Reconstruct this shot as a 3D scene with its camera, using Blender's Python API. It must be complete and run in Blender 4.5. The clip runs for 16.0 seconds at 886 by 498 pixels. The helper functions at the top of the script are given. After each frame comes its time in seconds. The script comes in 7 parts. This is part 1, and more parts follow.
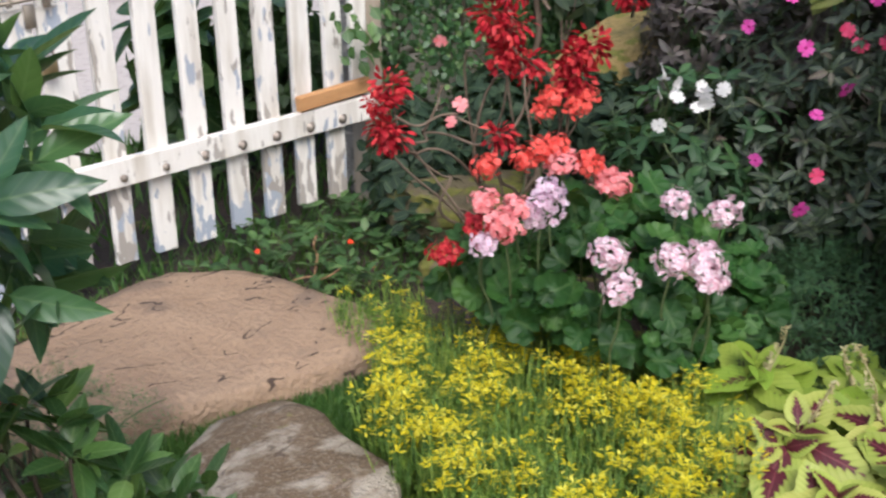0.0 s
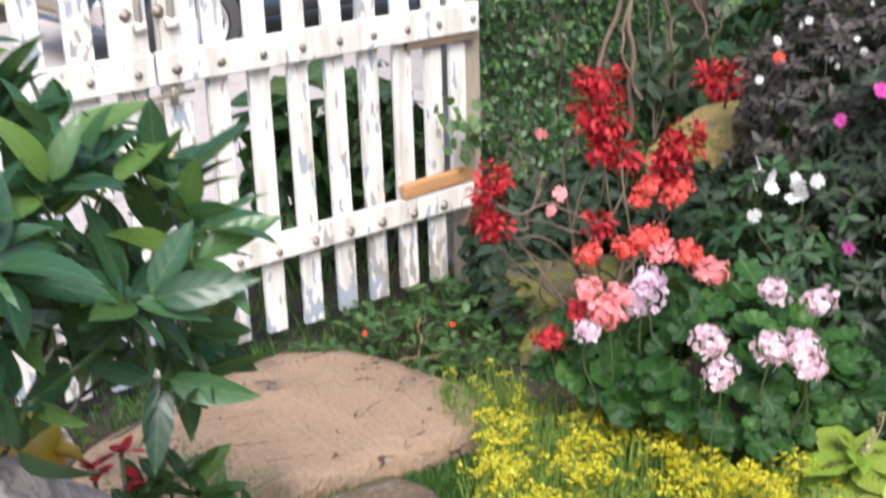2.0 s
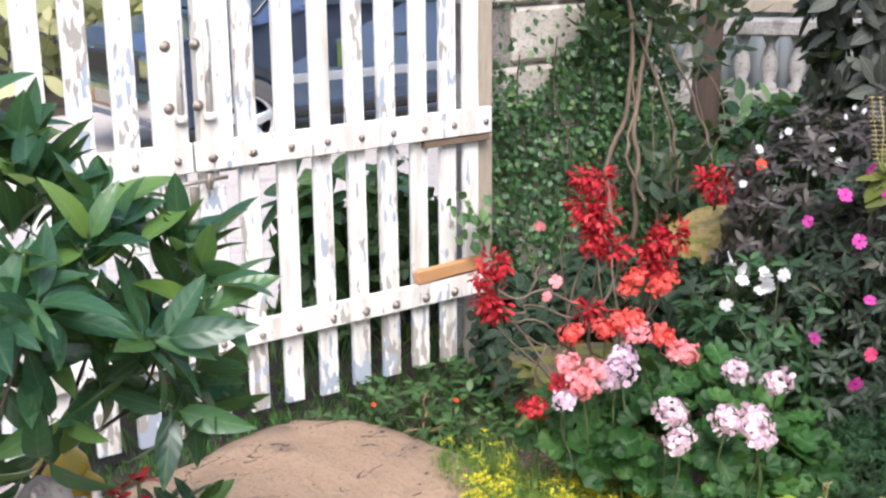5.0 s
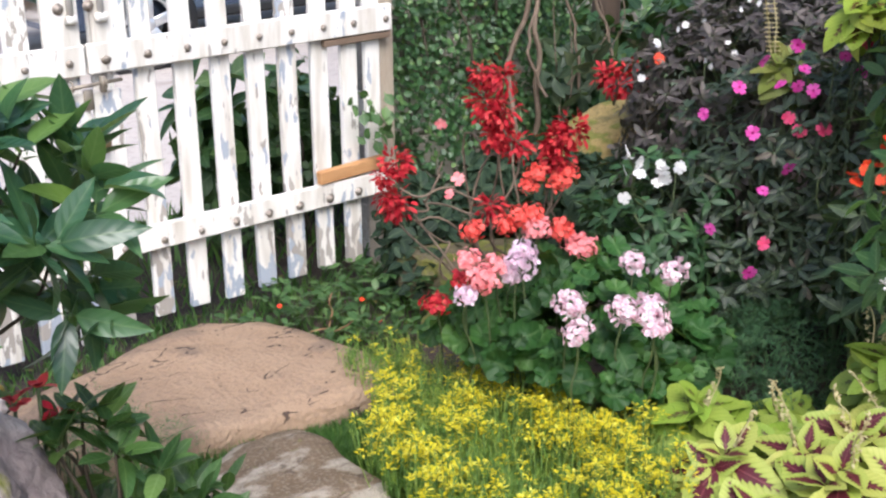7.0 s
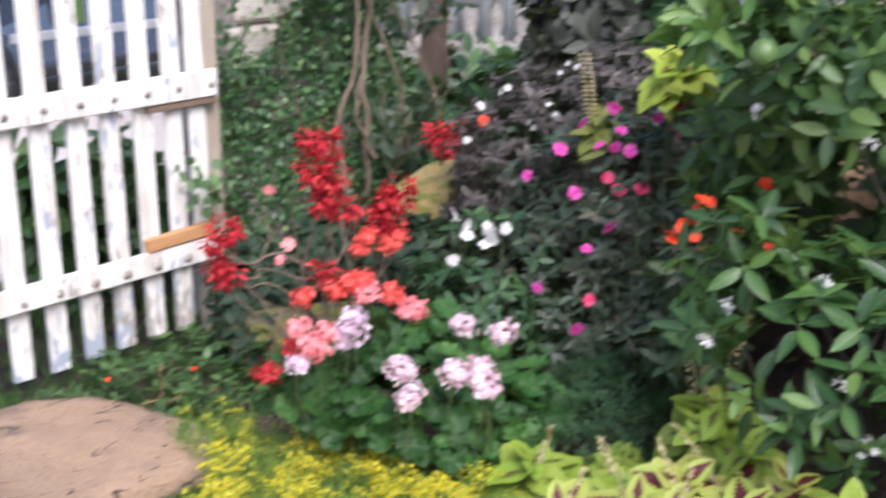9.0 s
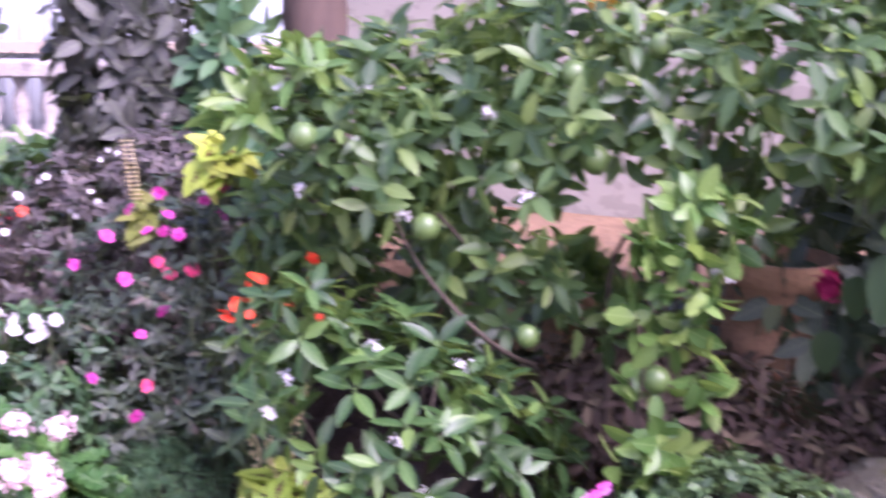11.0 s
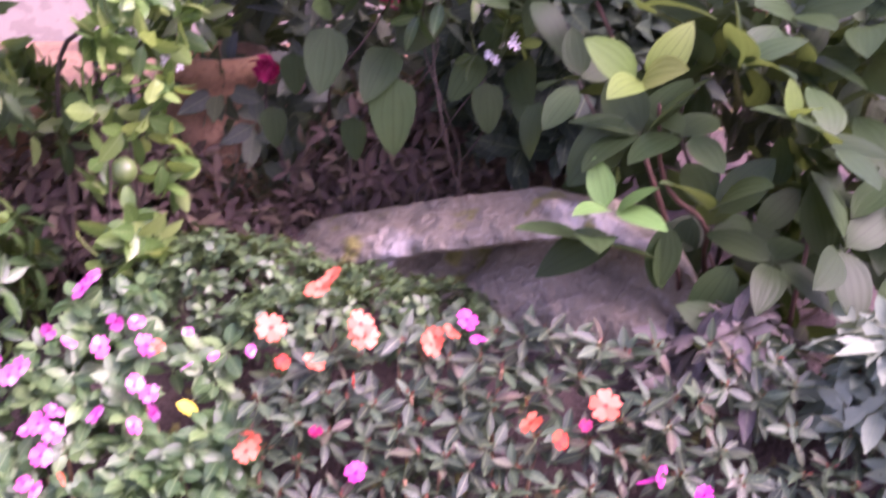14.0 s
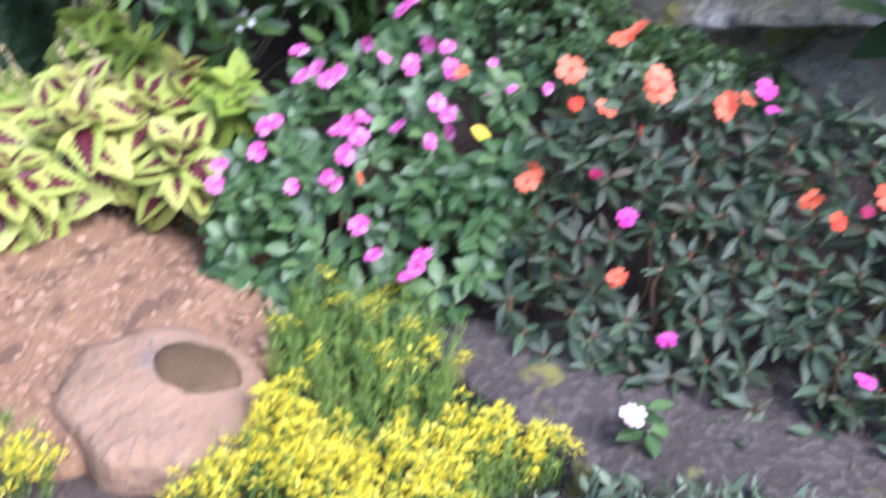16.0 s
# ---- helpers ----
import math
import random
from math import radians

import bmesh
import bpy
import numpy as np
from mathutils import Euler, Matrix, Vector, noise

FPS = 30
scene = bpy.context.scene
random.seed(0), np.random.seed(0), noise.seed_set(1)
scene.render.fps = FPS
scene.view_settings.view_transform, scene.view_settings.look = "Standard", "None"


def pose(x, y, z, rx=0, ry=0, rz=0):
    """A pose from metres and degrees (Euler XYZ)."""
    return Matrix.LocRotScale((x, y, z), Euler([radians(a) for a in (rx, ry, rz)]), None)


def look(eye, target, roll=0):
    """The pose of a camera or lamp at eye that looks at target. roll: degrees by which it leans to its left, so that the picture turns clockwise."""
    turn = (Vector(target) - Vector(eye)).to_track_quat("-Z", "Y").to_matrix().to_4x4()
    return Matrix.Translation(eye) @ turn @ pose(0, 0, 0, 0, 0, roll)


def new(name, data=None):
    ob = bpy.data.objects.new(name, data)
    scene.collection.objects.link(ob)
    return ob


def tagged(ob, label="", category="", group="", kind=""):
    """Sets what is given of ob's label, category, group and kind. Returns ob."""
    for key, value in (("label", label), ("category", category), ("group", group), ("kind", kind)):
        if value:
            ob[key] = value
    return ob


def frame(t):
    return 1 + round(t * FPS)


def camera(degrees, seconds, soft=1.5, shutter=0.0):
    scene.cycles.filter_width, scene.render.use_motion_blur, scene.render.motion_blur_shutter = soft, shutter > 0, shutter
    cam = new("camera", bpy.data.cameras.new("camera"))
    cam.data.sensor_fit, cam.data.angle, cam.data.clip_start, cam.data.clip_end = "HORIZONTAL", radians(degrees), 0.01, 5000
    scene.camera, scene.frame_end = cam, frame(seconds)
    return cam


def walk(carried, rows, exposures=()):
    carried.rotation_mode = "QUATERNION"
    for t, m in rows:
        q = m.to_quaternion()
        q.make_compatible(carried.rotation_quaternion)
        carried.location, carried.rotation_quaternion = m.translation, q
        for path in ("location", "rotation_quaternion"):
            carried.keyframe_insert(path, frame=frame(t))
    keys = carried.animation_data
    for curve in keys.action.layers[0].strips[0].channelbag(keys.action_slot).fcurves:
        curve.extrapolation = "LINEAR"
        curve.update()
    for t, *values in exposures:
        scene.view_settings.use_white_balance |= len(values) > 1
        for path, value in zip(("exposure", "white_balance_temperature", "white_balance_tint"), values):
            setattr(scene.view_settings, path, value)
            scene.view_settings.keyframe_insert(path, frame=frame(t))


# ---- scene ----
cam = camera(39.2, 16.0, soft=2.3, shutter=0.8)
PATH = [
    (0, (-2.229, -2.742, 1.385), (-0.988, -1.388, 0.593), -0.7),
    (0.5, (-2.221, -2.734, 1.39), (-1.019, -1.343, 0.603), -1.2),
    (1, (-2.234, -2.739, 1.407), (-1.064, -1.309, 0.64), -1.4),
    (1.5, (-2.262, -2.767, 1.436), (-1.112, -1.308, 0.696), -2.0),
    (2, (-2.347, -2.793, 1.46), (-1.172, -1.324, 0.782), -1.9),
    (2.5, (-2.407, -2.86, 1.511), (-1.225, -1.354, 0.934), -1.7),
    (3, (-2.455, -2.953, 1.532), (-1.303, -1.402, 1.014), -1.3),
    (3.2, (-2.468, -2.986, 1.531), (-1.336, -1.416, 1.029), -1.0),
    (5.3, (-2.447, -3.109, 1.492), (-1.291, -1.565, 0.964), -0.5),
    (5.5, (-2.446, -3.116, 1.493), (-1.279, -1.591, 0.935), -0.6),
    (6, (-2.44, -3.121, 1.487), (-1.246, -1.642, 0.864), -0.6),
    (6.5, (-2.435, -3.124, 1.487), (-1.221, -1.678, 0.828), -0.6),
    (7, (-2.433, -3.124, 1.489), (-1.204, -1.696, 0.819), -0.6),
    (7.5, (-2.426, -3.129, 1.494), (-1.184, -1.711, 0.825), -0.8),
    (8, (-2.419, -3.136, 1.502), (-1.157, -1.731, 0.846), -1.0),
    (8.2, (-2.411, -3.141, 1.505), (-1.13, -1.748, 0.857), -0.9),
    (10.3, (-2.44, -3.129, 1.551), (-0.71, -2.244, 1.077), 1.8),
    (10.5, (-2.46, -3.125, 1.552), (-0.695, -2.305, 1.092), 2.0),
    (11, (-2.484, -3.145, 1.531), (-0.652, -2.482, 1.079), 1.8),
    (11.5, (-2.509, -3.269, 1.522), (-0.642, -2.733, 1.047), 0.9),
    (12, (-2.532, -3.342, 1.535), (-0.622, -2.99, 1.056), 1.0),
    (12.5, (-2.533, -3.292, 1.537), (-0.581, -3.207, 1.112), 1.2),
    (13, (-2.57, -3.141, 1.481), (-0.637, -3.334, 1.007), 1.6),
    (13.5, (-2.622, -3.043, 1.457), (-0.731, -3.346, 0.881), 1.8),
    (14, (-2.67, -3.038, 1.442), (-0.802, -3.316, 0.782), 1.9),
    (14.5, (-2.716, -3.058, 1.414), (-0.859, -3.248, 0.695), 2.1),
    (15, (-2.757, -3.09, 1.376), (-0.91, -3.137, 0.61), 2.5),
    (15.5, (-2.783, -3.093, 1.361), (-0.971, -3.01, 0.519), 3.6),
    (16, (-2.784, -3.136, 1.348), (-1.045, -2.898, 0.39), 4.6),
]
walk(cam, [(t, look(eye, target, roll)) for t, eye, target, roll in PATH],
     [(0.0, 0.63, 6100, 9), (1.0, 0.57, 6150, 11), (2.0, 0.95, 6100, 10), (3.2, 1.10, 6000, 11), (5.3, 1.03, 6000, 11), (8.2, 0.91, 6000, 9), (10.3, 1.65, 5600, 40), (12.0, 2.36, 5750, 78), (12.5, 2.38, 5850, 85), (13.0, 2.10, 6050, 88), (13.6, 2.28, 6100, 87), (14.5, 2.40, 6150, 76), (15.5, 2.04, 5850, 49), (16.0, 1.54, 5250, 27)])

# ---- world and light ----
world = bpy.data.worlds.new("world")
scene.world = world
world.use_nodes = True
_n = world.node_tree.nodes
_sky = _n.new("ShaderNodeTexSky")
_sky.sky_type = 'NISHITA'
_sky.sun_disc = False
_sky.sun_elevation = radians(51)
_sky.sun_rotation = radians(215)
_sky.air_density, _sky.dust_density, _sky.ozone_density = 1.0, 4.0, 1.0
world.node_tree.links.new(_sky.outputs[0], _n["Background"].inputs[0])
_n["Background"].inputs[1].default_value = 0.15
_sun = bpy.data.lights.new("sun", 'SUN')
_sun.energy, _sun.angle, _sun.color = 2.0, radians(32), (1.0, 0.96, 0.91)
_so = new("sun", _sun)
_so.matrix_world = look((-4.2, -7.4, 10.6), (0, 0, 0))

# ---- materials ----
def mat_base(name, rough=0.6, metal=0.0, spec=0.5):
    m = bpy.data.materials.new(name)
    m.use_nodes = True
    nt = m.node_tree
    b = nt.nodes["Principled BSDF"]
    b.inputs["Roughness"].default_value = rough
    b.inputs["Metallic"].default_value = metal
    b.inputs["Specular IOR Level"].default_value = spec
    return m, nt, b


def node(nt, kind, **kw):
    n = nt.nodes.new(kind)
    for k, v in kw.items():
        if k == "op":
            n.operation = v
        elif k == "blend":
            n.blend_type = v
        elif k == "dtype":
            n.data_type = v
    return n


def val(nt, op, a, b=0.0, c=0.0):
    n = node(nt, "ShaderNodeMath", op=op)
    for i, v in enumerate((a, b, c)):
        if isinstance(v, (int, float)):
            n.inputs[i].default_value = v
        else:
            nt.links.new(v, n.inputs[i])
    return n.outputs[0]


def mixc(nt, fac, a, b, blend="MIX"):
    n = nt.nodes.new("ShaderNodeMix")
    n.data_type, n.blend_type = "RGBA", blend
    for i, v in ((0, fac), (6, a), (7, b)):
        if isinstance(v, (int, float)):
            n.inputs[i].default_value = v
        elif isinstance(v, tuple):
            n.inputs[i].default_value = (*v, 1) if len(v) == 3 else v
        else:
            nt.links.new(v, n.inputs[i])
    return n.outputs[2]


def ramp(nt, fac, stops):
    n = nt.nodes.new("ShaderNodeValToRGB")
    el = n.color_ramp.elements
    while len(el) < len(stops):
        el.new(0.5)
    for e, (p, c) in zip(el, stops):
        e.position, e.color = p, (*c, 1)
    nt.links.new(fac, n.inputs[0])
    return n.outputs[0]


def geo_noise(nt, scale, detail=4.0, stretch=None):
    """Noise by place in the world, so that repeats that share a mesh differ."""
    g = nt.nodes.new("ShaderNodeNewGeometry")
    src = g.outputs["Position"]
    if stretch:
        mp = nt.nodes.new("ShaderNodeMapping")
        mp.inputs["Scale"].default_value = stretch
        nt.links.new(src, mp.inputs[0])
        src = mp.outputs[0]
    t = nt.nodes.new("ShaderNodeTexNoise")
    t.inputs["Scale"].default_value, t.inputs["Detail"].default_value = scale, detail
    nt.links.new(src, t.inputs["Vector"])
    return t.outputs[0]


def bump(nt, b, height, strength=0.3, dist=0.01):
    n = nt.nodes.new("ShaderNodeBump")
    n.inputs["Strength"].default_value, n.inputs["Distance"].default_value = strength, dist
    nt.links.new(height, n.inputs["Height"])
    nt.links.new(n.outputs[0], b.inputs["Normal"])


def any_random(nt):
    oi, g = nt.nodes.new("ShaderNodeObjectInfo"), nt.nodes.new("ShaderNodeNewGeometry")
    return val(nt, "FRACT", val(nt, "ADD", oi.outputs["Random"], g.outputs["Random Per Island"]))


def leaf_mat(name, stops, rough=0.42, trans=0.25, vein=0.18, spec=0.4, veins=34.0, mottle=0.25):
    m, nt, b = mat_base(name, rough, 0, spec)
    col = ramp(nt, any_random(nt), stops)
    uv = nt.nodes.new("ShaderNodeUVMap")
    sp = nt.nodes.new("ShaderNodeSeparateXYZ")
    nt.links.new(uv.outputs[0], sp.inputs[0])
    side = val(nt, "ABSOLUTE", val(nt, "SUBTRACT", sp.outputs[0], 0.5))
    rib = val(nt, "LESS_THAN", side, 0.035)
    wave = val(nt, "SINE", val(nt, "MULTIPLY", val(nt, "SUBTRACT", sp.outputs[1], val(nt, "MULTIPLY", side, 0.5)), veins))
    line = val(nt, "GREATER_THAN", wave, 0.9)
    mark = val(nt, "MULTIPLY", val(nt, "MAXIMUM", rib, val(nt, "MULTIPLY", line, 0.45)), vein)
    n1 = geo_noise(nt, 40.0, 3.0)
    col = mixc(nt, val(nt, "MULTIPLY", n1, mottle), col, mixc(nt, 1.0, col, (0.35, 0.38, 0.3), "MULTIPLY"))
    col = mixc(nt, mark, col, (0.38, 0.5, 0.2))
    nt.links.new(col, b.inputs["Base Color"])
    bump(nt, b, val(nt, "ADD", wave, n1), 0.12, 0.002)
    tr = nt.nodes.new("ShaderNodeBsdfTranslucent")
    nt.links.new(mixc(nt, 0.35, col, (0.35, 0.5, 0.06)), tr.inputs[0])
    mx = nt.nodes.new("ShaderNodeMixShader")
    mx.inputs[0].default_value = trans
    nt.links.new(b.outputs[0], mx.inputs[1])
    nt.links.new(tr.outputs[0], mx.inputs[2])
    nt.links.new(mx.outputs[0], nt.nodes["Material Output"].inputs[0])
    return m


def ribbed_mat(name, stops, rough=0.5, trans=0.22, spec=0.16):
    """A broad leaf with five ribs that run from foot to tip."""
    m, nt, b = mat_base(name, rough, 0, spec)
    col = ramp(nt, any_random(nt), stops)
    uv = nt.nodes.new("ShaderNodeUVMap")
    sp = nt.nodes.new("ShaderNodeSeparateXYZ")
    nt.links.new(uv.outputs[0], sp.inputs[0])
    side = val(nt, "ABSOLUTE", val(nt, "SUBTRACT", sp.outputs[0], 0.5))
    width = val(nt, "ADD", val(nt, "SINE", val(nt, "MULTIPLY", sp.outputs[1], math.pi)), 0.12)
    across = val(nt, "DIVIDE", side, width)
    rib = val(nt, "LESS_THAN", val(nt, "ABSOLUTE", val(nt, "SUBTRACT", across, 0.20)), 0.014)
    rib = val(nt, "MAXIMUM", rib, val(nt, "LESS_THAN", val(nt, "ABSOLUTE", val(nt, "SUBTRACT", across, 0.36)), 0.010))
    rib = val(nt, "MAXIMUM", rib, val(nt, "LESS_THAN", side, 0.02))
    swell = val(nt, "SINE", val(nt, "MULTIPLY", across, 36.0))
    n1, n2 = geo_noise(nt, 45.0, 4.0), geo_noise(nt, 9.0, 3.0)
    col = mixc(nt, val(nt, "MULTIPLY", n1, 0.35), col, mixc(nt, 1.0, col, (0.4, 0.42, 0.36), "MULTIPLY"))
    col = mixc(nt, val(nt, "MULTIPLY", n2, 0.25), col, (0.10, 0.12, 0.035))
    dark = mixc(nt, 1.0, col, (0.45, 0.5, 0.45), "MULTIPLY")
    col = mixc(nt, val(nt, "MULTIPLY", rib, 0.55), col, dark)
    nt.links.new(col, b.inputs["Base Color"])
    bump(nt, b, val(nt, "SUBTRACT", val(nt, "ADD", val(nt, "MULTIPLY", swell, 0.4), val(nt, "MULTIPLY", n1, 0.6)), rib), 0.3, 0.002)
    tr = nt.nodes.new("ShaderNodeBsdfTranslucent")
    nt.links.new(mixc(nt, 0.35, col, (0.30, 0.45, 0.06)), tr.inputs[0])
    mx = nt.nodes.new("ShaderNodeMixShader")
    mx.inputs[0].default_value = trans
    nt.links.new(b.outputs[0], mx.inputs[1])
    nt.links.new(tr.outputs[0], mx.inputs[2])
    nt.links.new(mx.outputs[0], nt.nodes["Material Output"].inputs[0])
    return m


def petal_mat(name, stops, trans=0.3, heart=None):
    m, nt, b = mat_base(name, 0.55, 0, 0.25)
    col = ramp(nt, any_random(nt), stops)
    uv = nt.nodes.new("ShaderNodeUVMap")
    sp = nt.nodes.new("ShaderNodeSeparateXYZ")
    nt.links.new(uv.outputs[0], sp.inputs[0])
    streak = geo_noise(nt, 180.0, 2.0)
    col = mixc(nt, val(nt, "MULTIPLY", streak, 0.35), col, mixc(nt, 1.0, col, (0.6, 0.5, 0.55), "MULTIPLY"))
    if heart:
        col = mixc(nt, val(nt, "LESS_THAN", sp.outputs[1], 0.16), col, heart)
    nt.links.new(col, b.inputs["Base Color"])
    tr = nt.nodes.new("ShaderNodeBsdfTranslucent")
    nt.links.new(col, tr.inputs[0])
    mx = nt.nodes.new("ShaderNodeMixShader")
    mx.inputs[0].default_value = trans
    nt.links.new(b.outputs[0], mx.inputs[1])
    nt.links.new(tr.outputs[0], mx.inputs[2])
    nt.links.new(mx.outputs[0], nt.nodes["Material Output"].inputs[0])
    return m


def stone_mat(name, base, alt, stain, moss=0.0, scale=6.0, rough=0.85, stain_at=0.56, depth=0.02, crack=0.0, speck=0.4):
    m, nt, b = mat_base(name, rough, 0, 0.3)
    n1, n2, n3 = geo_noise(nt, scale, 6.0), geo_noise(nt, scale * 9, 4.0), geo_noise(nt, scale * 0.55, 5.0, (1, 1.6, 1))
    col = mixc(nt, n1, base, alt)
    col = mixc(nt, val(nt, "MULTIPLY", val(nt, "GREATER_THAN", n2, 0.56), speck), col, stain)
    big = nt.nodes.new("ShaderNodeMapRange")
    nt.links.new(n3, big.inputs[0])
    big.inputs[1].default_value, big.inputs[2].default_value = stain_at, stain_at + 0.09
    col = mixc(nt, val(nt, "MULTIPLY", big.outputs[0], 0.8), col, stain)
    if moss:
        ms = nt.nodes.new("ShaderNodeMapRange")
        nt.links.new(geo_noise(nt, scale * 1.7, 6.0), ms.inputs[0])
        ms.inputs[1].default_value, ms.inputs[2].default_value = 0.7 - 0.35 * moss, 0.78 - 0.35 * moss
        col = mixc(nt, ms.outputs[0], col, mixc(nt, n2, (0.07, 0.10, 0.02), (0.22, 0.19, 0.05)))
    rise = val(nt, "ADD", val(nt, "MULTIPLY", n1, 2.0), n2)
    if crack:
        c1 = geo_noise(nt, 7.0, 2.0, (1.0, 1.9, 1.0))
        thin = val(nt, "LESS_THAN", val(nt, "ABSOLUTE", val(nt, "SUBTRACT", c1, 0.5)), 0.012)
        cut = val(nt, "MULTIPLY", thin, val(nt, "GREATER_THAN", geo_noise(nt, 15.0, 2.0), 0.56))
        col = mixc(nt, val(nt, "MULTIPLY", cut, crack), col, (0.06, 0.04, 0.03))
        rise = val(nt, "SUBTRACT", rise, cut)
    nt.links.new(col, b.inputs["Base Color"])
    bump(nt, b, rise, 0.55, depth)
    return m


def paint_mat(name, paint=(0.78, 0.75, 0.71), bare=(0.30, 0.24, 0.19), under=(0.30, 0.36, 0.46), wear=0.5):
    """Old paint that flakes off in streaks, most of all at the boards' lower ends, down to a blue coat or bare wood."""
    m, nt, b = mat_base(name, 0.55, 0, 0.35)
    fine = geo_noise(nt, 34.0, 8.0, (1.6, 1.6, 0.42))
    grain = geo_noise(nt, 60.0, 4.0, (4.0, 4.0, 0.25))
    big = geo_noise(nt, 3.2, 3.0, (3.0, 3.0, 1.0))
    g = nt.nodes.new("ShaderNodeNewGeometry")
    sp = nt.nodes.new("ShaderNodeSeparateXYZ")
    nt.links.new(g.outputs["Position"], sp.inputs[0])
    foot = nt.nodes.new("ShaderNodeMapRange")
    nt.links.new(sp.outputs[2], foot.inputs[0])
    foot.inputs[1].default_value, foot.inputs[2].default_value, foot.inputs[3].default_value, foot.inputs[4].default_value = 0.05, 0.36, 0.20, 0.0
    chip = nt.nodes.new("ShaderNodeMapRange")
    nt.links.new(val(nt, "ADD", val(nt, "ADD", fine, val(nt, "MULTIPLY", big, 0.55)), foot.outputs[0]), chip.inputs[0])
    chip.inputs[1].default_value, chip.inputs[2].default_value = 1.02 - 0.3 * wear, 1.04 - 0.3 * wear
    dirt = val(nt, "MULTIPLY", val(nt, "MAXIMUM", val(nt, "SUBTRACT", geo_noise(nt, 11.0, 6.0, (2.0, 2.0, 0.3)), 0.47), 0.0), 2.8)
    col = mixc(nt, val(nt, "MULTIPLY", grain, 0.45), paint, (0.52, 0.48, 0.43))
    col = mixc(nt, dirt, col, (0.42, 0.37, 0.30))
    low = mixc(nt, val(nt, "GREATER_THAN", geo_noise(nt, 5.0, 2.0), 0.50), bare, under)
    col = mixc(nt, chip.outputs[0], col, mixc(nt, val(nt, "MULTIPLY", grain, 0.6), low, (0.44, 0.40, 0.36)))
    nt.links.new(col, b.inputs["Base Color"])
    bump(nt, b, val(nt, "SUBTRACT", grain, chip.outputs[0]), 0.4, 0.003)
    return m


def wood_mat(name, a, c, scale=14.0, stretch=(3, 3, 0.4)):
    m, nt, b = mat_base(name, 0.75, 0, 0.3)
    g = geo_noise(nt, scale, 6.0, stretch)
    f = geo_noise(nt, scale * 8, 3.0, stretch)
    nt.links.new(mixc(nt, val(nt, "MULTIPLY", f, 0.5), mixc(nt, g, a, c), (0.1, 0.07, 0.05)), b.inputs["Base Color"])
    bump(nt, b, val(nt, "ADD", g, f), 0.5, 0.006)
    return m


def plain_mat(name, a, c, rough=0.5, metal=0.0, scale=20.0, depth=0.15):
    m, nt, b = mat_base(name, rough, metal)
    g = geo_noise(nt, scale, 5.0)
    nt.links.new(mixc(nt, g, a, c), b.inputs["Base Color"])
    bump(nt, b, g, depth, 0.004)
    return m


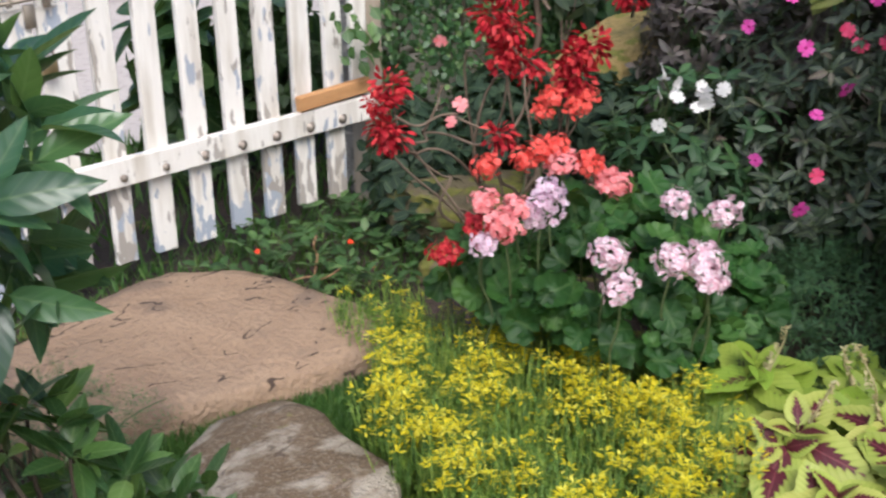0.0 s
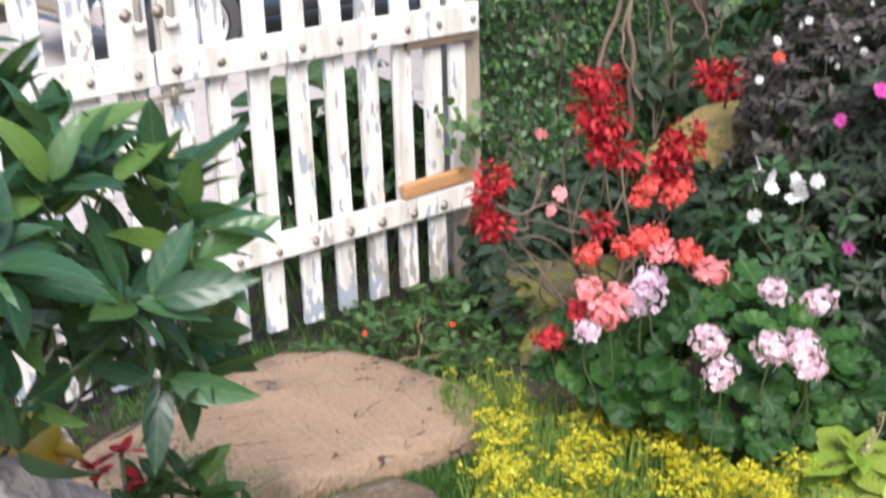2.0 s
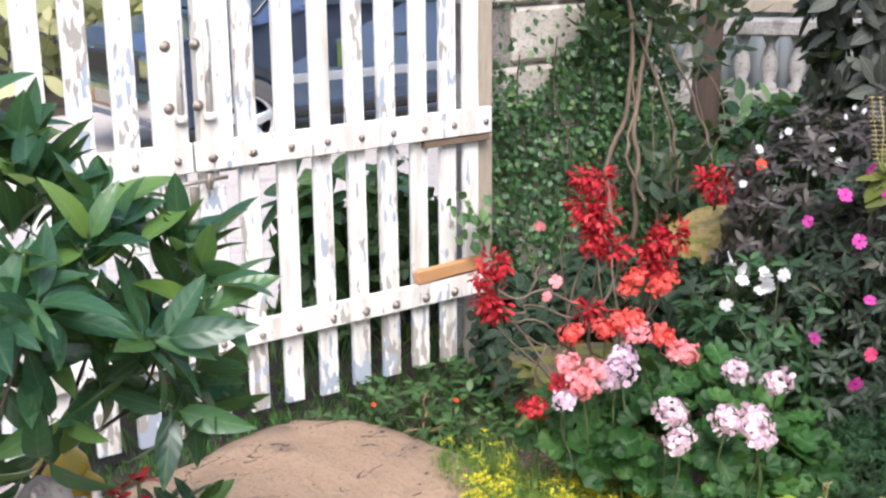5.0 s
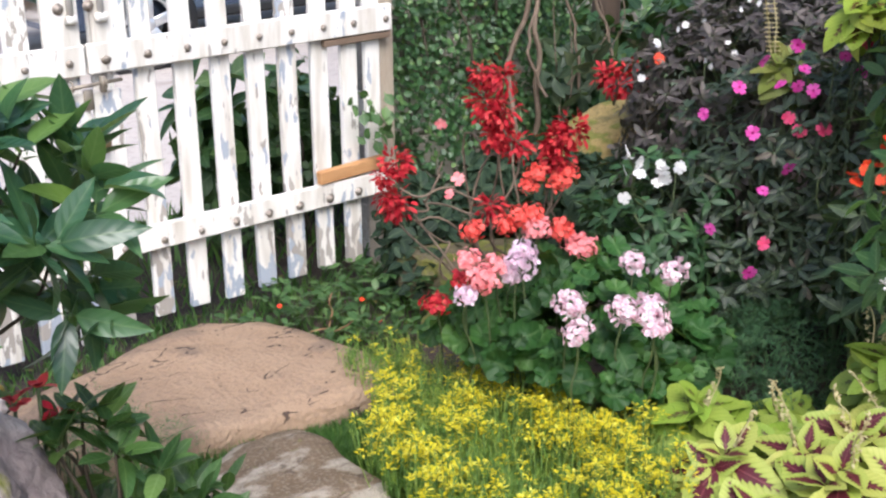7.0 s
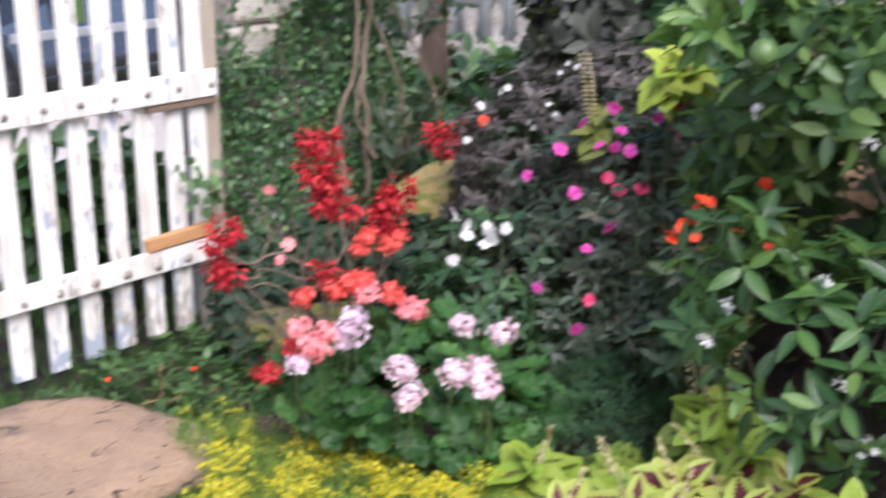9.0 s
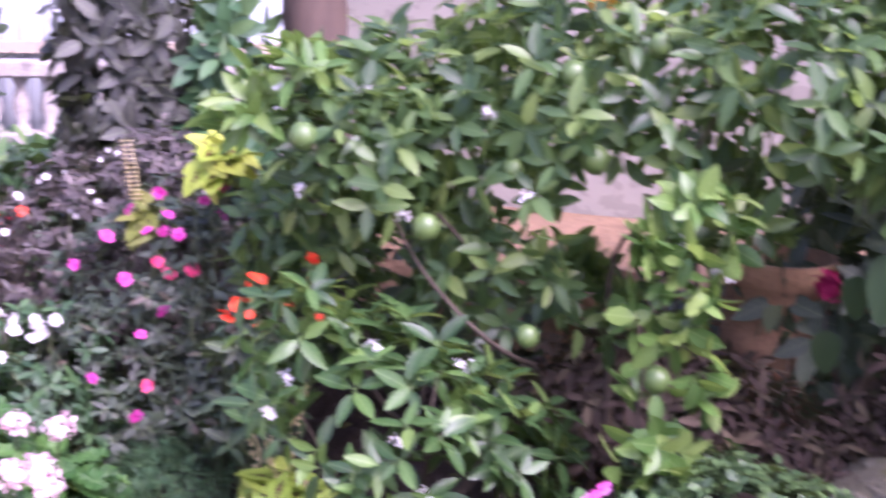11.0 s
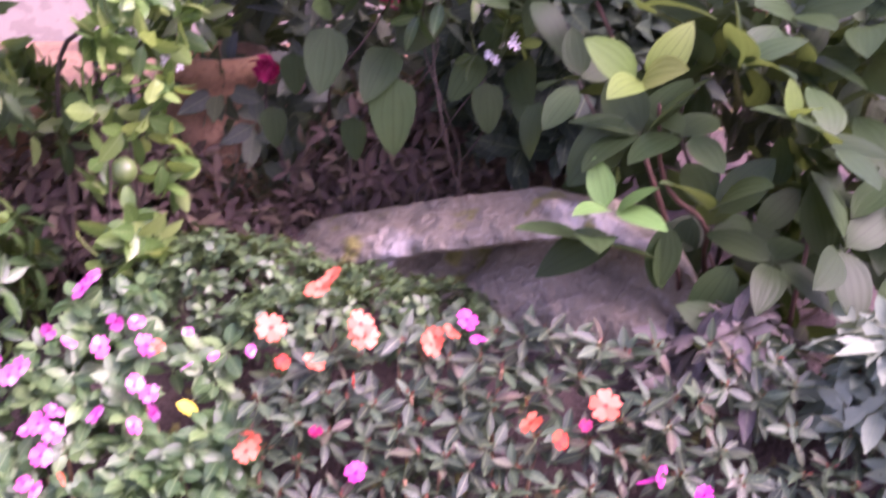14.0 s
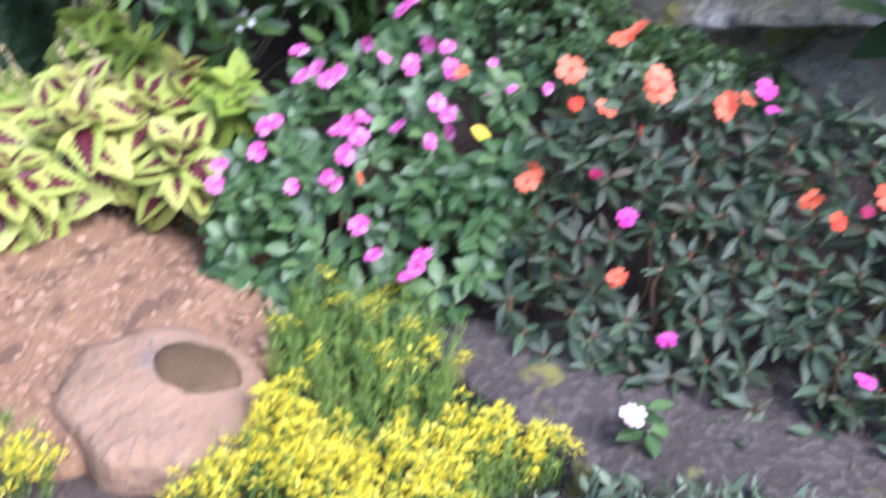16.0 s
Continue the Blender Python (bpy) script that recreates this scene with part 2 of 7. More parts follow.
def coleus_mat(name, rim, heart, reach):
    m, nt, b = mat_base(name, 0.5, 0, 0.35)
    uv = nt.nodes.new("ShaderNodeUVMap")
    sp = nt.nodes.new("ShaderNodeSeparateXYZ")
    nt.links.new(uv.outputs[0], sp.inputs[0])
    side = val(nt, "MULTIPLY", val(nt, "ABSOLUTE", val(nt, "SUBTRACT", sp.outputs[0], 0.5)), 2.0)
    wave = val(nt, "SINE", val(nt, "MULTIPLY", val(nt, "SUBTRACT", sp.outputs[1], val(nt, "MULTIPLY", side, 0.42)), 46.0))
    rnd = any_random(nt)
    noise_v = geo_noise(nt, 120.0, 3.0)
    edge = val(nt, "ADD", side, val(nt, "MULTIPLY", wave, -0.08))
    edge = val(nt, "ADD", edge, val(nt, "MULTIPLY", val(nt, "ABSOLUTE", val(nt, "SUBTRACT", sp.outputs[1], 0.38)), 0.9))
    edge = val(nt, "ADD", edge, val(nt, "MULTIPLY", noise_v, 0.2))
    limit = val(nt, "ADD", reach - 0.12, val(nt, "MULTIPLY", rnd, 0.26))
    over = nt.nodes.new("ShaderNodeMapRange")
    nt.links.new(val(nt, "SUBTRACT", limit, edge), over.inputs[0])
    over.inputs[1].default_value, over.inputs[2].default_value = -0.03, 0.05
    near = nt.nodes.new("ShaderNodeMapRange")
    nt.links.new(val(nt, "SUBTRACT", limit, edge), near.inputs[0])
    near.inputs[1].default_value, near.inputs[2].default_value = -0.30, 0.0
    yel = mixc(nt, rnd, rim, (rim[0] * 0.72, rim[1] * 0.92, rim[2] * 0.7))
    yel = mixc(nt, val(nt, "MULTIPLY", noise_v, 0.45), yel, (rim[0] * 0.55, rim[1] * 0.68, rim[2] * 0.3))
    yel = mixc(nt, val(nt, "MULTIPLY", near.outputs[0], 0.5), yel, (rim[0] * 0.5, rim[1] * 0.7, rim[2] * 0.25))
    yel = mixc(nt, val(nt, "MULTIPLY", val(nt, "GREATER_THAN", wave, 0.88), 0.35), yel, (rim[0] * 0.45, rim[1] * 0.6, rim[2] * 0.3))
    red = mixc(nt, noise_v, heart, (heart[0] * 0.5, heart[1], heart[2] * 0.6))
    red = mixc(nt, val(nt, "LESS_THAN", side, 0.03), red, (heart[0] * 1.6, heart[1] * 4, heart[2] * 2.2))
    col = mixc(nt, over.outputs[0], yel, red)
    nt.links.new(col, b.inputs["Base Color"])
    bump(nt, b, val(nt, "ADD", val(nt, "MULTIPLY", wave, 0.35), noise_v), 0.25, 0.002)
    tr = nt.nodes.new("ShaderNodeBsdfTranslucent")
    nt.links.new(col, tr.inputs[0])
    mx = nt.nodes.new("ShaderNodeMixShader")
    mx.inputs[0].default_value = 0.25
    nt.links.new(b.outputs[0], mx.inputs[1])
    nt.links.new(tr.outputs[0], mx.inputs[2])
    nt.links.new(mx.outputs[0], nt.nodes["Material Output"].inputs[0])
    return m


CITRUS_BIG = leaf_mat("large_citrus_leaf", [(0.0, (0.016, 0.054, 0.032)), (0.5, (0.036, 0.105, 0.052)), (0.85, (0.065, 0.15, 0.058)), (1.0, (0.16, 0.26, 0.05))], 0.30, 0.34, 0.12, 0.6)
CITRUS_MID = leaf_mat("citrus_tree_leaf", [(0.0, (0.022, 0.054, 0.024)), (0.45, (0.054, 0.115, 0.042)), (0.8, (0.105, 0.19, 0.06)), (1.0, (0.22, 0.31, 0.09))], 0.36, 0.5, 0.12, 0.45)
CITRUS_YOUNG = leaf_mat("citrus_young_leaf", [(0.0, (0.014, 0.044, 0.016)), (0.6, (0.034, 0.090, 0.026)), (0.9, (0.075, 0.155, 0.038)), (1.0, (0.13, 0.22, 0.055))], 0.35, 0.35, 0.2)
CITRUS_BRIGHT = leaf_mat("citrus_new_leaf", [(0.0, (0.04, 0.10, 0.028)), (0.5, (0.09, 0.19, 0.04)), (1.0, (0.22, 0.32, 0.09))], 0.35, 0.4, 0.2)
COVER = leaf_mat("ground_cover_leaf", [(0.0, (0.018, 0.044, 0.016)), (0.6, (0.038, 0.082, 0.027)), (1.0, (0.08, 0.145, 0.046))], 0.45, 0.2, 0.15)
IVY = leaf_mat("creeper_leaf", [(0.0, (0.013, 0.042, 0.016)), (0.6, (0.036, 0.094, 0.032)), (0.9, (0.075, 0.155, 0.05)), (1.0, (0.16, 0.24, 0.08))], 0.4, 0.2, 0.12)
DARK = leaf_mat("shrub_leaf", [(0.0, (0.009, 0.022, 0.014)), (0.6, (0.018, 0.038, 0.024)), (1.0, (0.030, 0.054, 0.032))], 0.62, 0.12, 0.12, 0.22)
DULL = leaf_mat("dull_shrub_leaf", [(0.0, (0.026, 0.044, 0.030)), (0.6, (0.052, 0.078, 0.050)), (1.0, (0.10, 0.13, 0.07))], 0.5, 0.25, 0.12)
# purple brown leaf colour carries the shade of the hollow behind the ledge
DUSK = leaf_mat("hollow_shade_leaf", [(0.0, (0.055, 0.034, 0.032)), (0.7, (0.10, 0.066, 0.056)), (1.0, (0.17, 0.13, 0.08))], 0.7, 0.2, 0.1, 0.2)
TALLB = leaf_mat("dark_balsam_leaf", [(0.0, (0.012, 0.016, 0.014)), (0.5, (0.020, 0.034, 0.025)), (0.9, (0.040, 0.064, 0.042)), (1.0, (0.075, 0.048, 0.042))], 0.45, 0.15, 0.25, 0.36)
FRONTB = leaf_mat("fresh_balsam_leaf", [(0.0, (0.010, 0.036, 0.014)), (0.6, (0.026, 0.074, 0.028)), (1.0, (0.055, 0.12, 0.04))], 0.5, 0.18, 0.12)
BRONZE = leaf_mat("bronze_balsam_leaf", [(0.0, (0.012, 0.020, 0.012)), (0.5, (0.022, 0.044, 0.024)), (0.85, (0.038, 0.072, 0.036)), (1.0, (0.065, 0.045, 0.034))], 0.5, 0.16, 0.22, 0.32)
DARKP = leaf_mat("purple_shrub_leaf", [(0.0, (0.026, 0.026, 0.026)), (0.6, (0.046, 0.048, 0.045)), (1.0, (0.085, 0.088, 0.076))], 0.55, 0.15, 0.12, 0.3)
BRONZE_PALE = leaf_mat("pale_bronze_leaf", [(0.0, (0.07, 0.06, 0.055)), (1.0, (0.16, 0.14, 0.125))], 0.55, 0.15, 0.12, 0.25)
PURPLE = leaf_mat("purple_balsam_leaf", [(0.0, (0.028, 0.021, 0.024)), (0.6, (0.062, 0.047, 0.052)), (1.0, (0.13, 0.105, 0.10))], 0.5, 0.12, 0.12, 0.32)
GREENB = leaf_mat("green_balsam_leaf", [(0.0, (0.020, 0.058, 0.017)), (0.6, (0.044, 0.108, 0.032)), (1.0, (0.105, 0.19, 0.06))], 0.42, 0.25, 0.2)
GERANIUM = leaf_mat("geranium_leaf", [(0.0, (0.010, 0.040, 0.008)), (0.6, (0.028, 0.094, 0.018)), (1.0, (0.075, 0.17, 0.034))], 0.55, 0.22, 0.1, 0.3, 20.0, 0.5)
BROAD = ribbed_mat("broad_leaf", [(0.0, (0.008, 0.028, 0.010)), (0.6, (0.015, 0.045, 0.015)), (0.95, (0.028, 0.068, 0.021)), (1.0, (0.05, 0.10, 0.03))])
BROAD_LIME = ribbed_mat("young_broad_leaf", [(0.0, (0.07, 0.15, 0.03)), (0.6, (0.13, 0.21, 0.04)), (1.0, (0.24, 0.28, 0.07))], 0.42, 0.35)
BROAD_FRESH = ribbed_mat("fresh_broad_leaf", [(0.0, (0.06, 0.17, 0.04)), (1.0, (0.12, 0.27, 0.07))], 0.4, 0.3)
BUD = leaf_mat("reddish_young_leaf", [(0.0, (0.10, 0.022, 0.016)), (1.0, (0.20, 0.055, 0.030))], 0.5, 0.2, 0.05)
STEMY = leaf_mat("stonecrop_leaf", [(0.0, (0.06, 0.14, 0.022)), (0.6, (0.14, 0.25, 0.035)), (1.0, (0.30, 0.38, 0.05))], 0.5, 0.3, 0.05)
STRAW = leaf_mat("pale_hedge_leaf", [(0.0, (0.24, 0.25, 0.10)), (0.6, (0.44, 0.43, 0.20)), (1.0, (0.62, 0.58, 0.34))], 0.5, 0.35, 0.05)
FERN = leaf_mat("feathery_leaf", [(0.0, (0.018, 0.060, 0.026)), (0.7, (0.045, 0.115, 0.046)), (1.0, (0.09, 0.17, 0.06))], 0.55, 0.2, 0.05)
HERB = leaf_mat("herb_leaf", [(0.0, (0.035, 0.085, 0.035)), (0.7, (0.075, 0.15, 0.06)), (1.0, (0.14, 0.22, 0.09))], 0.55, 0.25, 0.05)
GRASS = leaf_mat("grass_blade", [(0.0, (0.028, 0.080, 0.016)), (0.7, (0.060, 0.15, 0.028)), (1.0, (0.13, 0.22, 0.05))], 0.55, 0.25, 0.03)
COLEUS = coleus_mat("coleus_leaf", (0.45, 0.44, 0.12), (0.105, 0.010, 0.022), 0.54)
COLEUS_LIME = coleus_mat("lime_coleus_leaf", (0.29, 0.35, 0.06), (0.09, 0.045, 0.02), 0.30)
COLEUS_TALL = coleus_mat("tall_coleus_leaf", (0.44, 0.47, 0.08), (0.14, 0.05, 0.02), 0.34)
COLEUS_DULL = coleus_mat("olive_coleus_leaf", (0.20, 0.20, 0.05), (0.08, 0.04, 0.02), 0.3)
P_PINK = petal_mat("pale_pink_petal", [(0.0, (0.78, 0.46, 0.56)), (0.5, (0.85, 0.66, 0.72)), (1.0, (0.87, 0.79, 0.81))], 0.35, (0.62, 0.22, 0.30))
P_LILAC = petal_mat("lilac_petal", [(0.0, (0.80, 0.56, 0.70)), (1.0, (0.87, 0.76, 0.83))], 0.35, (0.6, 0.28, 0.42))
P_CORAL = petal_mat("coral_petal", [(0.0, (0.78, 0.07, 0.055)), (1.0, (0.84, 0.16, 0.13))])
P_PEACH = petal_mat("faded_peach_petal", [(0.0, (0.55, 0.26, 0.16)), (1.0, (0.68, 0.38, 0.22))])
P_SALMON = petal_mat("salmon_petal", [(0.0, (0.80, 0.20, 0.22)), (1.0, (0.85, 0.38, 0.38))])
CREAM = petal_mat("cream_seed_spike", [(0.0, (0.42, 0.36, 0.17)), (1.0, (0.62, 0.56, 0.32))])
P_RED = petal_mat("crimson_petal", [(0.0, (0.26, 0.006, 0.014)), (0.6, (0.50, 0.018, 0.034)), (1.0, (0.70, 0.08, 0.075))])
P_CRIM = petal_mat("dark_crimson_petal", [(0.0, (0.20, 0.005, 0.045)), (1.0, (0.36, 0.02, 0.09))])
P_MAG = petal_mat("magenta_petal", [(0.0, (0.66, 0.04, 0.32)), (1.0, (0.80, 0.13, 0.50))], 0.3, (0.35, 0.0, 0.12))
P_ROSE = petal_mat("rose_petal", [(0.0, (0.72, 0.09, 0.38)), (0.6, (0.80, 0.19, 0.52)), (1.0, (0.84, 0.34, 0.64))], 0.3, (0.5, 0.02, 0.2))
P_ORANGE = petal_mat("orange_petal", [(0.0, (0.80, 0.12, 0.05)), (1.0, (0.86, 0.25, 0.13))], 0.3, (0.6, 0.05, 0.02))
P_SCARLET = petal_mat("scarlet_petal", [(0.0, (0.75, 0.04, 0.015)), (1.0, (0.84, 0.10, 0.03))])
P_ROSERED = petal_mat("rose_red_petal", [(0.0, (0.70, 0.05, 0.14)), (1.0, (0.80, 0.11, 0.24))])
P_WHITE = petal_mat("white_petal", [(0.0, (0.78, 0.78, 0.75)), (1.0, (0.86, 0.85, 0.84))], 0.3)
P_YELLOW = petal_mat("yellow_petal", [(0.0, (0.58, 0.50, 0.012)), (0.6, (0.74, 0.65, 0.02)), (1.0, (0.80, 0.76, 0.12))])
STEM = plain_mat("green_stem", (0.04, 0.065, 0.02), (0.095, 0.12, 0.045), 0.6)
TWIG = wood_mat("twig_bark", (0.022, 0.018, 0.012), (0.06, 0.05, 0.034))
REDBARK = wood_mat("reddish_stem_bark", (0.06, 0.028, 0.018), (0.14, 0.07, 0.045))
BARK = wood_mat("rough_bark", (0.030, 0.022, 0.018), (0.11, 0.075, 0.055), 9.0)
ROOT = wood_mat("pale_vine_bark", (0.085, 0.06, 0.045), (0.25, 0.19, 0.14), 16.0)
PAINT = paint_mat("peeling_white_paint", bare=(0.34, 0.31, 0.28), wear=0.28)
PAINT_OLD = paint_mat("worn_white_paint", bare=(0.30, 0.27, 0.24), wear=0.55)
RAW = wood_mat("raw_orange_wood", (0.50, 0.22, 0.08), (0.66, 0.38, 0.17), 20.0, (0.4, 3, 3))
POSTW = wood_mat("weathered_post", (0.34, 0.27, 0.20), (0.58, 0.50, 0.40), 16.0)
BATTEN = wood_mat("weathered_batten", (0.12, 0.08, 0.055), (0.28, 0.20, 0.14), 16.0, (0.4, 3, 3))
STEEL = plain_mat("rusty_steel", (0.16, 0.12, 0.09), (0.40, 0.36, 0.32), 0.55, 0.6, 60.0)
IRON = plain_mat("tarnished_iron", (0.16, 0.13, 0.10), (0.38, 0.33, 0.27), 0.45, 0.5, 50.0)
BRASS = plain_mat("tarnished_brass", (0.30, 0.23, 0.13), (0.48, 0.38, 0.22), 0.45, 0.8)
SLAB = stone_mat("tan_sandstone", (0.23, 0.15, 0.095), (0.36, 0.255, 0.175), (0.19, 0.135, 0.10), 0.0, 8.0, 0.88, 0.54, 0.026, 0.95, 0.35)
SPOT = stone_mat("lichen_spotted_stone", (0.085, 0.060, 0.036), (0.19, 0.135, 0.088), (0.38, 0.335, 0.275), 0.1, 13.0, 0.9, 0.48, 0.035, 0.5, 0.2)
HOLLOW = stone_mat("tan_hollowed_stone", (0.19, 0.12, 0.066), (0.31, 0.205, 0.125), (0.17, 0.135, 0.11), 0.0, 5.0, 0.85, 0.55, 0.022, 0.3, 0.2)
MOSSY = stone_mat("mossy_stone", (0.085, 0.072, 0.045), (0.16, 0.13, 0.075), (0.09, 0.07, 0.042), 0.6, 7.0, 0.95, 0.6, 0.02)
OCHRE = stone_mat("ochre_moss_boulder", (0.20, 0.145, 0.055), (0.31, 0.235, 0.10), (0.10, 0.09, 0.04), 0.45, 9.0, 0.95, 0.58, 0.04)
GREY = stone_mat("grey_fieldstone", (0.30, 0.26, 0.25), (0.46, 0.40, 0.37), (0.13, 0.10, 0.10), 0.2, 5.0, 0.85, 0.50, 0.02)
SLATE = stone_mat("dark_grey_flagstone", (0.030, 0.025, 0.020), (0.062, 0.052, 0.044), (0.12, 0.105, 0.09), 0.25, 6.0, 0.85, 0.60, 0.02)
DIM = stone_mat("weathered_cast_concrete", (0.27, 0.245, 0.225), (0.40, 0.37, 0.34), (0.15, 0.13, 0.115), 0.1, 8.0, 0.9, 0.56, 0.008)
LEDGE = stone_mat("lichened_ledge_stone", (0.10, 0.088, 0.05), (0.24, 0.22, 0.148), (0.40, 0.385, 0.32), 0.35, 5.0, 0.88, 0.56, 0.035, 0.5, 0.12)
BANK = stone_mat("brown_earth", (0.14, 0.088, 0.048), (0.22, 0.14, 0.08), (0.08, 0.052, 0.034), 0.1, 4.0, 0.95, 0.55, 0.03)
SOIL = stone_mat("garden_soil", (0.036, 0.026, 0.021), (0.075, 0.055, 0.042), (0.022, 0.017, 0.014), 0.22, 9.0, 0.95, 0.55, 0.03)
# brown of the disc that marks the hollow in the tan stone
HOLLOW_BROWN = stone_mat("hollow_brown", (0.075, 0.048, 0.022), (0.115, 0.076, 0.036), (0.05, 0.034, 0.018), 0.0, 14.0, 0.7, 0.55, 0.01)
MULCH = stone_mat("tan_mulch", (0.19, 0.108, 0.055), (0.30, 0.185, 0.10), (0.11, 0.066, 0.04), 0.0, 16.0, 0.95, 0.54, 0.03)
CHIP = plain_mat("bark_chip", (0.18, 0.105, 0.06), (0.38, 0.25, 0.15), 0.9, 0, 30.0, 0.4)
BLOCK = stone_mat("grey_wall_block", (0.40, 0.36, 0.31), (0.55, 0.50, 0.44), (0.22, 0.19, 0.16), 0.1, 8.0, 0.9, 0.58, 0.012)
MORTAR = stone_mat("mortar", (0.22, 0.20, 0.18), (0.30, 0.27, 0.24), (0.14, 0.12, 0.11), 0.0, 14.0)
CONCRETE = stone_mat("pale_concrete", (0.38, 0.335, 0.31), (0.48, 0.43, 0.40), (0.30, 0.26, 0.24), 0.0, 2.5, 0.9, 0.6, 0.006)
PLASTER = stone_mat("pale_plaster", (0.22, 0.205, 0.165), (0.30, 0.28, 0.23), (0.16, 0.14, 0.11), 0.0, 2.0, 0.9, 0.6, 0.006)
CLAY = stone_mat("terracotta", (0.25, 0.14, 0.075), (0.34, 0.205, 0.11), (0.15, 0.09, 0.05), 0.0, 8.0, 0.8, 0.58, 0.006)
SHEET = plain_mat("painted_corrugated_sheet", (0.30, 0.33, 0.34), (0.40, 0.43, 0.44), 0.45, 0.2, 6.0, 0.05)
FRUIT_G = plain_mat("green_citrus_rind", (0.045, 0.09, 0.022), (0.095, 0.15, 0.04), 0.42, 0, 160.0, 0.25)
FRUIT_O = plain_mat("orange_citrus_rind", (0.66, 0.27, 0.03), (0.76, 0.40, 0.06), 0.42, 0, 160.0, 0.25)
CARBLUE = plain_mat("dark_blue_car_paint", (0.125, 0.16, 0.24), (0.16, 0.20, 0.29), 0.14, 0.75, 3.0, 0.0)
RUBBER = plain_mat("tyre_rubber", (0.05, 0.048, 0.046), (0.085, 0.08, 0.078), 0.8)
ALLOY = plain_mat("silver_alloy", (0.60, 0.61, 0.62), (0.72, 0.72, 0.72), 0.3, 0.7)
CHROME = plain_mat("chrome", (0.70, 0.71, 0.72), (0.78, 0.78, 0.78), 0.1, 1.0)
BLACK = plain_mat("black_plastic", (0.012, 0.012, 0.013), (0.02, 0.02, 0.02), 0.5)
GLASSD = plain_mat("tinted_car_glass", (0.02, 0.028, 0.032), (0.03, 0.036, 0.04), 0.05, 0.0, 2.0, 0.0)
BIRDY = plain_mat("yellow_glaze", (0.36, 0.30, 0.03), (0.56, 0.28, 0.03), 0.4, 0, 14.0, 0.1)
SILVER = leaf_mat("silver_leaf", [(0.0, (0.09, 0.14, 0.085)), (1.0, (0.20, 0.26, 0.16))], 0.6, 0.15, 0.05)

# ---- geometry helpers ----
class Buf:
    def __init__(self):
        self.v, self.f, self.uv, self.n = [], [], [], 0

    def add(self, v, f, uv=None):
        v = np.asarray(v, float)
        self.v.append(v)
        self.f.extend([[i + self.n for i in q] for q in f])
        self.uv.append(np.asarray(uv, float) if uv is not None else np.full((len(v), 2), 0.5))
        self.n += len(v)
        return self

    def put(self, shape, m, at, size=1.0):
        v, f, uv = shape
        return self.add((v * size) @ np.asarray(m).T + at, f, uv)

    def mesh(self, name, mat, origin=(0, 0, 0), smooth=True):
        me = bpy.data.meshes.new(name)
        v = np.concatenate(self.v) - np.asarray(origin)
        me.from_pydata(v.tolist(), [], self.f)
        uv = np.concatenate(self.uv)
        lay = me.uv_layers.new(name="UVMap")
        idx = np.empty(len(me.loops), dtype=np.int32)
        me.loops.foreach_get("vertex_index", idx)
        lay.data.foreach_set("uv", uv[idx].ravel().astype(np.float32))
        if smooth:
            me.polygons.foreach_set("use_smooth", np.ones(len(me.polygons), dtype=bool))
        me.materials.append(mat)
        return me


ORIGIN = {}


def thing(name, at, label, category, group="", kind=""):
    ob = new(name)
    ob.location = at
    ob.empty_display_size = 0.05
    ORIGIN[ob.name] = np.asarray(at, float)
    return tagged(ob, label, category, group, kind)


def part(name, buf, material, parent, label="", kind="", smooth=True):
    o = ORIGIN[parent.name]
    ob = new(name, buf.mesh(name, material, o, smooth))
    ob.parent = parent
    ORIGIN[ob.name] = o
    return tagged(ob, label, "", "", kind)


def single(name, buf, material, label, category, group="", kind="", smooth=True):
    """A thing that is one mesh, with its origin at its base."""
    v = np.concatenate(buf.v)
    o = np.array([*((v.min(0) + v.max(0)) / 2)[:2], v[:, 2].min()])
    ob = new(name, buf.mesh(name, material, o, smooth))
    ob.location = o
    ORIGIN[ob.name] = o
    return tagged(ob, label, category, group, kind)


def child(name, me, parent, m, at, size=1.0, label=""):
    """A part that shares its mesh with its like."""
    ob = new(name, me)
    ob.parent = parent
    mm = np.eye(4)
    mm[:3, :3], mm[:3, 3] = np.asarray(m) * size, np.asarray(at) - ORIGIN[parent.name]
    ob.matrix_basis = Matrix(mm.tolist())
    ORIGIN[ob.name] = np.asarray(at, float)
    return tagged(ob, label)


def unit(v):
    v = np.asarray(v, float)
    return v / max(np.linalg.norm(v), 1e-9)


def basis(along, normal):
    """Columns: across, along, normal."""
    y = unit(along)
    z = np.asarray(normal, float) - np.dot(normal, y) * y
    if np.linalg.norm(z) < 1e-4:
        z = np.cross(y, (0.3, 0.9, 0.2))
    z = unit(z)
    return np.stack([np.cross(y, z), y, z], 1)


def facing(normal, rng, tilt=0.25):
    n = unit(np.asarray(normal) + rng.normal(0, tilt, 3))
    return basis(np.cross(n, rng.normal(0, 1, 3)), n)


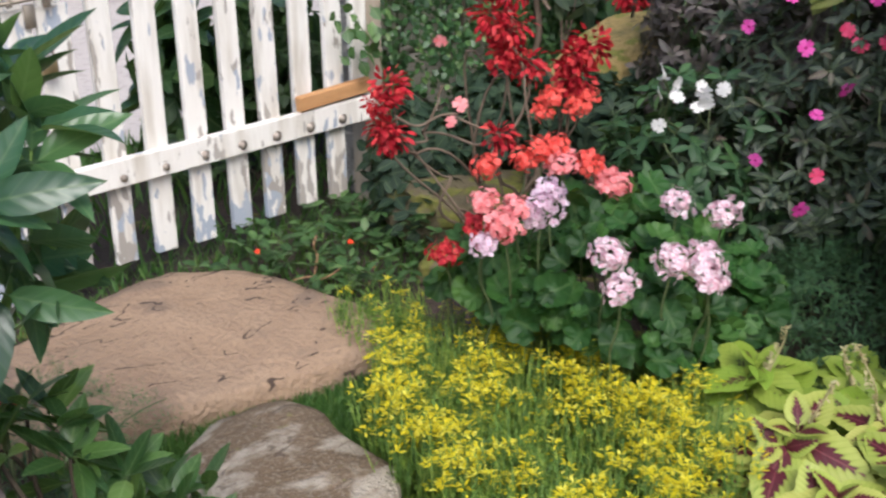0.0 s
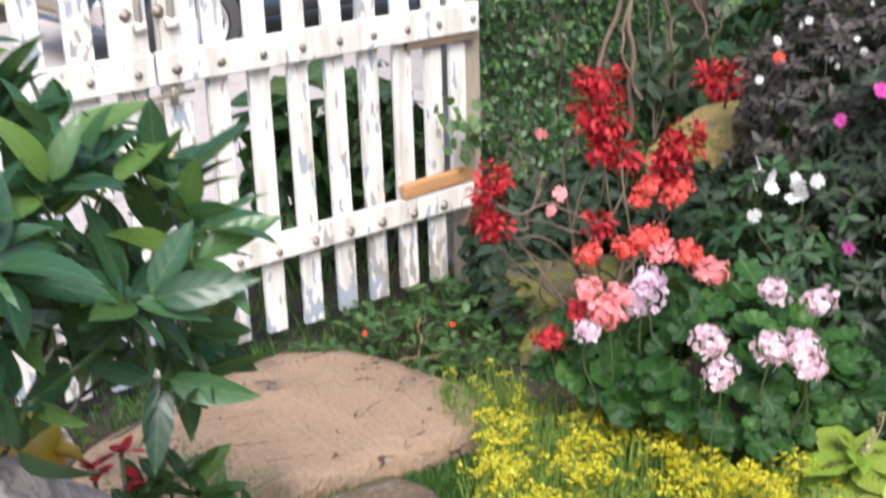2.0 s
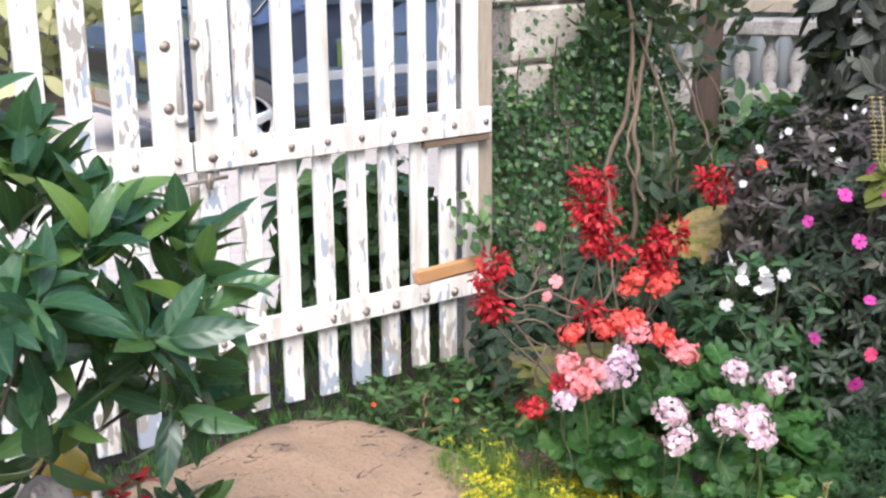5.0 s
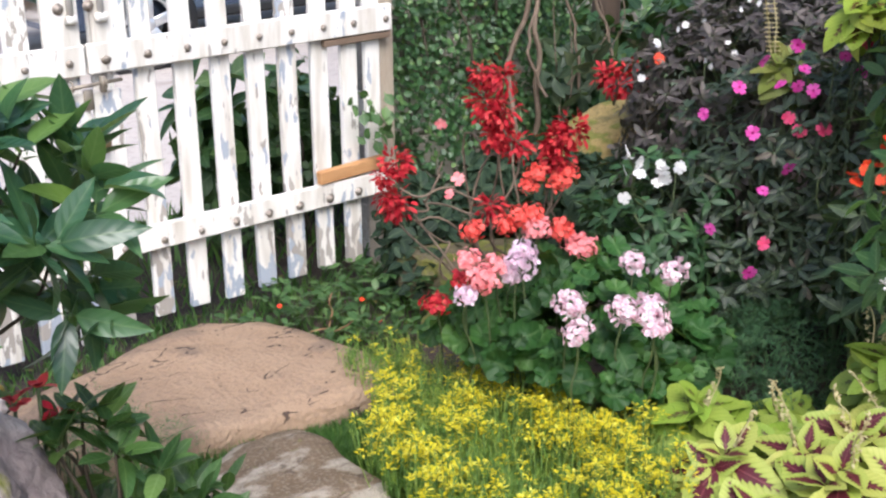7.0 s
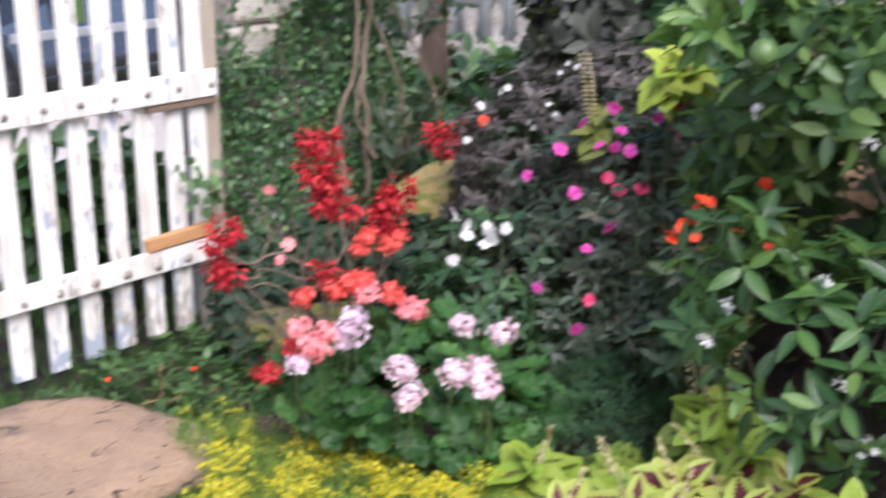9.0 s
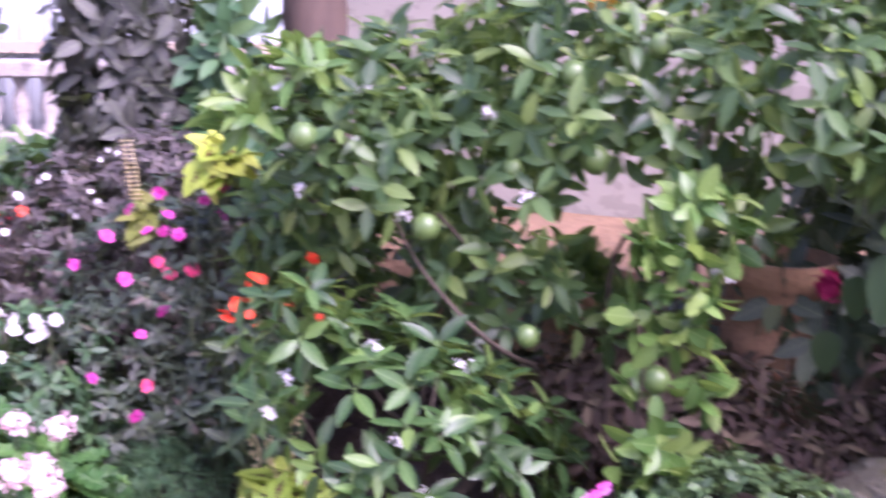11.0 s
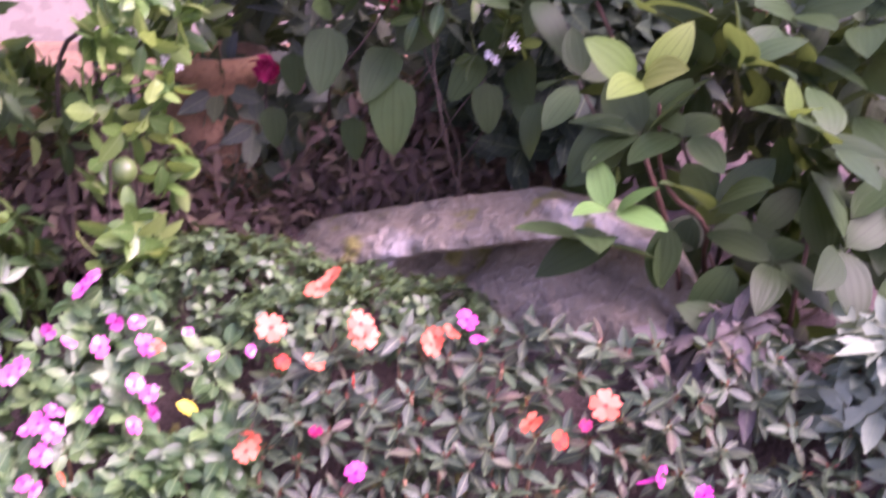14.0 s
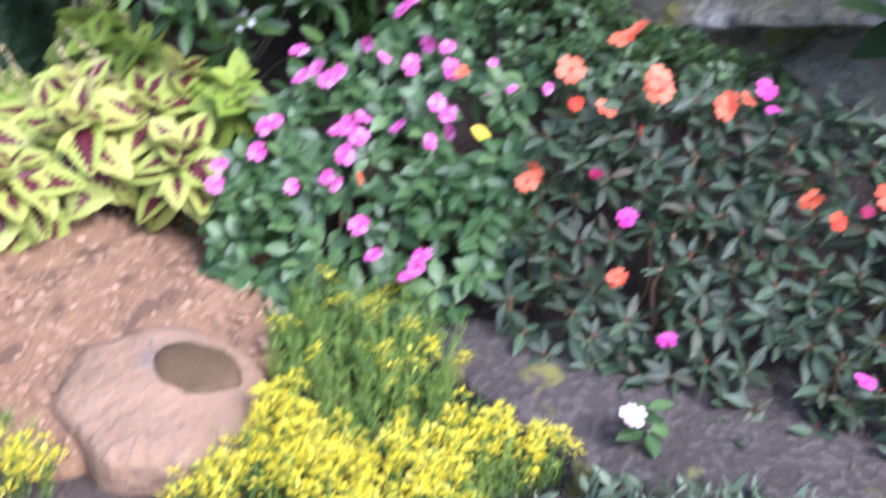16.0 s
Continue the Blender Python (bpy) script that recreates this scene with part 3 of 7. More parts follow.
def blade(length, width, power=0.8, peak=0.45, fold=0.12, droop=0.15, seg=5, wave=0.0, tooth=0.0, stalk=0.0):
    """A leaf along y with a folded midrib: vertices, faces and uv."""
    v, uv, f = [], [], []
    for i in range(seg + 1):
        t = i / seg
        s = t ** (math.log(0.5) / math.log(peak))
        w = width / 2 * max(math.sin(math.pi * s), 0.0) ** power
        if tooth and 0 < i < seg:
            w *= 1 + tooth * (1 if i % 2 else -1)
        y, z = stalk + length * t, -droop * length * t * t
        lift = fold * w * 2 + wave * width * math.sin(t * 9)
        v += [(-w, y, z + lift), (0, y, z), (w, y, z + lift * 0.9)]
        uv += [(0.5 - w / width, t), (0.5, t), (0.5 + w / width, t)]
    for i in range(seg):
        a = 3 * i
        f += [(a, a + 1, a + 4, a + 3), (a + 1, a + 2, a + 5, a + 4)]
    if stalk:
        k = len(v)
        v += [(-0.0015, 0, 0), (0.0015, 0, 0), (0.0015, stalk, 0), (-0.0015, stalk, 0)]
        uv += [(0.5, 0)] * 4
        f.append((k, k + 1, k + 2, k + 3))
    return np.array(v), f, np.array(uv)


def round_leaf(radius, lobes, rng, cup=0.25):
    n = lobes * 4
    v, uv, f = [(0, 0, 0)], [(0.5, 0.0)], []
    for ring in (0.55, 1.0):
        for i in range(n):
            a = 2 * math.pi * i / n
            notch = 0.55 if i == 0 else 1.0
            r = radius * ring * (1 + (0.055 * math.cos(lobes * a) if ring == 1 else 0)) * (notch if ring == 1 else 0.5 + 0.5 * notch)
            v.append((r * math.sin(a), -r * math.cos(a), cup * radius * ring ** 2 + rng.normal(0, 0.05) * radius * ring + 0.11 * radius * ring * math.cos(lobes * a)))
            uv.append((0.5 + 0.5 * ring * math.sin(a), 0.5 - 0.5 * ring * math.cos(a)))
    for i in range(n):
        j = (i + 1) % n
        f += [(0, 1 + i, 1 + j), (1 + i, 1 + n + i, 1 + n + j, 1 + j)]
    return np.array(v), f, np.array(uv)


def petal_shape(length, width, droop):
    """A rounded petal, narrow at its foot and notched at its rim."""
    v, uv = [], []
    for t, w, pull in ((0.0, 0.12, 0.0), (0.4, 0.72, 0.0), (0.75, 1.0, 0.0), (0.98, 0.62, 0.10)):
        x = width / 2 * w
        z = -droop * length * t * t
        v += [(-x, length * t, z + 0.10 * x), (0, length * (t - pull), z), (x, length * t, z + 0.10 * x)]
        uv += [(0.5 - w / 2, t), (0.5, t), (0.5 + w / 2, t)]
    f = [q for i in range(3) for q in ((3 * i, 3 * i + 1, 3 * i + 4, 3 * i + 3), (3 * i + 1, 3 * i + 2, 3 * i + 5, 3 * i + 4))]
    return np.array(v), f, np.array(uv)


def flower5(radius, rng, petals=5, wide=0.84, dish=0.12):
    b = Buf()
    for k in range(petals):
        a = 2 * math.pi * (k + rng.normal(0, 0.04)) / petals
        d = np.array([math.cos(a), math.sin(a), dish])
        b.put(petal_shape(radius, radius * wide, rng.uniform(-0.12, 0.16)), basis(d, (0, 0, 1)), (0, 0, 0.002 * k / petals), rng.uniform(0.88, 1.08))
    return np.concatenate(b.v), b.f, np.concatenate(b.uv)


def cluster_head(radius, florets, petal, rng, petals=5, flat=0.62):
    b = Buf()
    for i in range(florets):
        z = 1 - 1.35 * (i + 0.5) / florets
        a = i * 2.39996
        r = math.sqrt(max(1 - z * z, 0))
        n = np.array([r * math.cos(a), r * math.sin(a), z])
        at = n * radius * (1, 1, flat) * rng.uniform(0.62, 1.24)
        b.put(flower5(petal, rng, petals, 0.84, 0.02), facing(n, rng, 0.5), at, rng.uniform(0.8, 1.15))
        if i % 3 == 1:
            b.put(flower5(petal, rng, petals, 0.9, -0.1), facing(n, rng, 0.2), at * 0.66, 1.0)
    return np.concatenate(b.v), b.f, np.concatenate(b.uv)


def tube(points, radii, sides=6):
    p = np.asarray(points, float)
    r = np.atleast_1d(np.asarray(radii, float))
    r = np.interp(np.linspace(0, 1, len(p)), np.linspace(0, 1, len(r)), r)
    t = np.gradient(p, axis=0)
    ref = np.array([0.13, 0.31, 0.94]) if abs(unit(p[-1] - p[0])[2]) < 0.9 else np.array([0.95, 0.2, 0.1])
    v, f = [], []
    for i in range(len(p)):
        d = unit(t[i])
        a = unit(np.cross(d, ref))
        c = np.cross(d, a)
        for k in range(sides):
            q = 2 * math.pi * k / sides
            v.append(p[i] + r[i] * (math.cos(q) * a + math.sin(q) * c))
    for i in range(len(p) - 1):
        for k in range(sides):
            j = (k + 1) % sides
            f.append((i * sides + k, i * sides + j, (i + 1) * sides + j, (i + 1) * sides + k))
    f.append(tuple(range(sides))[::-1])
    f.append(tuple((len(p) - 1) * sides + k for k in range(sides)))
    return np.array(v), f


def wander(a, b, rng, n=6, amount=0.1):
    a, b = np.asarray(a, float), np.asarray(b, float)
    s = np.linspace(0, 1, n)[:, None]
    p = a + (b - a) * s
    j = rng.normal(0, 1, (n, 3)) * amount * np.linalg.norm(b - a) * np.sin(np.pi * s)
    p = p + j
    for _ in range(2):
        q = np.empty((2 * len(p), 3))
        q[0], q[-1] = p[0], p[-1]
        q[1:-1:2], q[2::2] = 0.75 * p[:-1] + 0.25 * p[1:], 0.25 * p[:-1] + 0.75 * p[1:]
        p = q[: 2 * len(p)]
    return p


def from_bm(bm):
    bm.verts.ensure_lookup_table()
    for i, x in enumerate(bm.verts):
        x.index = i
    v, f = np.array([x.co[:] for x in bm.verts]), [[x.index for x in q.verts] for q in bm.faces]
    bm.free()
    return v, f


def board(centre, size, bevel=0.003, turn=None, rng=None, rough=0.0):
    bm = bmesh.new()
    bmesh.ops.create_cube(bm, size=1.0, matrix=Matrix.Diagonal((*size, 1)))
    bmesh.ops.bevel(bm, geom=list(bm.edges), offset=bevel, segments=1, affect='EDGES', profile=0.7)
    v, f = from_bm(bm)
    if rng is not None:
        v = v + rng.normal(0, rough, v.shape)
    if turn is not None:
        v = v @ np.asarray(turn).T
    return v + centre, f


def boulder(centre, radii, seed, rough=0.22, subdiv=4, turn=0.0, flat_top=None, cuts=6, shear=0.0):
    bm = bmesh.new()
    bmesh.ops.create_icosphere(bm, subdivisions=subdiv, radius=1.0)
    rng = np.random.default_rng(seed)
    v, f = from_bm(bm)
    for _ in range(cuts):
        n = unit(rng.normal(0, 1, 3))
        d = rng.uniform(0.68, 0.92)
        over = np.maximum(v @ n - d, 0)
        v = v - over[:, None] * n * 0.9
    off = Vector(rng.uniform(-50, 50, 3))
    k = np.array([noise.fractal(Vector(p) * 1.6 + off, 1.0, 2.0, 6) for p in v])
    v = v * (1 + rough * k)[:, None]
    v = v * np.asarray(radii)
    if flat_top is not None:
        v[:, 2] = np.where(v[:, 2] > flat_top, flat_top + (v[:, 2] - flat_top) * 0.15, v[:, 2])
    v[:, 2] += shear * v[:, 0]
    c, s = math.cos(turn), math.sin(turn)
    v = v @ np.array([[c, -s, 0], [s, c, 0], [0, 0, 1]]).T
    return v + centre, f


def flagstone(outline, top, thick, seed, dome=0.01, steps=7):
    """A flat stone with a wavering rim, rounded edges and an uneven top."""
    rng = np.random.default_rng(seed)
    o = np.asarray(outline, float)
    c = o.mean(0)
    n = len(o)
    rim = []
    for i in range(n):
        a, b = o[i], o[(i + 1) % n]
        for s in np.linspace(0, 1, 7)[:-1]:
            p = a + (b - a) * s
            rim.append(p + rng.normal(0, 0.006, 2))
    rim = np.array(rim)
    for _ in range(2):
        rim = 0.5 * rim + 0.25 * (np.roll(rim, 1, 0) + np.roll(rim, -1, 0))
    m = len(rim)
    rows = [(1.0, -thick), (1.015, -thick * 0.5), (1.0, -0.016), (0.975, -0.004)] + [(1 - (k + 1) / steps * 0.98, 0.0) for k in range(steps)]
    v, f = [], []
    off = Vector((seed * 3.1, 7.7, 1.3))
    for s, z in rows:
        for p in rim:
            q = c + (p - c) * s
            h = noise.fractal(Vector((q[0] * 4, q[1] * 4, 0)) + off, 1.0, 2.0, 5) * 0.012 if s < 0.99 else 0
            v.append((q[0], q[1], top + z + h + dome * (1 - s * s)))
    for i in range(len(rows) - 1):
        for k in range(m):
            j = (k + 1) % m
            f.append((i * m + k, i * m + j, (i + 1) * m + j, (i + 1) * m + k))
    f.append(tuple((len(rows) - 1) * m + k for k in range(m)))
    return np.array(v), f


def revolve(profile, sides=24):
    v = [(r * math.cos(2 * math.pi * k / sides), r * math.sin(2 * math.pi * k / sides), z) for r, z in profile for k in range(sides)]
    f = [(i * sides + k, i * sides + (k + 1) % sides, (i + 1) * sides + (k + 1) % sides, (i + 1) * sides + k) for i in range(len(profile) - 1) for k in range(sides)]
    return np.array(v), f


def inside(poly, x, y):
    c = False
    for i in range(len(poly)):
        (x1, y1), (x2, y2) = poly[i], poly[i - 1]
        if (y1 > y) != (y2 > y) and x < (x2 - x1) * (y - y1) / (y2 - y1) + x1:
            c = not c
    return c


def scatter(poly, count, rng):
    p = np.asarray(poly)
    lo, hi = p.min(0), p.max(0)
    out = []
    while len(out) < count:
        q = rng.uniform(lo, hi)
        if inside(poly, *q):
            out.append(q)
    return out


def step(a, b, x):
    t = min(max((x - a) / (b - a), 0.0), 1.0)
    return t * t * (3 - 2 * t)


def ground_height(x, y):
    bed = min(max(0.676 * x - 0.217 * y - 0.21, 0.0), 0.34) * step(-2.2, -2.7, y)
    bank = min(max((x - 0.25) * 0.30, 0.0), 0.40) * step(0.3, -0.2, y)
    street = -0.33 * step(0.7, 1.9, y)
    return max(bed, bank) + street


def shell(rng, blobs, count, low=-0.5, inner=0.0):
    """Places and outward directions on the skins of overlapping ellipsoids."""
    blobs = [(np.asarray(c, float), np.asarray(r, float)) for c, r in blobs]
    area = np.array([(r[0] * r[1] + r[1] * r[2] + r[0] * r[2]) for _, r in blobs])
    out = []
    tries = 0
    while len(out) < count and tries < count * 30:
        tries += 1
        c, r = blobs[rng.choice(len(blobs), p=area / area.sum())]
        d = unit(rng.normal(0, 1, 3))
        if d[2] < low:
            continue
        p = c + d * r * (1 - inner * rng.random()) * rng.uniform(0.9, 1.06)
        if p[2] < ground_height(p[0], p[1]) + 0.02:
            continue
        if any((((p - c2) / r2) ** 2).sum() < 0.72 for c2, r2 in blobs if c2 is not c):
            continue
        out.append((p, unit(d / r)))
    return out


def whorl(rng, at, out, count, spread=(55, 95), up=0.5):
    """Leaf poses round a shoot tip."""
    s = unit(np.asarray(out) * 0.75 + np.array([0, 0, up]) + rng.normal(0, 0.28, 3))
    e = unit(np.cross(s, rng.normal(0, 1, 3)))
    g = np.cross(s, e)
    turn = rng.uniform(0, 6.28)
    for k in range(count):
        a = turn + 2 * math.pi * k / count + rng.normal(0, 0.25)
        q = radians(rng.uniform(*spread))
        d = s * math.cos(q) + (e * math.cos(a) + g * math.sin(a)) * math.sin(q)
        yield basis(d, s + rng.normal(0, 0.15, 3)), at + rng.normal(0, 0.004, 3)


NEAR = np.array([-2.5, -3.1, 1.3])


def dress(root, poses, shapes, material, limit=280, sizes=(0.8, 1.15), rng=None, name="leaf"):
    """Leaves on a plant: those nearest to the path one by one, the rest joined."""
    rng = rng or np.random.default_rng(5)
    poses = sorted(poses, key=lambda p: np.linalg.norm(p[1] - NEAR))
    meshes = []
    for s in shapes:
        b = Buf()
        b.add(*s)
        meshes.append(b.mesh(name, material))
    rest = Buf()
    for i, (m, at) in enumerate(poses):
        k = int(rng.integers(len(shapes)))
        size = rng.uniform(*sizes)
        if i < limit:
            child(name, meshes[k], root, m, at, size)
        else:
            rest.put(shapes[k], m, at, size)
    if rest.n:
        part("foliage", rest, material, root, kind="stuff")


def stems(root, base, ends, rng, material, radius=0.006, name="branch", amount=0.08, limit=40):
    for e in ends[:limit]:
        p = wander(base, e, rng, 6, amount)
        b = Buf()
        b.add(*tube(p, np.linspace(radius, radius * 0.35, len(p)), 5))
        part(name, b, material, root)

# ---- ground, road and walls ----
def build_ground():
    xs = np.concatenate([[-400, -60, -15, -6], np.arange(-3.6, 2.6, 0.06), [3, 4, 6, 9, 15, 60, 400]])
    ys = np.concatenate([[-400, -60, -15, -7], np.arange(-5.2, 2.4, 0.06), [3, 4, 6, 9, 12, 20, 60, 400]])
    v = []
    for y in ys:
        for x in xs:
            n = noise.fractal(Vector((x * 3, y * 3, 0.5)), 1.0, 2.0, 4) * 0.018 if abs(x) < 4 and -6 < y < 3 else 0
            v.append((x, y, ground_height(x, y) + n - 0.01))
    w = len(xs)
    f = [(j * w + i, j * w + i + 1, (j + 1) * w + i + 1, (j + 1) * w + i) for j in range(len(ys) - 1) for i in range(w - 1)]
    me = bpy.data.meshes.new("ground")
    me.from_pydata(v, [], f)
    me.polygons.foreach_set("use_smooth", np.ones(len(f), dtype=bool))
    me.materials.append(SOIL)
    return tagged(new("ground", me), "dark garden soil with patches of moss", "ground", "", "structure")


build_ground()


def build_road():
    b = Buf()
    nx, ny = 40, 14
    v = [(-30 + 60 * i / nx, 1.95 + 6.6 * j / ny, -0.315 + 0.004 * math.sin(i * 1.7 + j)) for j in range(ny + 1) for i in range(nx + 1)]
    f = [(j * (nx + 1) + i, j * (nx + 1) + i + 1, (j + 1) * (nx + 1) + i + 1, (j + 1) * (nx + 1) + i) for j in range(ny) for i in range(nx)]
    b.add(v, f)
    ob = new("road", b.mesh("road", CONCRETE))
    ORIGIN[ob.name] = np.zeros(3)
    return tagged(ob, "pale grey concrete street beyond the gate", "road", "", "structure")


build_road()

MULCH_PATCH = [(-0.22, -1.72), (-0.30, -2.15), (-0.42, -2.42), (-0.66, -2.50), (-0.86, -2.58), (-1.10, -2.52), (-1.32, -2.30), (-1.28, -1.95), (-0.95, -1.72), (-0.55, -1.62)]


def build_mulch():
    b = Buf()
    b.add(*flagstone(MULCH_PATCH, 0.022, 0.05, 11, 0.012, 9))
    ob = new("mulch_bed", b.mesh("mulch_bed", MULCH))
    ORIGIN[ob.name] = np.zeros(3)
    tagged(ob, "tan bed of dry bark mulch and fallen leaves", "mulch", "", "structure")
    rng = np.random.default_rng(12)
    chips = Buf()
    for x, y in scatter(MULCH_PATCH, 1500, rng):
        p = np.array([x, y])
        size = rng.uniform(0.006, 0.020)
        v, f = board((0, 0, 0), (size, size * rng.uniform(0.3, 0.8), size * 0.25), size * 0.06)
        m = facing((0, 0, 1), rng, 0.5)
        chips.add(v @ m.T + (p[0], p[1], 0.031 + rng.uniform(0, 0.005)), f)
    part("bark_chips", chips, CHIP, ob, "loose tan bark chips", "stuff", False)


build_mulch()


def build_wall():
    """The block wall that goes on from the gate post."""
    rng = np.random.default_rng(21)
    b = Buf()
    b.add(*board((0.46, 0.235, 0.78), (0.78, 0.13, 1.60), 0.004))
    wall = new("wall_street", b.mesh("wall_street", MORTAR, (0, 0, 0), False))
    ORIGIN[wall.name] = np.zeros(3)
    tagged(wall, "grey concrete block wall half hidden under creeper", "wall", "", "structure")
    return wall, rng


WALL, WALL_RNG = build_wall()


def build_balustrade():
    """Low balustrade with a sheet fence behind, along the far side of the garden."""
    a, d = np.array([2.35, 2.15]), unit((0.60, -0.78, 0))[:2]
    nrm = np.array([d[1], -d[0]])
    turn = np.array([[d[0], nrm[0], 0], [d[1], nrm[1], 0], [0, 0, 1]])
    root = thing("balustrade", (a[0], a[1], 0.0), "pale concrete balustrade behind dark shrubs", "balustrade", "", "structure")
    mid = a + d * 1.7
    b = Buf()
    b.add(*board((mid[0], mid[1], 0.20), (3.5, 0.18, 0.72), 0.01, turn))
    part("plinth", b, DIM, root, smooth=False)
    b = Buf()
    b.add(*board((mid[0], mid[1], 0.90), (3.5, 0.17, 0.09), 0.012, turn))
    part("rail", b, DIM, root, smooth=False)
    prof = [(0.045, 0), (0.045, 0.03), (0.025, 0.045), (0.05, 0.12), (0.045, 0.17), (0.022, 0.24), (0.035, 0.27), (0.045, 0.29), (0.045, 0.3)]
    v, f = revolve(prof, 12)
    b = Buf()
    b.add(v, f)
    me = b.mesh("baluster", DIM)
    for k in range(24):
        p = a + d * (0.08 + k * 0.145)
        child("baluster", me, root, np.eye(3), (p[0], p[1], 0.56))
    fence = thing("sheet_fence", (*(a + nrm * -0.6), 0.0), "bluish white corrugated sheet fence on rails", "fence", "", "structure")
    for s in range(5):
        b = Buf()
        n = 34
        v, f = [], []
        for i in range(n + 1):
            q = a + d * (-0.6 + s * 0.86 + 0.87 * i / n) + nrm * (-0.5 + 0.018 * math.sin(i * 1.55))
            v += [(q[0], q[1], -0.2), (q[0], q[1], 2.1)]
        f = [(2 * i, 2 * i + 2, 2 * i + 3, 2 * i + 1) for i in range(n)]
        b.add(v, f)
        sheet = part("sheet", b, SHEET, fence)
        md = sheet.modifiers.new("thick", "SOLIDIFY")
        md.thickness = 0.004
    for z in (0.98, 1.62):
        q = a + d * 1.6 + nrm * -0.44
        b = Buf()
        b.add(*board((q[0], q[1], z), (4.3, 0.05, 0.07), 0.004, turn))
        part("fence_rail", b, POSTW, fence, smooth=False)


build_balustrade()


def build_back_wall():
    b = Buf()
    b.add(*board((2.35, -3.1, 0.9), (0.2, 4.6, 2.0), 0.02))
    w = new("wall_east", b.mesh("wall_east", PLASTER, (0, 0, 0), False))
    ORIGIN[w.name] = np.zeros(3)
    tagged(w, "pale plastered wall behind the citrus trees", "wall", "", "structure")
    b = Buf()
    b.add(*flagstone([(1.35, -1.2), (2.24, -1.2), (2.24, -4.6), (1.5, -4.6), (1.2, -3.4), (1.25, -2.2)], 0.58, 0.5, 23, 0.03, 8))
    t = new("earth_bank", b.mesh("earth_bank", BANK))
    ORIGIN[t.name] = np.zeros(3)
    tagged(t, "bare orange brown earth bank below the wall", "bank", "", "structure")


build_back_wall()


# ---- the gate ----
def bolt(at, nrm=(0, -1, 0)):
    b = Buf()
    v, f = revolve([(0.0001, 0.0095), (0.007, 0.009), (0.010, 0.005), (0.010, 0.0), (0.016, 0.0), (0.016, -0.003)], 10)
    b.add(v @ basis((0, 0, 1), nrm).T + at, f)
    return b


def build_gate(label, at, pickets, rails, bolts_low, bolts_up, seed):
    rng = np.random.default_rng(seed)
    root = thing("picket_gate", at, label, "gate", "gate leaves")
    for x, w, bottom, top, y in pickets:
        lean = math.tan(radians(rng.uniform(-0.25, 0.25)))
        v, f = board((x, y, (bottom + top) / 2), (w, 0.019, top - bottom), 0.0025, None, rng, 0.0006)
        v[:, 0] += (v[:, 2] - 0.6) * lean
        v[:, 2] += np.where(v[:, 2] < 0.5, rng.normal(0, 0.005), 0)
        b = Buf()
        b.add(v, f)
        part("picket", b, PAINT_OLD if rng.random() < 0.45 else PAINT, root, smooth=False)
    for x0, x1, z, h, y in rails:
        b = Buf()
        b.add(*board(((x0 + x1) / 2, y, z), (x1 - x0, 0.024, h), 0.004, None, rng, 0.0006))
        part("rail", b, PAINT, root, smooth=False)
    for x in bolts_low:
        part("bolt", bolt((x, -0.0245, 0.318)), STEEL, root)
    for x in bolts_up:
        part("bolt", bolt((x, -0.0245, 0.861)), STEEL, root)
    return root


PX = [-0.95, -0.826, -0.704, -0.584, -0.466, -0.352, -0.236, -0.122]
GATE_R = build_gate("white wooden picket gate leaf with peeling paint and bolted rails", (-0.48, 0, 0.0),
    [(x, 0.061, 0.068, 1.72, 0.012) for x in PX] + [(-0.030, 0.058, 0.40, 1.72, 0.012)],
    [(-1.0, 0.032, 0.864, 0.084, -0.013), (-1.0, 0.0, 0.330, 0.074, -0.013), (-1.0, 0.032, 1.50, 0.08, -0.013)],
    PX, PX + [0.005], 31)
GATE_L = build_gate("white wooden picket gate leaf with latch plates, behind a leafy citrus", (-1.5, 0, 0.0),
    [(-1.055, 0.078, 0.055, 1.72, 0.012)] + [(-1.178 - 0.122 * k, 0.068, 0.062, 1.72, 0.012) for k in range(8)],
    [(-2.12, -1.008, 0.864, 0.084, -0.013), (-2.12, -1.008, 0.318, 0.074, -0.013), (-2.12, -1.008, 1.50, 0.08, -0.013)],
    [-1.055 - 0.1225 * k for k in range(9)], [-1.055 - 0.1225 * k for k in range(9)], 32)


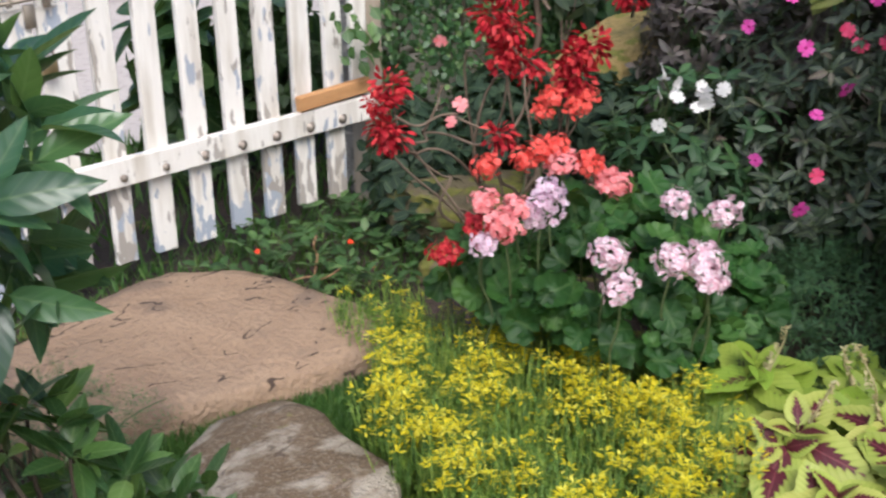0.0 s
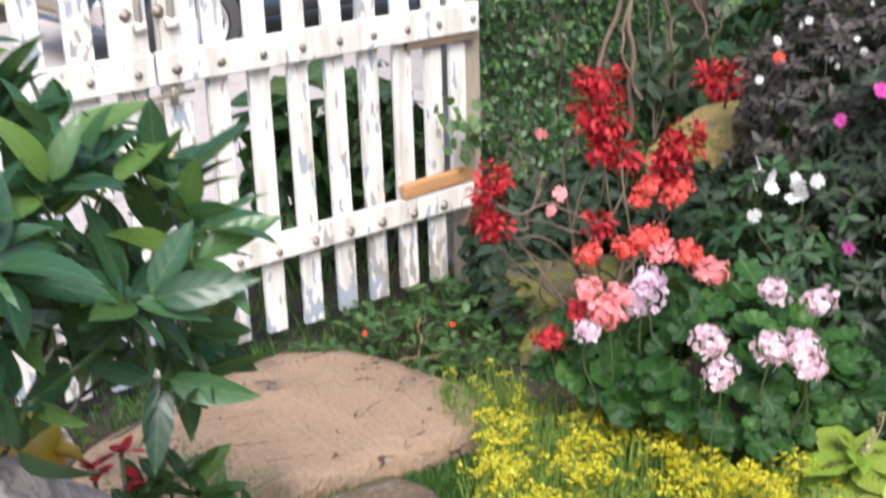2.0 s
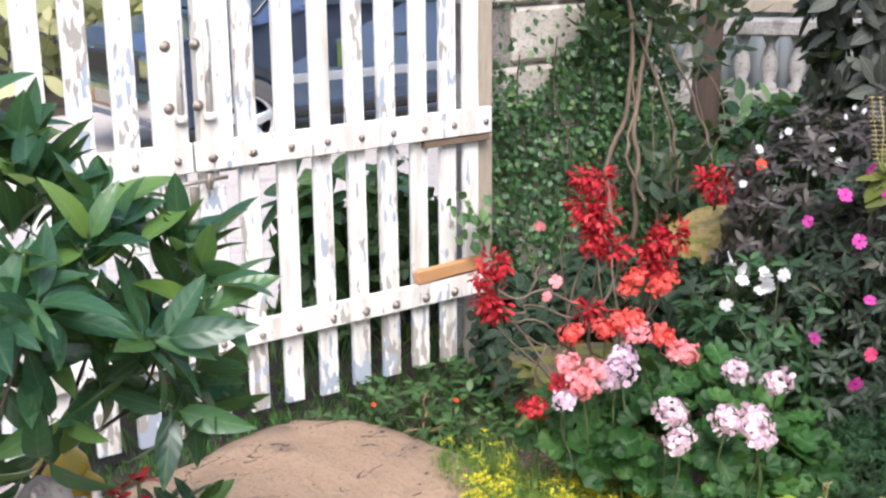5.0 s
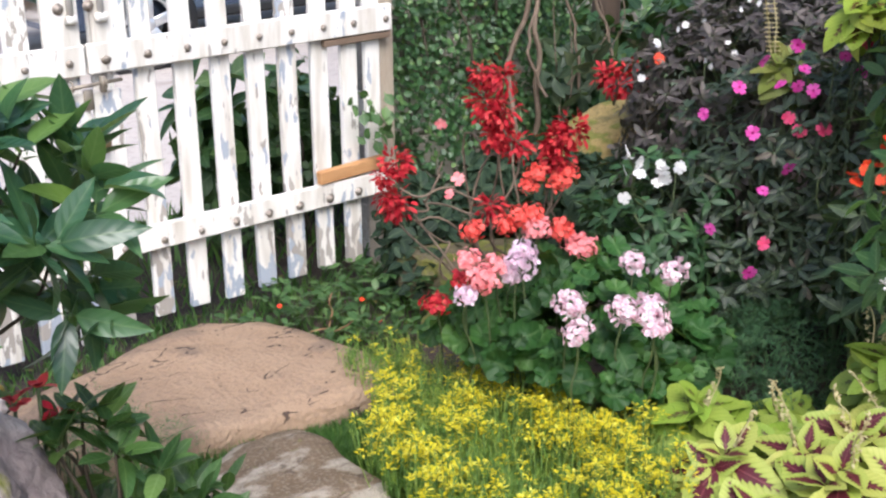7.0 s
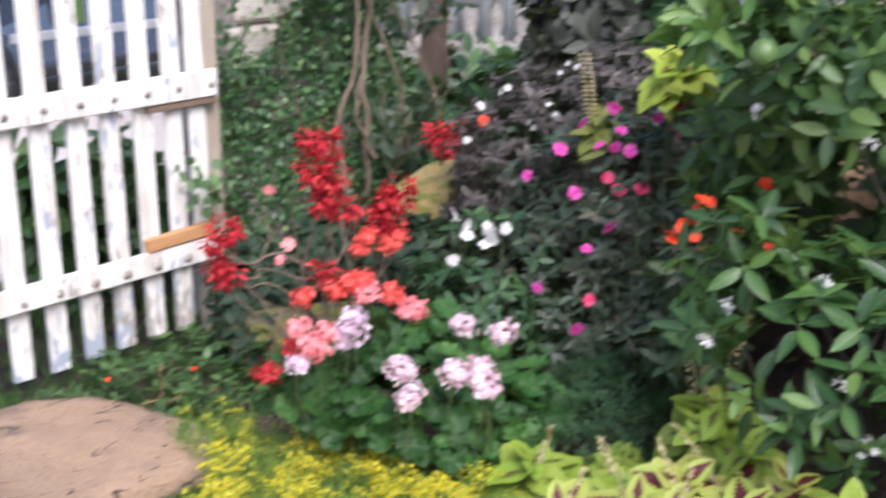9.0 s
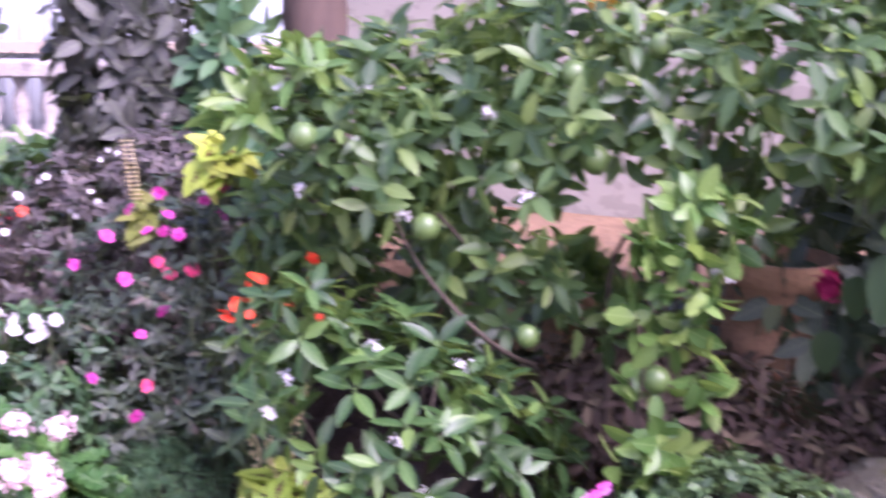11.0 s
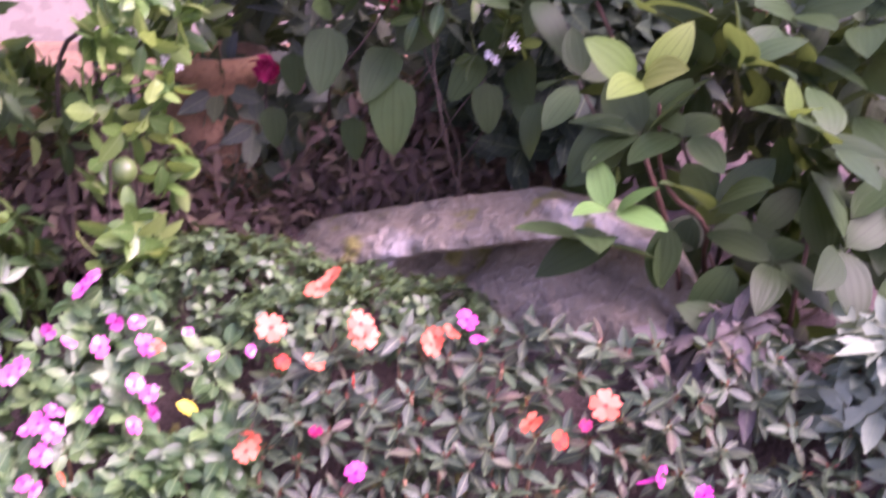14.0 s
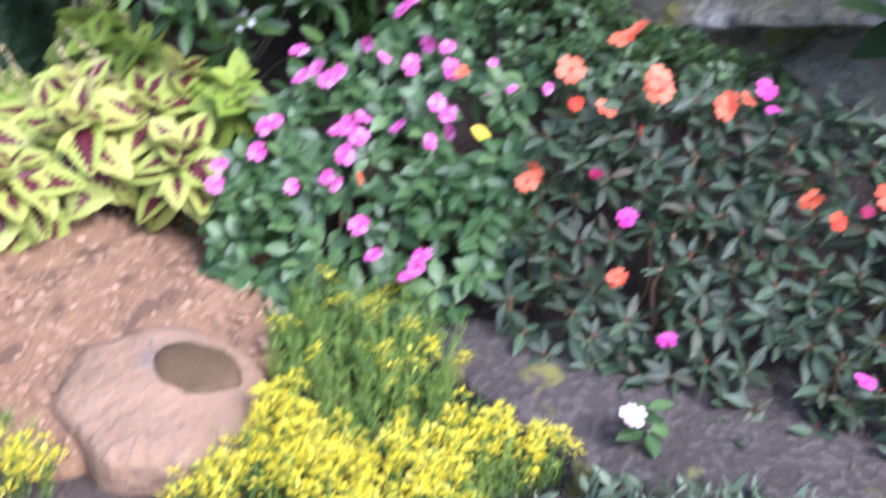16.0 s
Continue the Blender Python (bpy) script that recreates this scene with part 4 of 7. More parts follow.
def build_gate_fittings():
    b = Buf()
    b.add(*board((-0.93, -0.010, 1.13), (0.10, 0.022, 0.46), 0.004))
    part("lock_board", b, PAINT, GATE_R, smooth=False)
    b = Buf()
    b.add(*board((-1.065, -0.012, 1.13), (0.10, 0.022, 0.46), 0.004))
    part("lock_board", b, PAINT, GATE_L, smooth=False)
    for x, g in ((-0.955, GATE_R), (-1.04, GATE_L)):
        b = Buf()
        b.add(*tube([(x, -0.030, 0.98), (x, -0.030, 1.22), (x, -0.030, 1.235), (x + 0.012, -0.030, 1.24)], [0.009, 0.009, 0.006, 0.004], 8))
        b.add(*board((x, -0.030, 0.975), (0.034, 0.02, 0.022), 0.003))
        part("pull_bar", b, PAINT_OLD, g)
        for z in (1.005, 1.17):
            part("bolt", bolt((x - 0.03, -0.024, z)), STEEL, g)
    for x, w, g in ((-0.954, 0.082, GATE_R), (-1.058, 0.105, GATE_L)):
        b = Buf()
        b.add(*board((x, -0.013, 0.625), (w, 0.014, 0.30), 0.003))
        part("lock_board", b, PAINT_OLD, g, smooth=False)
    # sliding bolt under the upper rail
    b = Buf()
    b.add(*tube([(-1.10, -0.034, 0.795), (-0.915, -0.034, 0.803)], 0.0055, 8))
    for x in (-1.09, -1.06, -0.975, -0.965):
        b.add(*tube([(x, -0.022, 0.785), (x, -0.044, 0.79), (x, -0.044, 0.81), (x, -0.022, 0.815)], 0.003, 5))
    b.add(*board((-0.972, -0.036, 0.797), (0.014, 0.018, 0.044), 0.002))
    part("slide_bolt", b, IRON, GATE_R, "tarnished sliding bolt")
    b = Buf()
    b.add(*board((-1.012, -0.026, 0.758), (0.026, 0.010, 0.055), 0.002))
    b.add(*board((-1.000, -0.026, 0.690), (0.075, 0.008, 0.014), 0.002))
    b.add(*tube([(-0.992, -0.03, 0.690), (-0.992, -0.056, 0.688), (-0.992, -0.05, 0.676)], 0.004, 6))
    part("hasp", b, IRON, GATE_R, "rusty steel hasp")
    b = Buf()
    b.add(*board((-0.10, -0.009, 0.809), (0.262, 0.020, 0.022), 0.003))
    part("batten", b, BATTEN, GATE_R, "dark brown batten under the upper rail", smooth=False)
    lock = thing("padlock", (-0.992, -0.05, 0.640), "small tarnished brass padlock hanging on the gate hasp", "padlock")
    b = Buf()
    b.add(*board((-0.992, -0.05, 0.640), (0.040, 0.016, 0.042), 0.004))
    part("body", b, BRASS, lock)
    b = Buf()
    a = np.linspace(0, math.pi, 9)
    b.add(*tube(np.concatenate([[(-0.979, -0.05, 0.655)], np.stack([-0.992 + 0.013 * np.cos(a), 0 * a - 0.05, 0.676 + 0.013 * np.sin(a)], 1), [(-1.005, -0.05, 0.655)]]), 0.003, 6))
    part("shackle", b, STEEL, lock)
    b = Buf()
    b.add(*board((-0.145, -0.018, 0.395), (0.255, 0.026, 0.042), 0.003, np.array([[0.9992, 0, -0.0400], [0, 1, 0], [0.0400, 0, 0.9992]])))
    single("wood_offcut", b, RAW, "raw orange wooden batten resting on the lower gate rail", "batten", smooth=False)
    for x, nm in ((0.035, "weathered brown gate post beside the creeper wall"), (-2.19, "white painted gate post behind the citrus")):
        b = Buf()
        b.add(*board((x, 0.055, 0.86), (0.07, 0.075, 1.78), 0.006))
        single("gate_post", b, POSTW if x > -1 else PAINT, nm, "post", "gate posts", smooth=False)


build_gate_fittings()


# ---- stones ----
def build_stones():
    def flag(outline, top, thick, seed, m, label, dome=0.01):
        b = Buf()
        b.add(*flagstone(outline, top, thick, seed, dome))
        single("stepping_stone", b, m, label, "stone", "stepping stones")
    flag([(-1.52, -0.34), (-1.29, -0.235), (-1.14, -0.205), (-1.0, -0.165), (-0.87, -0.135), (-0.775, -0.118), (-0.65, -0.22), (-0.585, -0.40), (-0.55, -0.60), (-0.545, -0.74), (-0.64, -0.835), (-0.82, -0.800), (-1.02, -0.75), (-1.17, -0.735), (-1.32, -0.66), (-1.48, -0.55)], 0.082, 0.12, 3, SLAB, "large flat tan sandstone slab set in grass before the gate", 0.012)
    flag([(-1.26, -0.92), (-1.10, -0.822), (-0.955, -0.852), (-0.925, -0.94), (-0.955, -1.08), (-0.965, -1.24), (-1.08, -1.36), (-1.26, -1.22)], 0.085, 0.13, 5, SPOT, "brown stone blotched with pale lichen in the grass", 0.02)
    flag([(-0.70, -2.84), (-0.80, -2.80), (-0.98, -3.00), (-1.20, -3.30), (-1.18, -3.75), (-0.82, -3.95), (-0.62, -3.40)], 0.06, 0.12, 7, SLATE, "dark grey flat stone at the edge of the flower bed", 0.01)
    flag([(-0.86, -2.36), (-0.98, -2.24), (-1.18, -2.26), (-1.30, -2.42), (-1.24, -2.60), (-1.02, -2.62), (-0.90, -2.52)], 0.050, 0.1, 9, HOLLOW, "tan stone with a dark brown hollow, sunk in mulch", 0.01)
    # the stone has no dip here: a thin brown disc on top stands for its hollow
    hollow = Buf()
    hollow.add(*flagstone([(-0.93, -2.40), (-1.00, -2.37), (-1.08, -2.41), (-1.10, -2.49), (-1.03, -2.56), (-0.94, -2.50)], 0.063, 0.02, 10, 0.002, 4))
    single("soil_patch", hollow, HOLLOW_BROWN, "thin brown disc that marks the hollow of the tan stone", "soil")
    for c, r, s, m, label, t, flat in (
        ((0.53, -0.48, 0.37), (0.30, 0.15, 0.22), 41, OCHRE, "ochre mossy boulder slanting behind the red flowers", 0.1, 0.15),
        ((0.08, -0.36, 0.08), (0.24, 0.16, 0.16), 42, MOSSY, "low mossy rock under the hedge", -0.5, 0.07),
        ((-0.12, -0.55, 0.01), (0.16, 0.12, 0.08), 43, MOSSY, "small rounded mossy rock beside the grass", -0.6, None),
        ((-1.89, -1.25, 0.26), (0.20, 0.16, 0.36), 44, GREY, "pale grey boulder under the citrus bush", 0.4, None),
        ((0.22, -1.05, 0.05), (0.26, 0.20, 0.10), 47, MOSSY, "dark mossy rock under the flowering bush", 0.3, None),
        ((-1.55, -0.10, 0.02), (0.18, 0.12, 0.08), 48, GREY, "pale stone by the foot of the gate", 0.1, None)):
        b = Buf()
        b.add(*boulder(c, r, s, 0.2, 5, t, flat, 6 if m is not LEDGE else 14, 0.2 if m is OCHRE else 0.0))
        single("rock", b, m, label, "rock", "garden rocks")


def build_ledge():
    """A long rock that slants across the bed; its lip overhangs a scooped hollow above a sloping foot."""
    nu, nv, b = 90, 64, Buf()
    v, f = [], []
    for i in range(nu + 1):
        u = i / nu
        y = -3.00 - 0.98 * u
        front = 0.14 - 0.676 * (-3.16 - y)
        end = min(1.0, 5 * u + 0.2) * min(1.0, 9 * (1 - u) + 0.35)
        crest = 0.455 + 0.37 * min(max(-3.16 - y, -0.2), 0.50) - 0.10 * step(0.86, 1.0, u)
        scoop = step(0.30, 0.44, u) * step(0.97, 0.80, u)
        prof = [(0.40, 0.10), (0.38, crest - 0.09), (0.24, crest - 0.005), (0.12, crest), (0.05, crest - 0.012), (0.0, crest - 0.030), (-0.012, crest - 0.045), (0.0, crest - 0.056),
                (0.13 * scoop, crest - 0.060), (0.17 * scoop, crest - 0.11), (0.13 * scoop, crest - 0.150), (-0.005, crest - 0.175), (-0.045, crest - 0.21), (-0.06, crest - 0.28), (-0.04, 0.12), (0.03, 0.02)]
        for j in range(nv + 1):
            s = j / nv * (len(prof) - 1)
            k = min(int(s), len(prof) - 2)
            w = s - k
            x = prof[k][0] * (1 - w) + prof[k + 1][0] * w
            z = prof[k][1] * (1 - w) + prof[k + 1][1] * w
            p = Vector((x * 3.5, y * 3.5, z * 3.5))
            d = 0.022 * noise.noise(p * 1.3) + 0.018 * noise.noise(p * 3.1) + 0.010 * noise.noise(p * 7) + 0.005 * noise.noise(p * 16) + 0.02 * abs(noise.noise(p * 2.2 + Vector((3, 1, 7))))
            x = 0.15 + (x - 0.15) * (0.45 + 0.55 * end)
            v.append((front + x - d, y + 0.5 * d, z * (0.82 + 0.18 * end) + 0.7 * d if z > 0.15 else z))
    row = nv + 1
    for i in range(nu):
        f += [(i * row + j, i * row + j + 1, (i + 1) * row + j + 1, (i + 1) * row + j) for j in range(nv)]
    f += [tuple(range(nv, -1, -1)), tuple(nu * row + j for j in range(row))]
    b.add(v, f)
    single("rock", b, LEDGE, "broad grey brown ledge rock with pale lichen and a scooped hollow", "rock", "garden rocks")



build_stones()
build_ledge()


# ---- plants: kinds ----
def shapes_of(kind, rng):
    if kind == "citrus":
        return [blade(0.090, 0.034, 0.75, 0.45, 0.16, d, 6, 0.02, 0, 0.010) for d in (0.05, 0.18, 0.32)]
    if kind == "large_citrus":
        return [blade(0.128, 0.048, 0.82, 0.42, 0.16, d, 7, 0.02, 0, 0.014) for d in (0.05, 0.2, 0.4)]
    if kind == "wide_citrus":
        return [blade(0.092, 0.047, 0.75, 0.45, 0.14, d, 6, 0.02, 0, 0.010) for d in (0.05, 0.2, 0.35)]
    if kind == "balsam":
        return [blade(0.062, 0.024, 0.85, 0.45, 0.12, d, 4, 0.0, 0, 0.006) for d in (0.1, 0.25, 0.4)]
    if kind == "bronze":
        return [blade(0.062, 0.024, 0.95, 0.46, 0.16, d, 5, 0.01, 0, 0.006) for d in (-0.05, 0.1, 0.25)]
    if kind == "soft":
        return [blade(0.042, 0.025, 0.7, 0.45, 0.1, d, 4, 0.0, 0, 0.006) for d in (0.1, 0.25, 0.4)]
    if kind == "broad":
        return [blade(0.165, 0.092, 0.72, 0.44, 0.10, d, 8, 0.012, 0, 0.012) for d in (0.1, 0.25, 0.4)]
    if kind == "hanging":
        return [blade(0.175, 0.112, 0.62, 0.32, 0.08, d, 9, 0.012, 0, 0.012) for d in (0.1, 0.2)]
    if kind == "creeper":
        return [blade(0.032, 0.024, 0.65, 0.42, 0.1, d, 3, 0.0, 0, 0.004) for d in (0.05, 0.3)]
    if kind == "coleus":
        return [blade(0.108, 0.078, 0.66, 0.36, 0.10, d, 13, 0.03, 0.045, 0.012) for d in (0.15, 0.35, 0.55)]
    if kind == "shrub":
        return [blade(0.085, 0.040, 0.75, 0.45, 0.1, d, 4, 0.0, 0, 0.006) for d in (0.1, 0.3)]
    return [blade(0.05, 0.02)]


def bush(name, label, category, base, blobs, kind, material, sites, per, limit, seed, twig=TWIG, low=-0.45, inner=0.35, up=0.5, sizes=(0.75, 1.2), spread=(55, 95), radius=0.008, limbs=14, group="", gaps=()):
    rng = np.random.default_rng(seed)
    root = thing(name, base, label, category, group)
    places = [(at, out) for at, out in shell(rng, blobs, sites, low, inner) if all((((at - c) / r) ** 2).sum() > 1 for c, r in gaps)]
    poses = [q for at, out in places for q in whorl(rng, at, out, int(rng.integers(per[0], per[1] + 1)), spread, up)]
    dress(root, poses, shapes_of(kind, rng), material, limit, sizes, rng)
    picks = [places[i][0] for i in rng.permutation(len(places))[:limbs]]
    stems(root, np.asarray(base), picks, rng, twig, radius, "branch", 0.08, limbs)
    return root, places, rng


def thrice(spots, seed, spread=0.016):
    rng = np.random.default_rng(seed)
    return [np.array(p) + rng.normal(0, spread, 3) for p in spots for _ in range(3)]


def blooms(root, places, shapes, material, rng, toward=(-0.55, -0.6, 0.6), name="flower", sizes=(0.85, 1.15), tilt=0.3, label="", lift=0.0):
    meshes = []
    for s in shapes:
        b = Buf()
        b.add(*s)
        meshes.append(b.mesh(name, material))
    for p in places:
        child(name, meshes[int(rng.integers(len(meshes)))], root, facing(toward, rng, tilt), np.asarray(p) + lift * unit(toward), rng.uniform(*sizes), label)


# ---- citrus bush beside the path ----
def build_citrus_left():
    root, places, rng = bush("citrus_bush", "glossy dark green citrus bush beside the gate", "citrus bush", (-2.28, -1.12, 0.0),
        [((-1.90, -1.23, 0.96), (0.23, 0.22, 0.20)), ((-1.73, -1.32, 0.90), (0.14, 0.13, 0.13)), ((-2.00, -1.12, 1.10), (0.18, 0.17, 0.15)), ((-2.05, -1.22, 0.92), (0.22, 0.20, 0.14))],
        "large_citrus", CITRUS_BIG, 74, (4, 5), 295, 58, TWIG, -0.2, 0.3, 0.95, (0.65, 1.0), (18, 72), 0.007, 5)
    droop = shell(rng, [((-1.88, -1.24, 0.82), (0.26, 0.22, 0.16)), ((-1.70, -1.32, 0.78), (0.12, 0.12, 0.13)), ((-2.02, -1.24, 0.74), (0.20, 0.16, 0.14)), ((-1.84, -1.26, 0.70), (0.14, 0.12, 0.10)), ((-1.98, -1.16, 0.64), (0.24, 0.16, 0.18))], 96, -0.7, 0.6)
    # bare below, where the figurine looks out
    droop = [(at, out) for at, out in droop if (((at - (-1.83, -1.25, 0.63)) / (0.19, 0.22, 0.13)) ** 2).sum() > 1]
    poses = [q for at, out in droop for q in whorl(rng, at, out, int(rng.integers(3, 5)), (45, 100), -0.05)]
    dress(root, poses, shapes_of("large_citrus", rng), CITRUS_BIG, 200, (0.68, 1.02), rng, "drooping_leaf")
    sprout, places, rng = bush("citrus_sprout", "low citrus sprout with glossy leaves among small herbs", "citrus sprout", (-1.55, -1.24, 0.0),
        [((-1.64, -1.24, 0.40), (0.08, 0.08, 0.09)), ((-1.55, -1.27, 0.31), (0.09, 0.09, 0.09)), ((-1.46, -1.27, 0.22), (0.09, 0.08, 0.08)), ((-1.58, -1.25, 0.20), (0.12, 0.10, 0.10))],
        "citrus", CITRUS_YOUNG, 46, (3, 5), 260, 52, TWIG, -0.3, 0.4, 0.55, (0.7, 1.1), (40, 85), 0.008, 12)
    return root


build_citrus_left()


# bare places in the crown, through which the wall and the earth bank show
CITRUS_GAPS = [(np.array(c), np.array(r)) for c, r in (((0.06, -2.60, 1.03), (0.20, 0.13, 0.11)), ((0.35, -2.54, 0.98), (0.22, 0.14, 0.12)), ((0.65, -2.48, 0.93), (0.22, 0.15, 0.13)), ((0.15, -2.58, 0.86), (0.3, 0.13, 0.10)))]


def build_citrus_right():
    root, places, rng = bush("citrus_tree", "citrus tree with green fruit and small white blossom", "citrus tree", (0.42, -2.45, 0.1),
        [((0.42, -2.50, 1.16), (0.40, 0.56, 0.40)), ((0.16, -1.98, 1.08), (0.22, 0.24, 0.22)), ((0.26, -1.94, 1.26), (0.14, 0.18, 0.13)), ((0.28, -2.95, 1.25), (0.30, 0.36, 0.30)), ((0.35, -2.35, 0.85), (0.26, 0.32, 0.3)), ((0.24, -1.82, 0.84), (0.16, 0.20, 0.20)),
         ((0.62, -2.45, 1.42), (0.3, 0.40, 0.25)), ((0.6, -3.1, 1.5), (0.4, 0.5, 0.25))],
        "citrus", CITRUS_MID, 1180, (4, 6), 295, 53, TWIG, -0.7, 0.45, 0.4, (0.62, 1.0), (45, 95), 0.010, 7, "", CITRUS_GAPS)
    blooms(root, [(0.01, -2.2, 0.96), (0.02, -2.44, 0.74), (0.15, -2.48, 1.30), (0.16, -2.66, 1.37), (-0.07, -1.94, 1.15), (0.14, -2.54, 1.12), (0.09, -2.37, 1.09)],
        [fruit_shape(0.031, 1), fruit_shape(0.028, 2)], FRUIT_G, rng, (0, 0, 1), "fruit", (0.85, 1.1), 0.2, "round green citrus fruit")
    b = Buf()
    b.put(fruit_shape(0.04, 3), np.eye(3), (0.25, -2.51, 1.47))
    part("fruit", b, FRUIT_O, root, "ripe orange citrus fruit")
    blooms(root, [(0.1, -2.76, 0.97), (0.1, -2.83, 0.91), (0.04, -2.42, 1.04), (0.0, -2.15, 0.98), (-0.02, -1.9, 1.02), (0.12, -2.3, 1.2), (0.1, -2.0, 1.25)], [blossom(rng) for _ in range(3)], P_WHITE, rng, name="blossom", label="small white citrus blossom")
    low, places, rng = bush("citrus_bush", "young citrus bush with bright leaves and white blossom", "citrus bush", (0.0, -2.15, 0.0),
        [((-0.06, -2.10, 0.58), (0.26, 0.32, 0.20)), ((-0.16, -1.98, 0.72), (0.14, 0.14, 0.14)), ((0.05, -2.30, 0.42), (0.26, 0.30, 0.25)), ((-0.20, -2.22, 0.50), (0.14, 0.18, 0.14))],
        "citrus", CITRUS_YOUNG, 150, (4, 6), 290, 54, TWIG, -0.5, 0.35, 0.5, (0.6, 1.0), (45, 95), 0.007, 6)
    blooms(low, [(-0.08, -2.32, 0.70), (-0.23, -2.25, 0.55), (-0.26, -2.0, 0.66), (-0.28, -1.98, 0.60), (-0.16, -2.16, 0.72), (-0.21, -2.3, 0.45)], [blossom(rng) for _ in range(3)], P_WHITE, rng, name="blossom", label="small white citrus blossom")
    hang, places, rng = bush("citrus_branch", "drooping citrus branch with pale new leaves and green fruit", "citrus branch", (0.10, -2.74, 0.25),
        [((0.0, -2.76, 0.74), (0.10, 0.11, 0.17)), ((0.05, -2.78, 0.98), (0.12, 0.12, 0.12)), ((0.0, -2.74, 0.56), (0.08, 0.09, 0.10))],
        "wide_citrus", CITRUS_BRIGHT, 56, (3, 5), 200, 55, TWIG, -0.9, 0.5, -0.35, (0.6, 0.95), (35, 85), 0.006, 4)
    blooms(hang, [(0.0, -2.73, 0.69), (-0.03, -2.72, 0.54), (0.06, -2.78, 0.8)], [fruit_shape(0.029, 4)], FRUIT_G, rng, (0, 0, 1), "fruit", (0.9, 1.1), 0.2, "round green citrus fruit")


def citrus_tip():
    bush("citrus_branch", "citrus branch tip with bright new leaves", "citrus branch", (0.16, -1.92, 0.9),
        [((0.10, -1.76, 1.16), (0.11, 0.11, 0.12)), ((0.12, -1.86, 1.24), (0.10, 0.10, 0.10))],
        "citrus", CITRUS_BRIGHT, 30, (4, 6), 150, 56, TWIG, -0.4, 0.4, 0.6, (0.7, 1.05), (35, 80), 0.005, 4)


def fruit_shape(r, seed):
    rng = np.random.default_rng(seed)
    prof = [(max(r * math.sin(a), 0.0004), -r * 1.06 * math.cos(a) + (0.004 * r if k == 0 else 0)) for k, a in enumerate(np.linspace(0.02, math.pi - 0.02, 12))]
    v, f = revolve(prof, 16)
    v = v + rng.normal(0, 0.012 * r, v.shape)
    return v, f, np.full((len(v), 2), 0.5)


def blossom(rng):
    b = Buf()
    for _ in range(5):
        b.put(flower5(0.013, rng, 5, 0.45, 0.5), facing(rng.normal(0, 1, 3) + (0, 0, 0.6), rng, 0.3), rng.normal(0, 0.012, 3))
    return np.concatenate(b.v), b.f, np.concatenate(b.uv)


build_citrus_right()
citrus_tip()


# ---- geraniums ----
def build_geraniums():
    rng = np.random.default_rng(61)
    root = thing("geranium", (-0.38, -1.22, 0.0), "geranium clump with rounded green leaves and pink and coral heads", "geranium")
    places = shell(rng, [((-0.38, -1.22, 0.22), (0.29, 0.26, 0.27)), ((-0.45, -1.38, 0.20), (0.18, 0.17, 0.21)), ((-0.20, -1.36, 0.14), (0.22, 0.18, 0.20)), ((-0.52, -1.06, 0.20), (0.15, 0.16, 0.22))], 640, -0.05, 0.3)
    # the clump leans over the mat before it and is bare below
    places = [(at, out) for at, out in places if at[2] > 0.15 + 0.45 * max(-0.36 - at[0], 0.0) + 0.3 * max(-1.40 - at[1], 0.0)]
    poses = [(facing(out * 0.7 + (-0.25, -0.25, 0.5), rng, 0.38), at) for at, out in places]
    dress(root, poses, [round_leaf(0.035, 7, rng, c) for c in (-0.15, 0.15, 0.4, 0.6)], GERANIUM, 295, (0.5, 1.08), rng)
    heads = {
        "coral": [(-0.524, -1.02, 0.526), (-0.465, -1.07, 0.536), (-0.41, -1.11, 0.565), (-0.375, -1.162, 0.532), (-0.44, -1.09, 0.56)],
        "salmon": [(-0.343, -1.217, 0.491), (-0.642, -1.134, 0.511), (-0.60, -1.18, 0.498), (-0.661, -1.203, 0.484), (-0.42, -1.13, 0.535), (-0.36, -1.20, 0.50)],
        "lilac": [(-0.561, -1.214, 0.505), (-0.57, -1.20, 0.475), (-0.55, -1.22, 0.53), (-0.697, -1.186, 0.454)],
        "pink": [(-0.603, -1.418, 0.474), (-0.642, -1.476, 0.44), (-0.529, -1.506, 0.467), (-0.493, -1.546, 0.471), (-0.513, -1.577, 0.439), (-0.346, -1.373, 0.495), (-0.294, -1.447, 0.479), (-0.50, -1.56, 0.455)],
        "red": [(-0.666, -1.04, 0.377), (-0.62, -1.10, 0.44)]}
    mats = {"coral": P_CORAL, "salmon": P_SALMON, "lilac": P_LILAC, "pink": P_PINK, "red": P_RED}
    for kind, spots in heads.items():
        shapes = [cluster_head(0.036, 40, 0.0098, rng) for _ in range(2)]
        blooms(root, spots, shapes, mats[kind], rng, (-0.35, -0.35, 0.85), "flower_head", (0.74, 1.04), 0.2, kind + " geranium flower head")
        for p in spots:
            b = Buf()
            b.add(*tube(wander((p[0] + 0.06, p[1] + 0.05, 0.12), (p[0], p[1], p[2] - 0.01), rng, 5, 0.05), 0.0024, 5))
            part("flower_stalk", b, STEM, root)


build_geraniums()


# ---- red sage and its neighbours ----
def spiky_head(rng, r=0.058, n=120):
    b = Buf()
    for _ in range(n):
        d = unit(rng.normal(0, 1, 3) + (0, 0, -0.1))
        b.put(blade(rng.uniform(0.018, 0.036), 0.014, 0.7, 0.55, 0.1, 0.35, 3), basis(d + (0, 0, -0.25), (0, 0, 1) + rng.normal(0, 0.4, 3)), d * r * rng.uniform(0.2, 0.9))
    return np.concatenate(b.v), b.f, np.concatenate(b.uv)


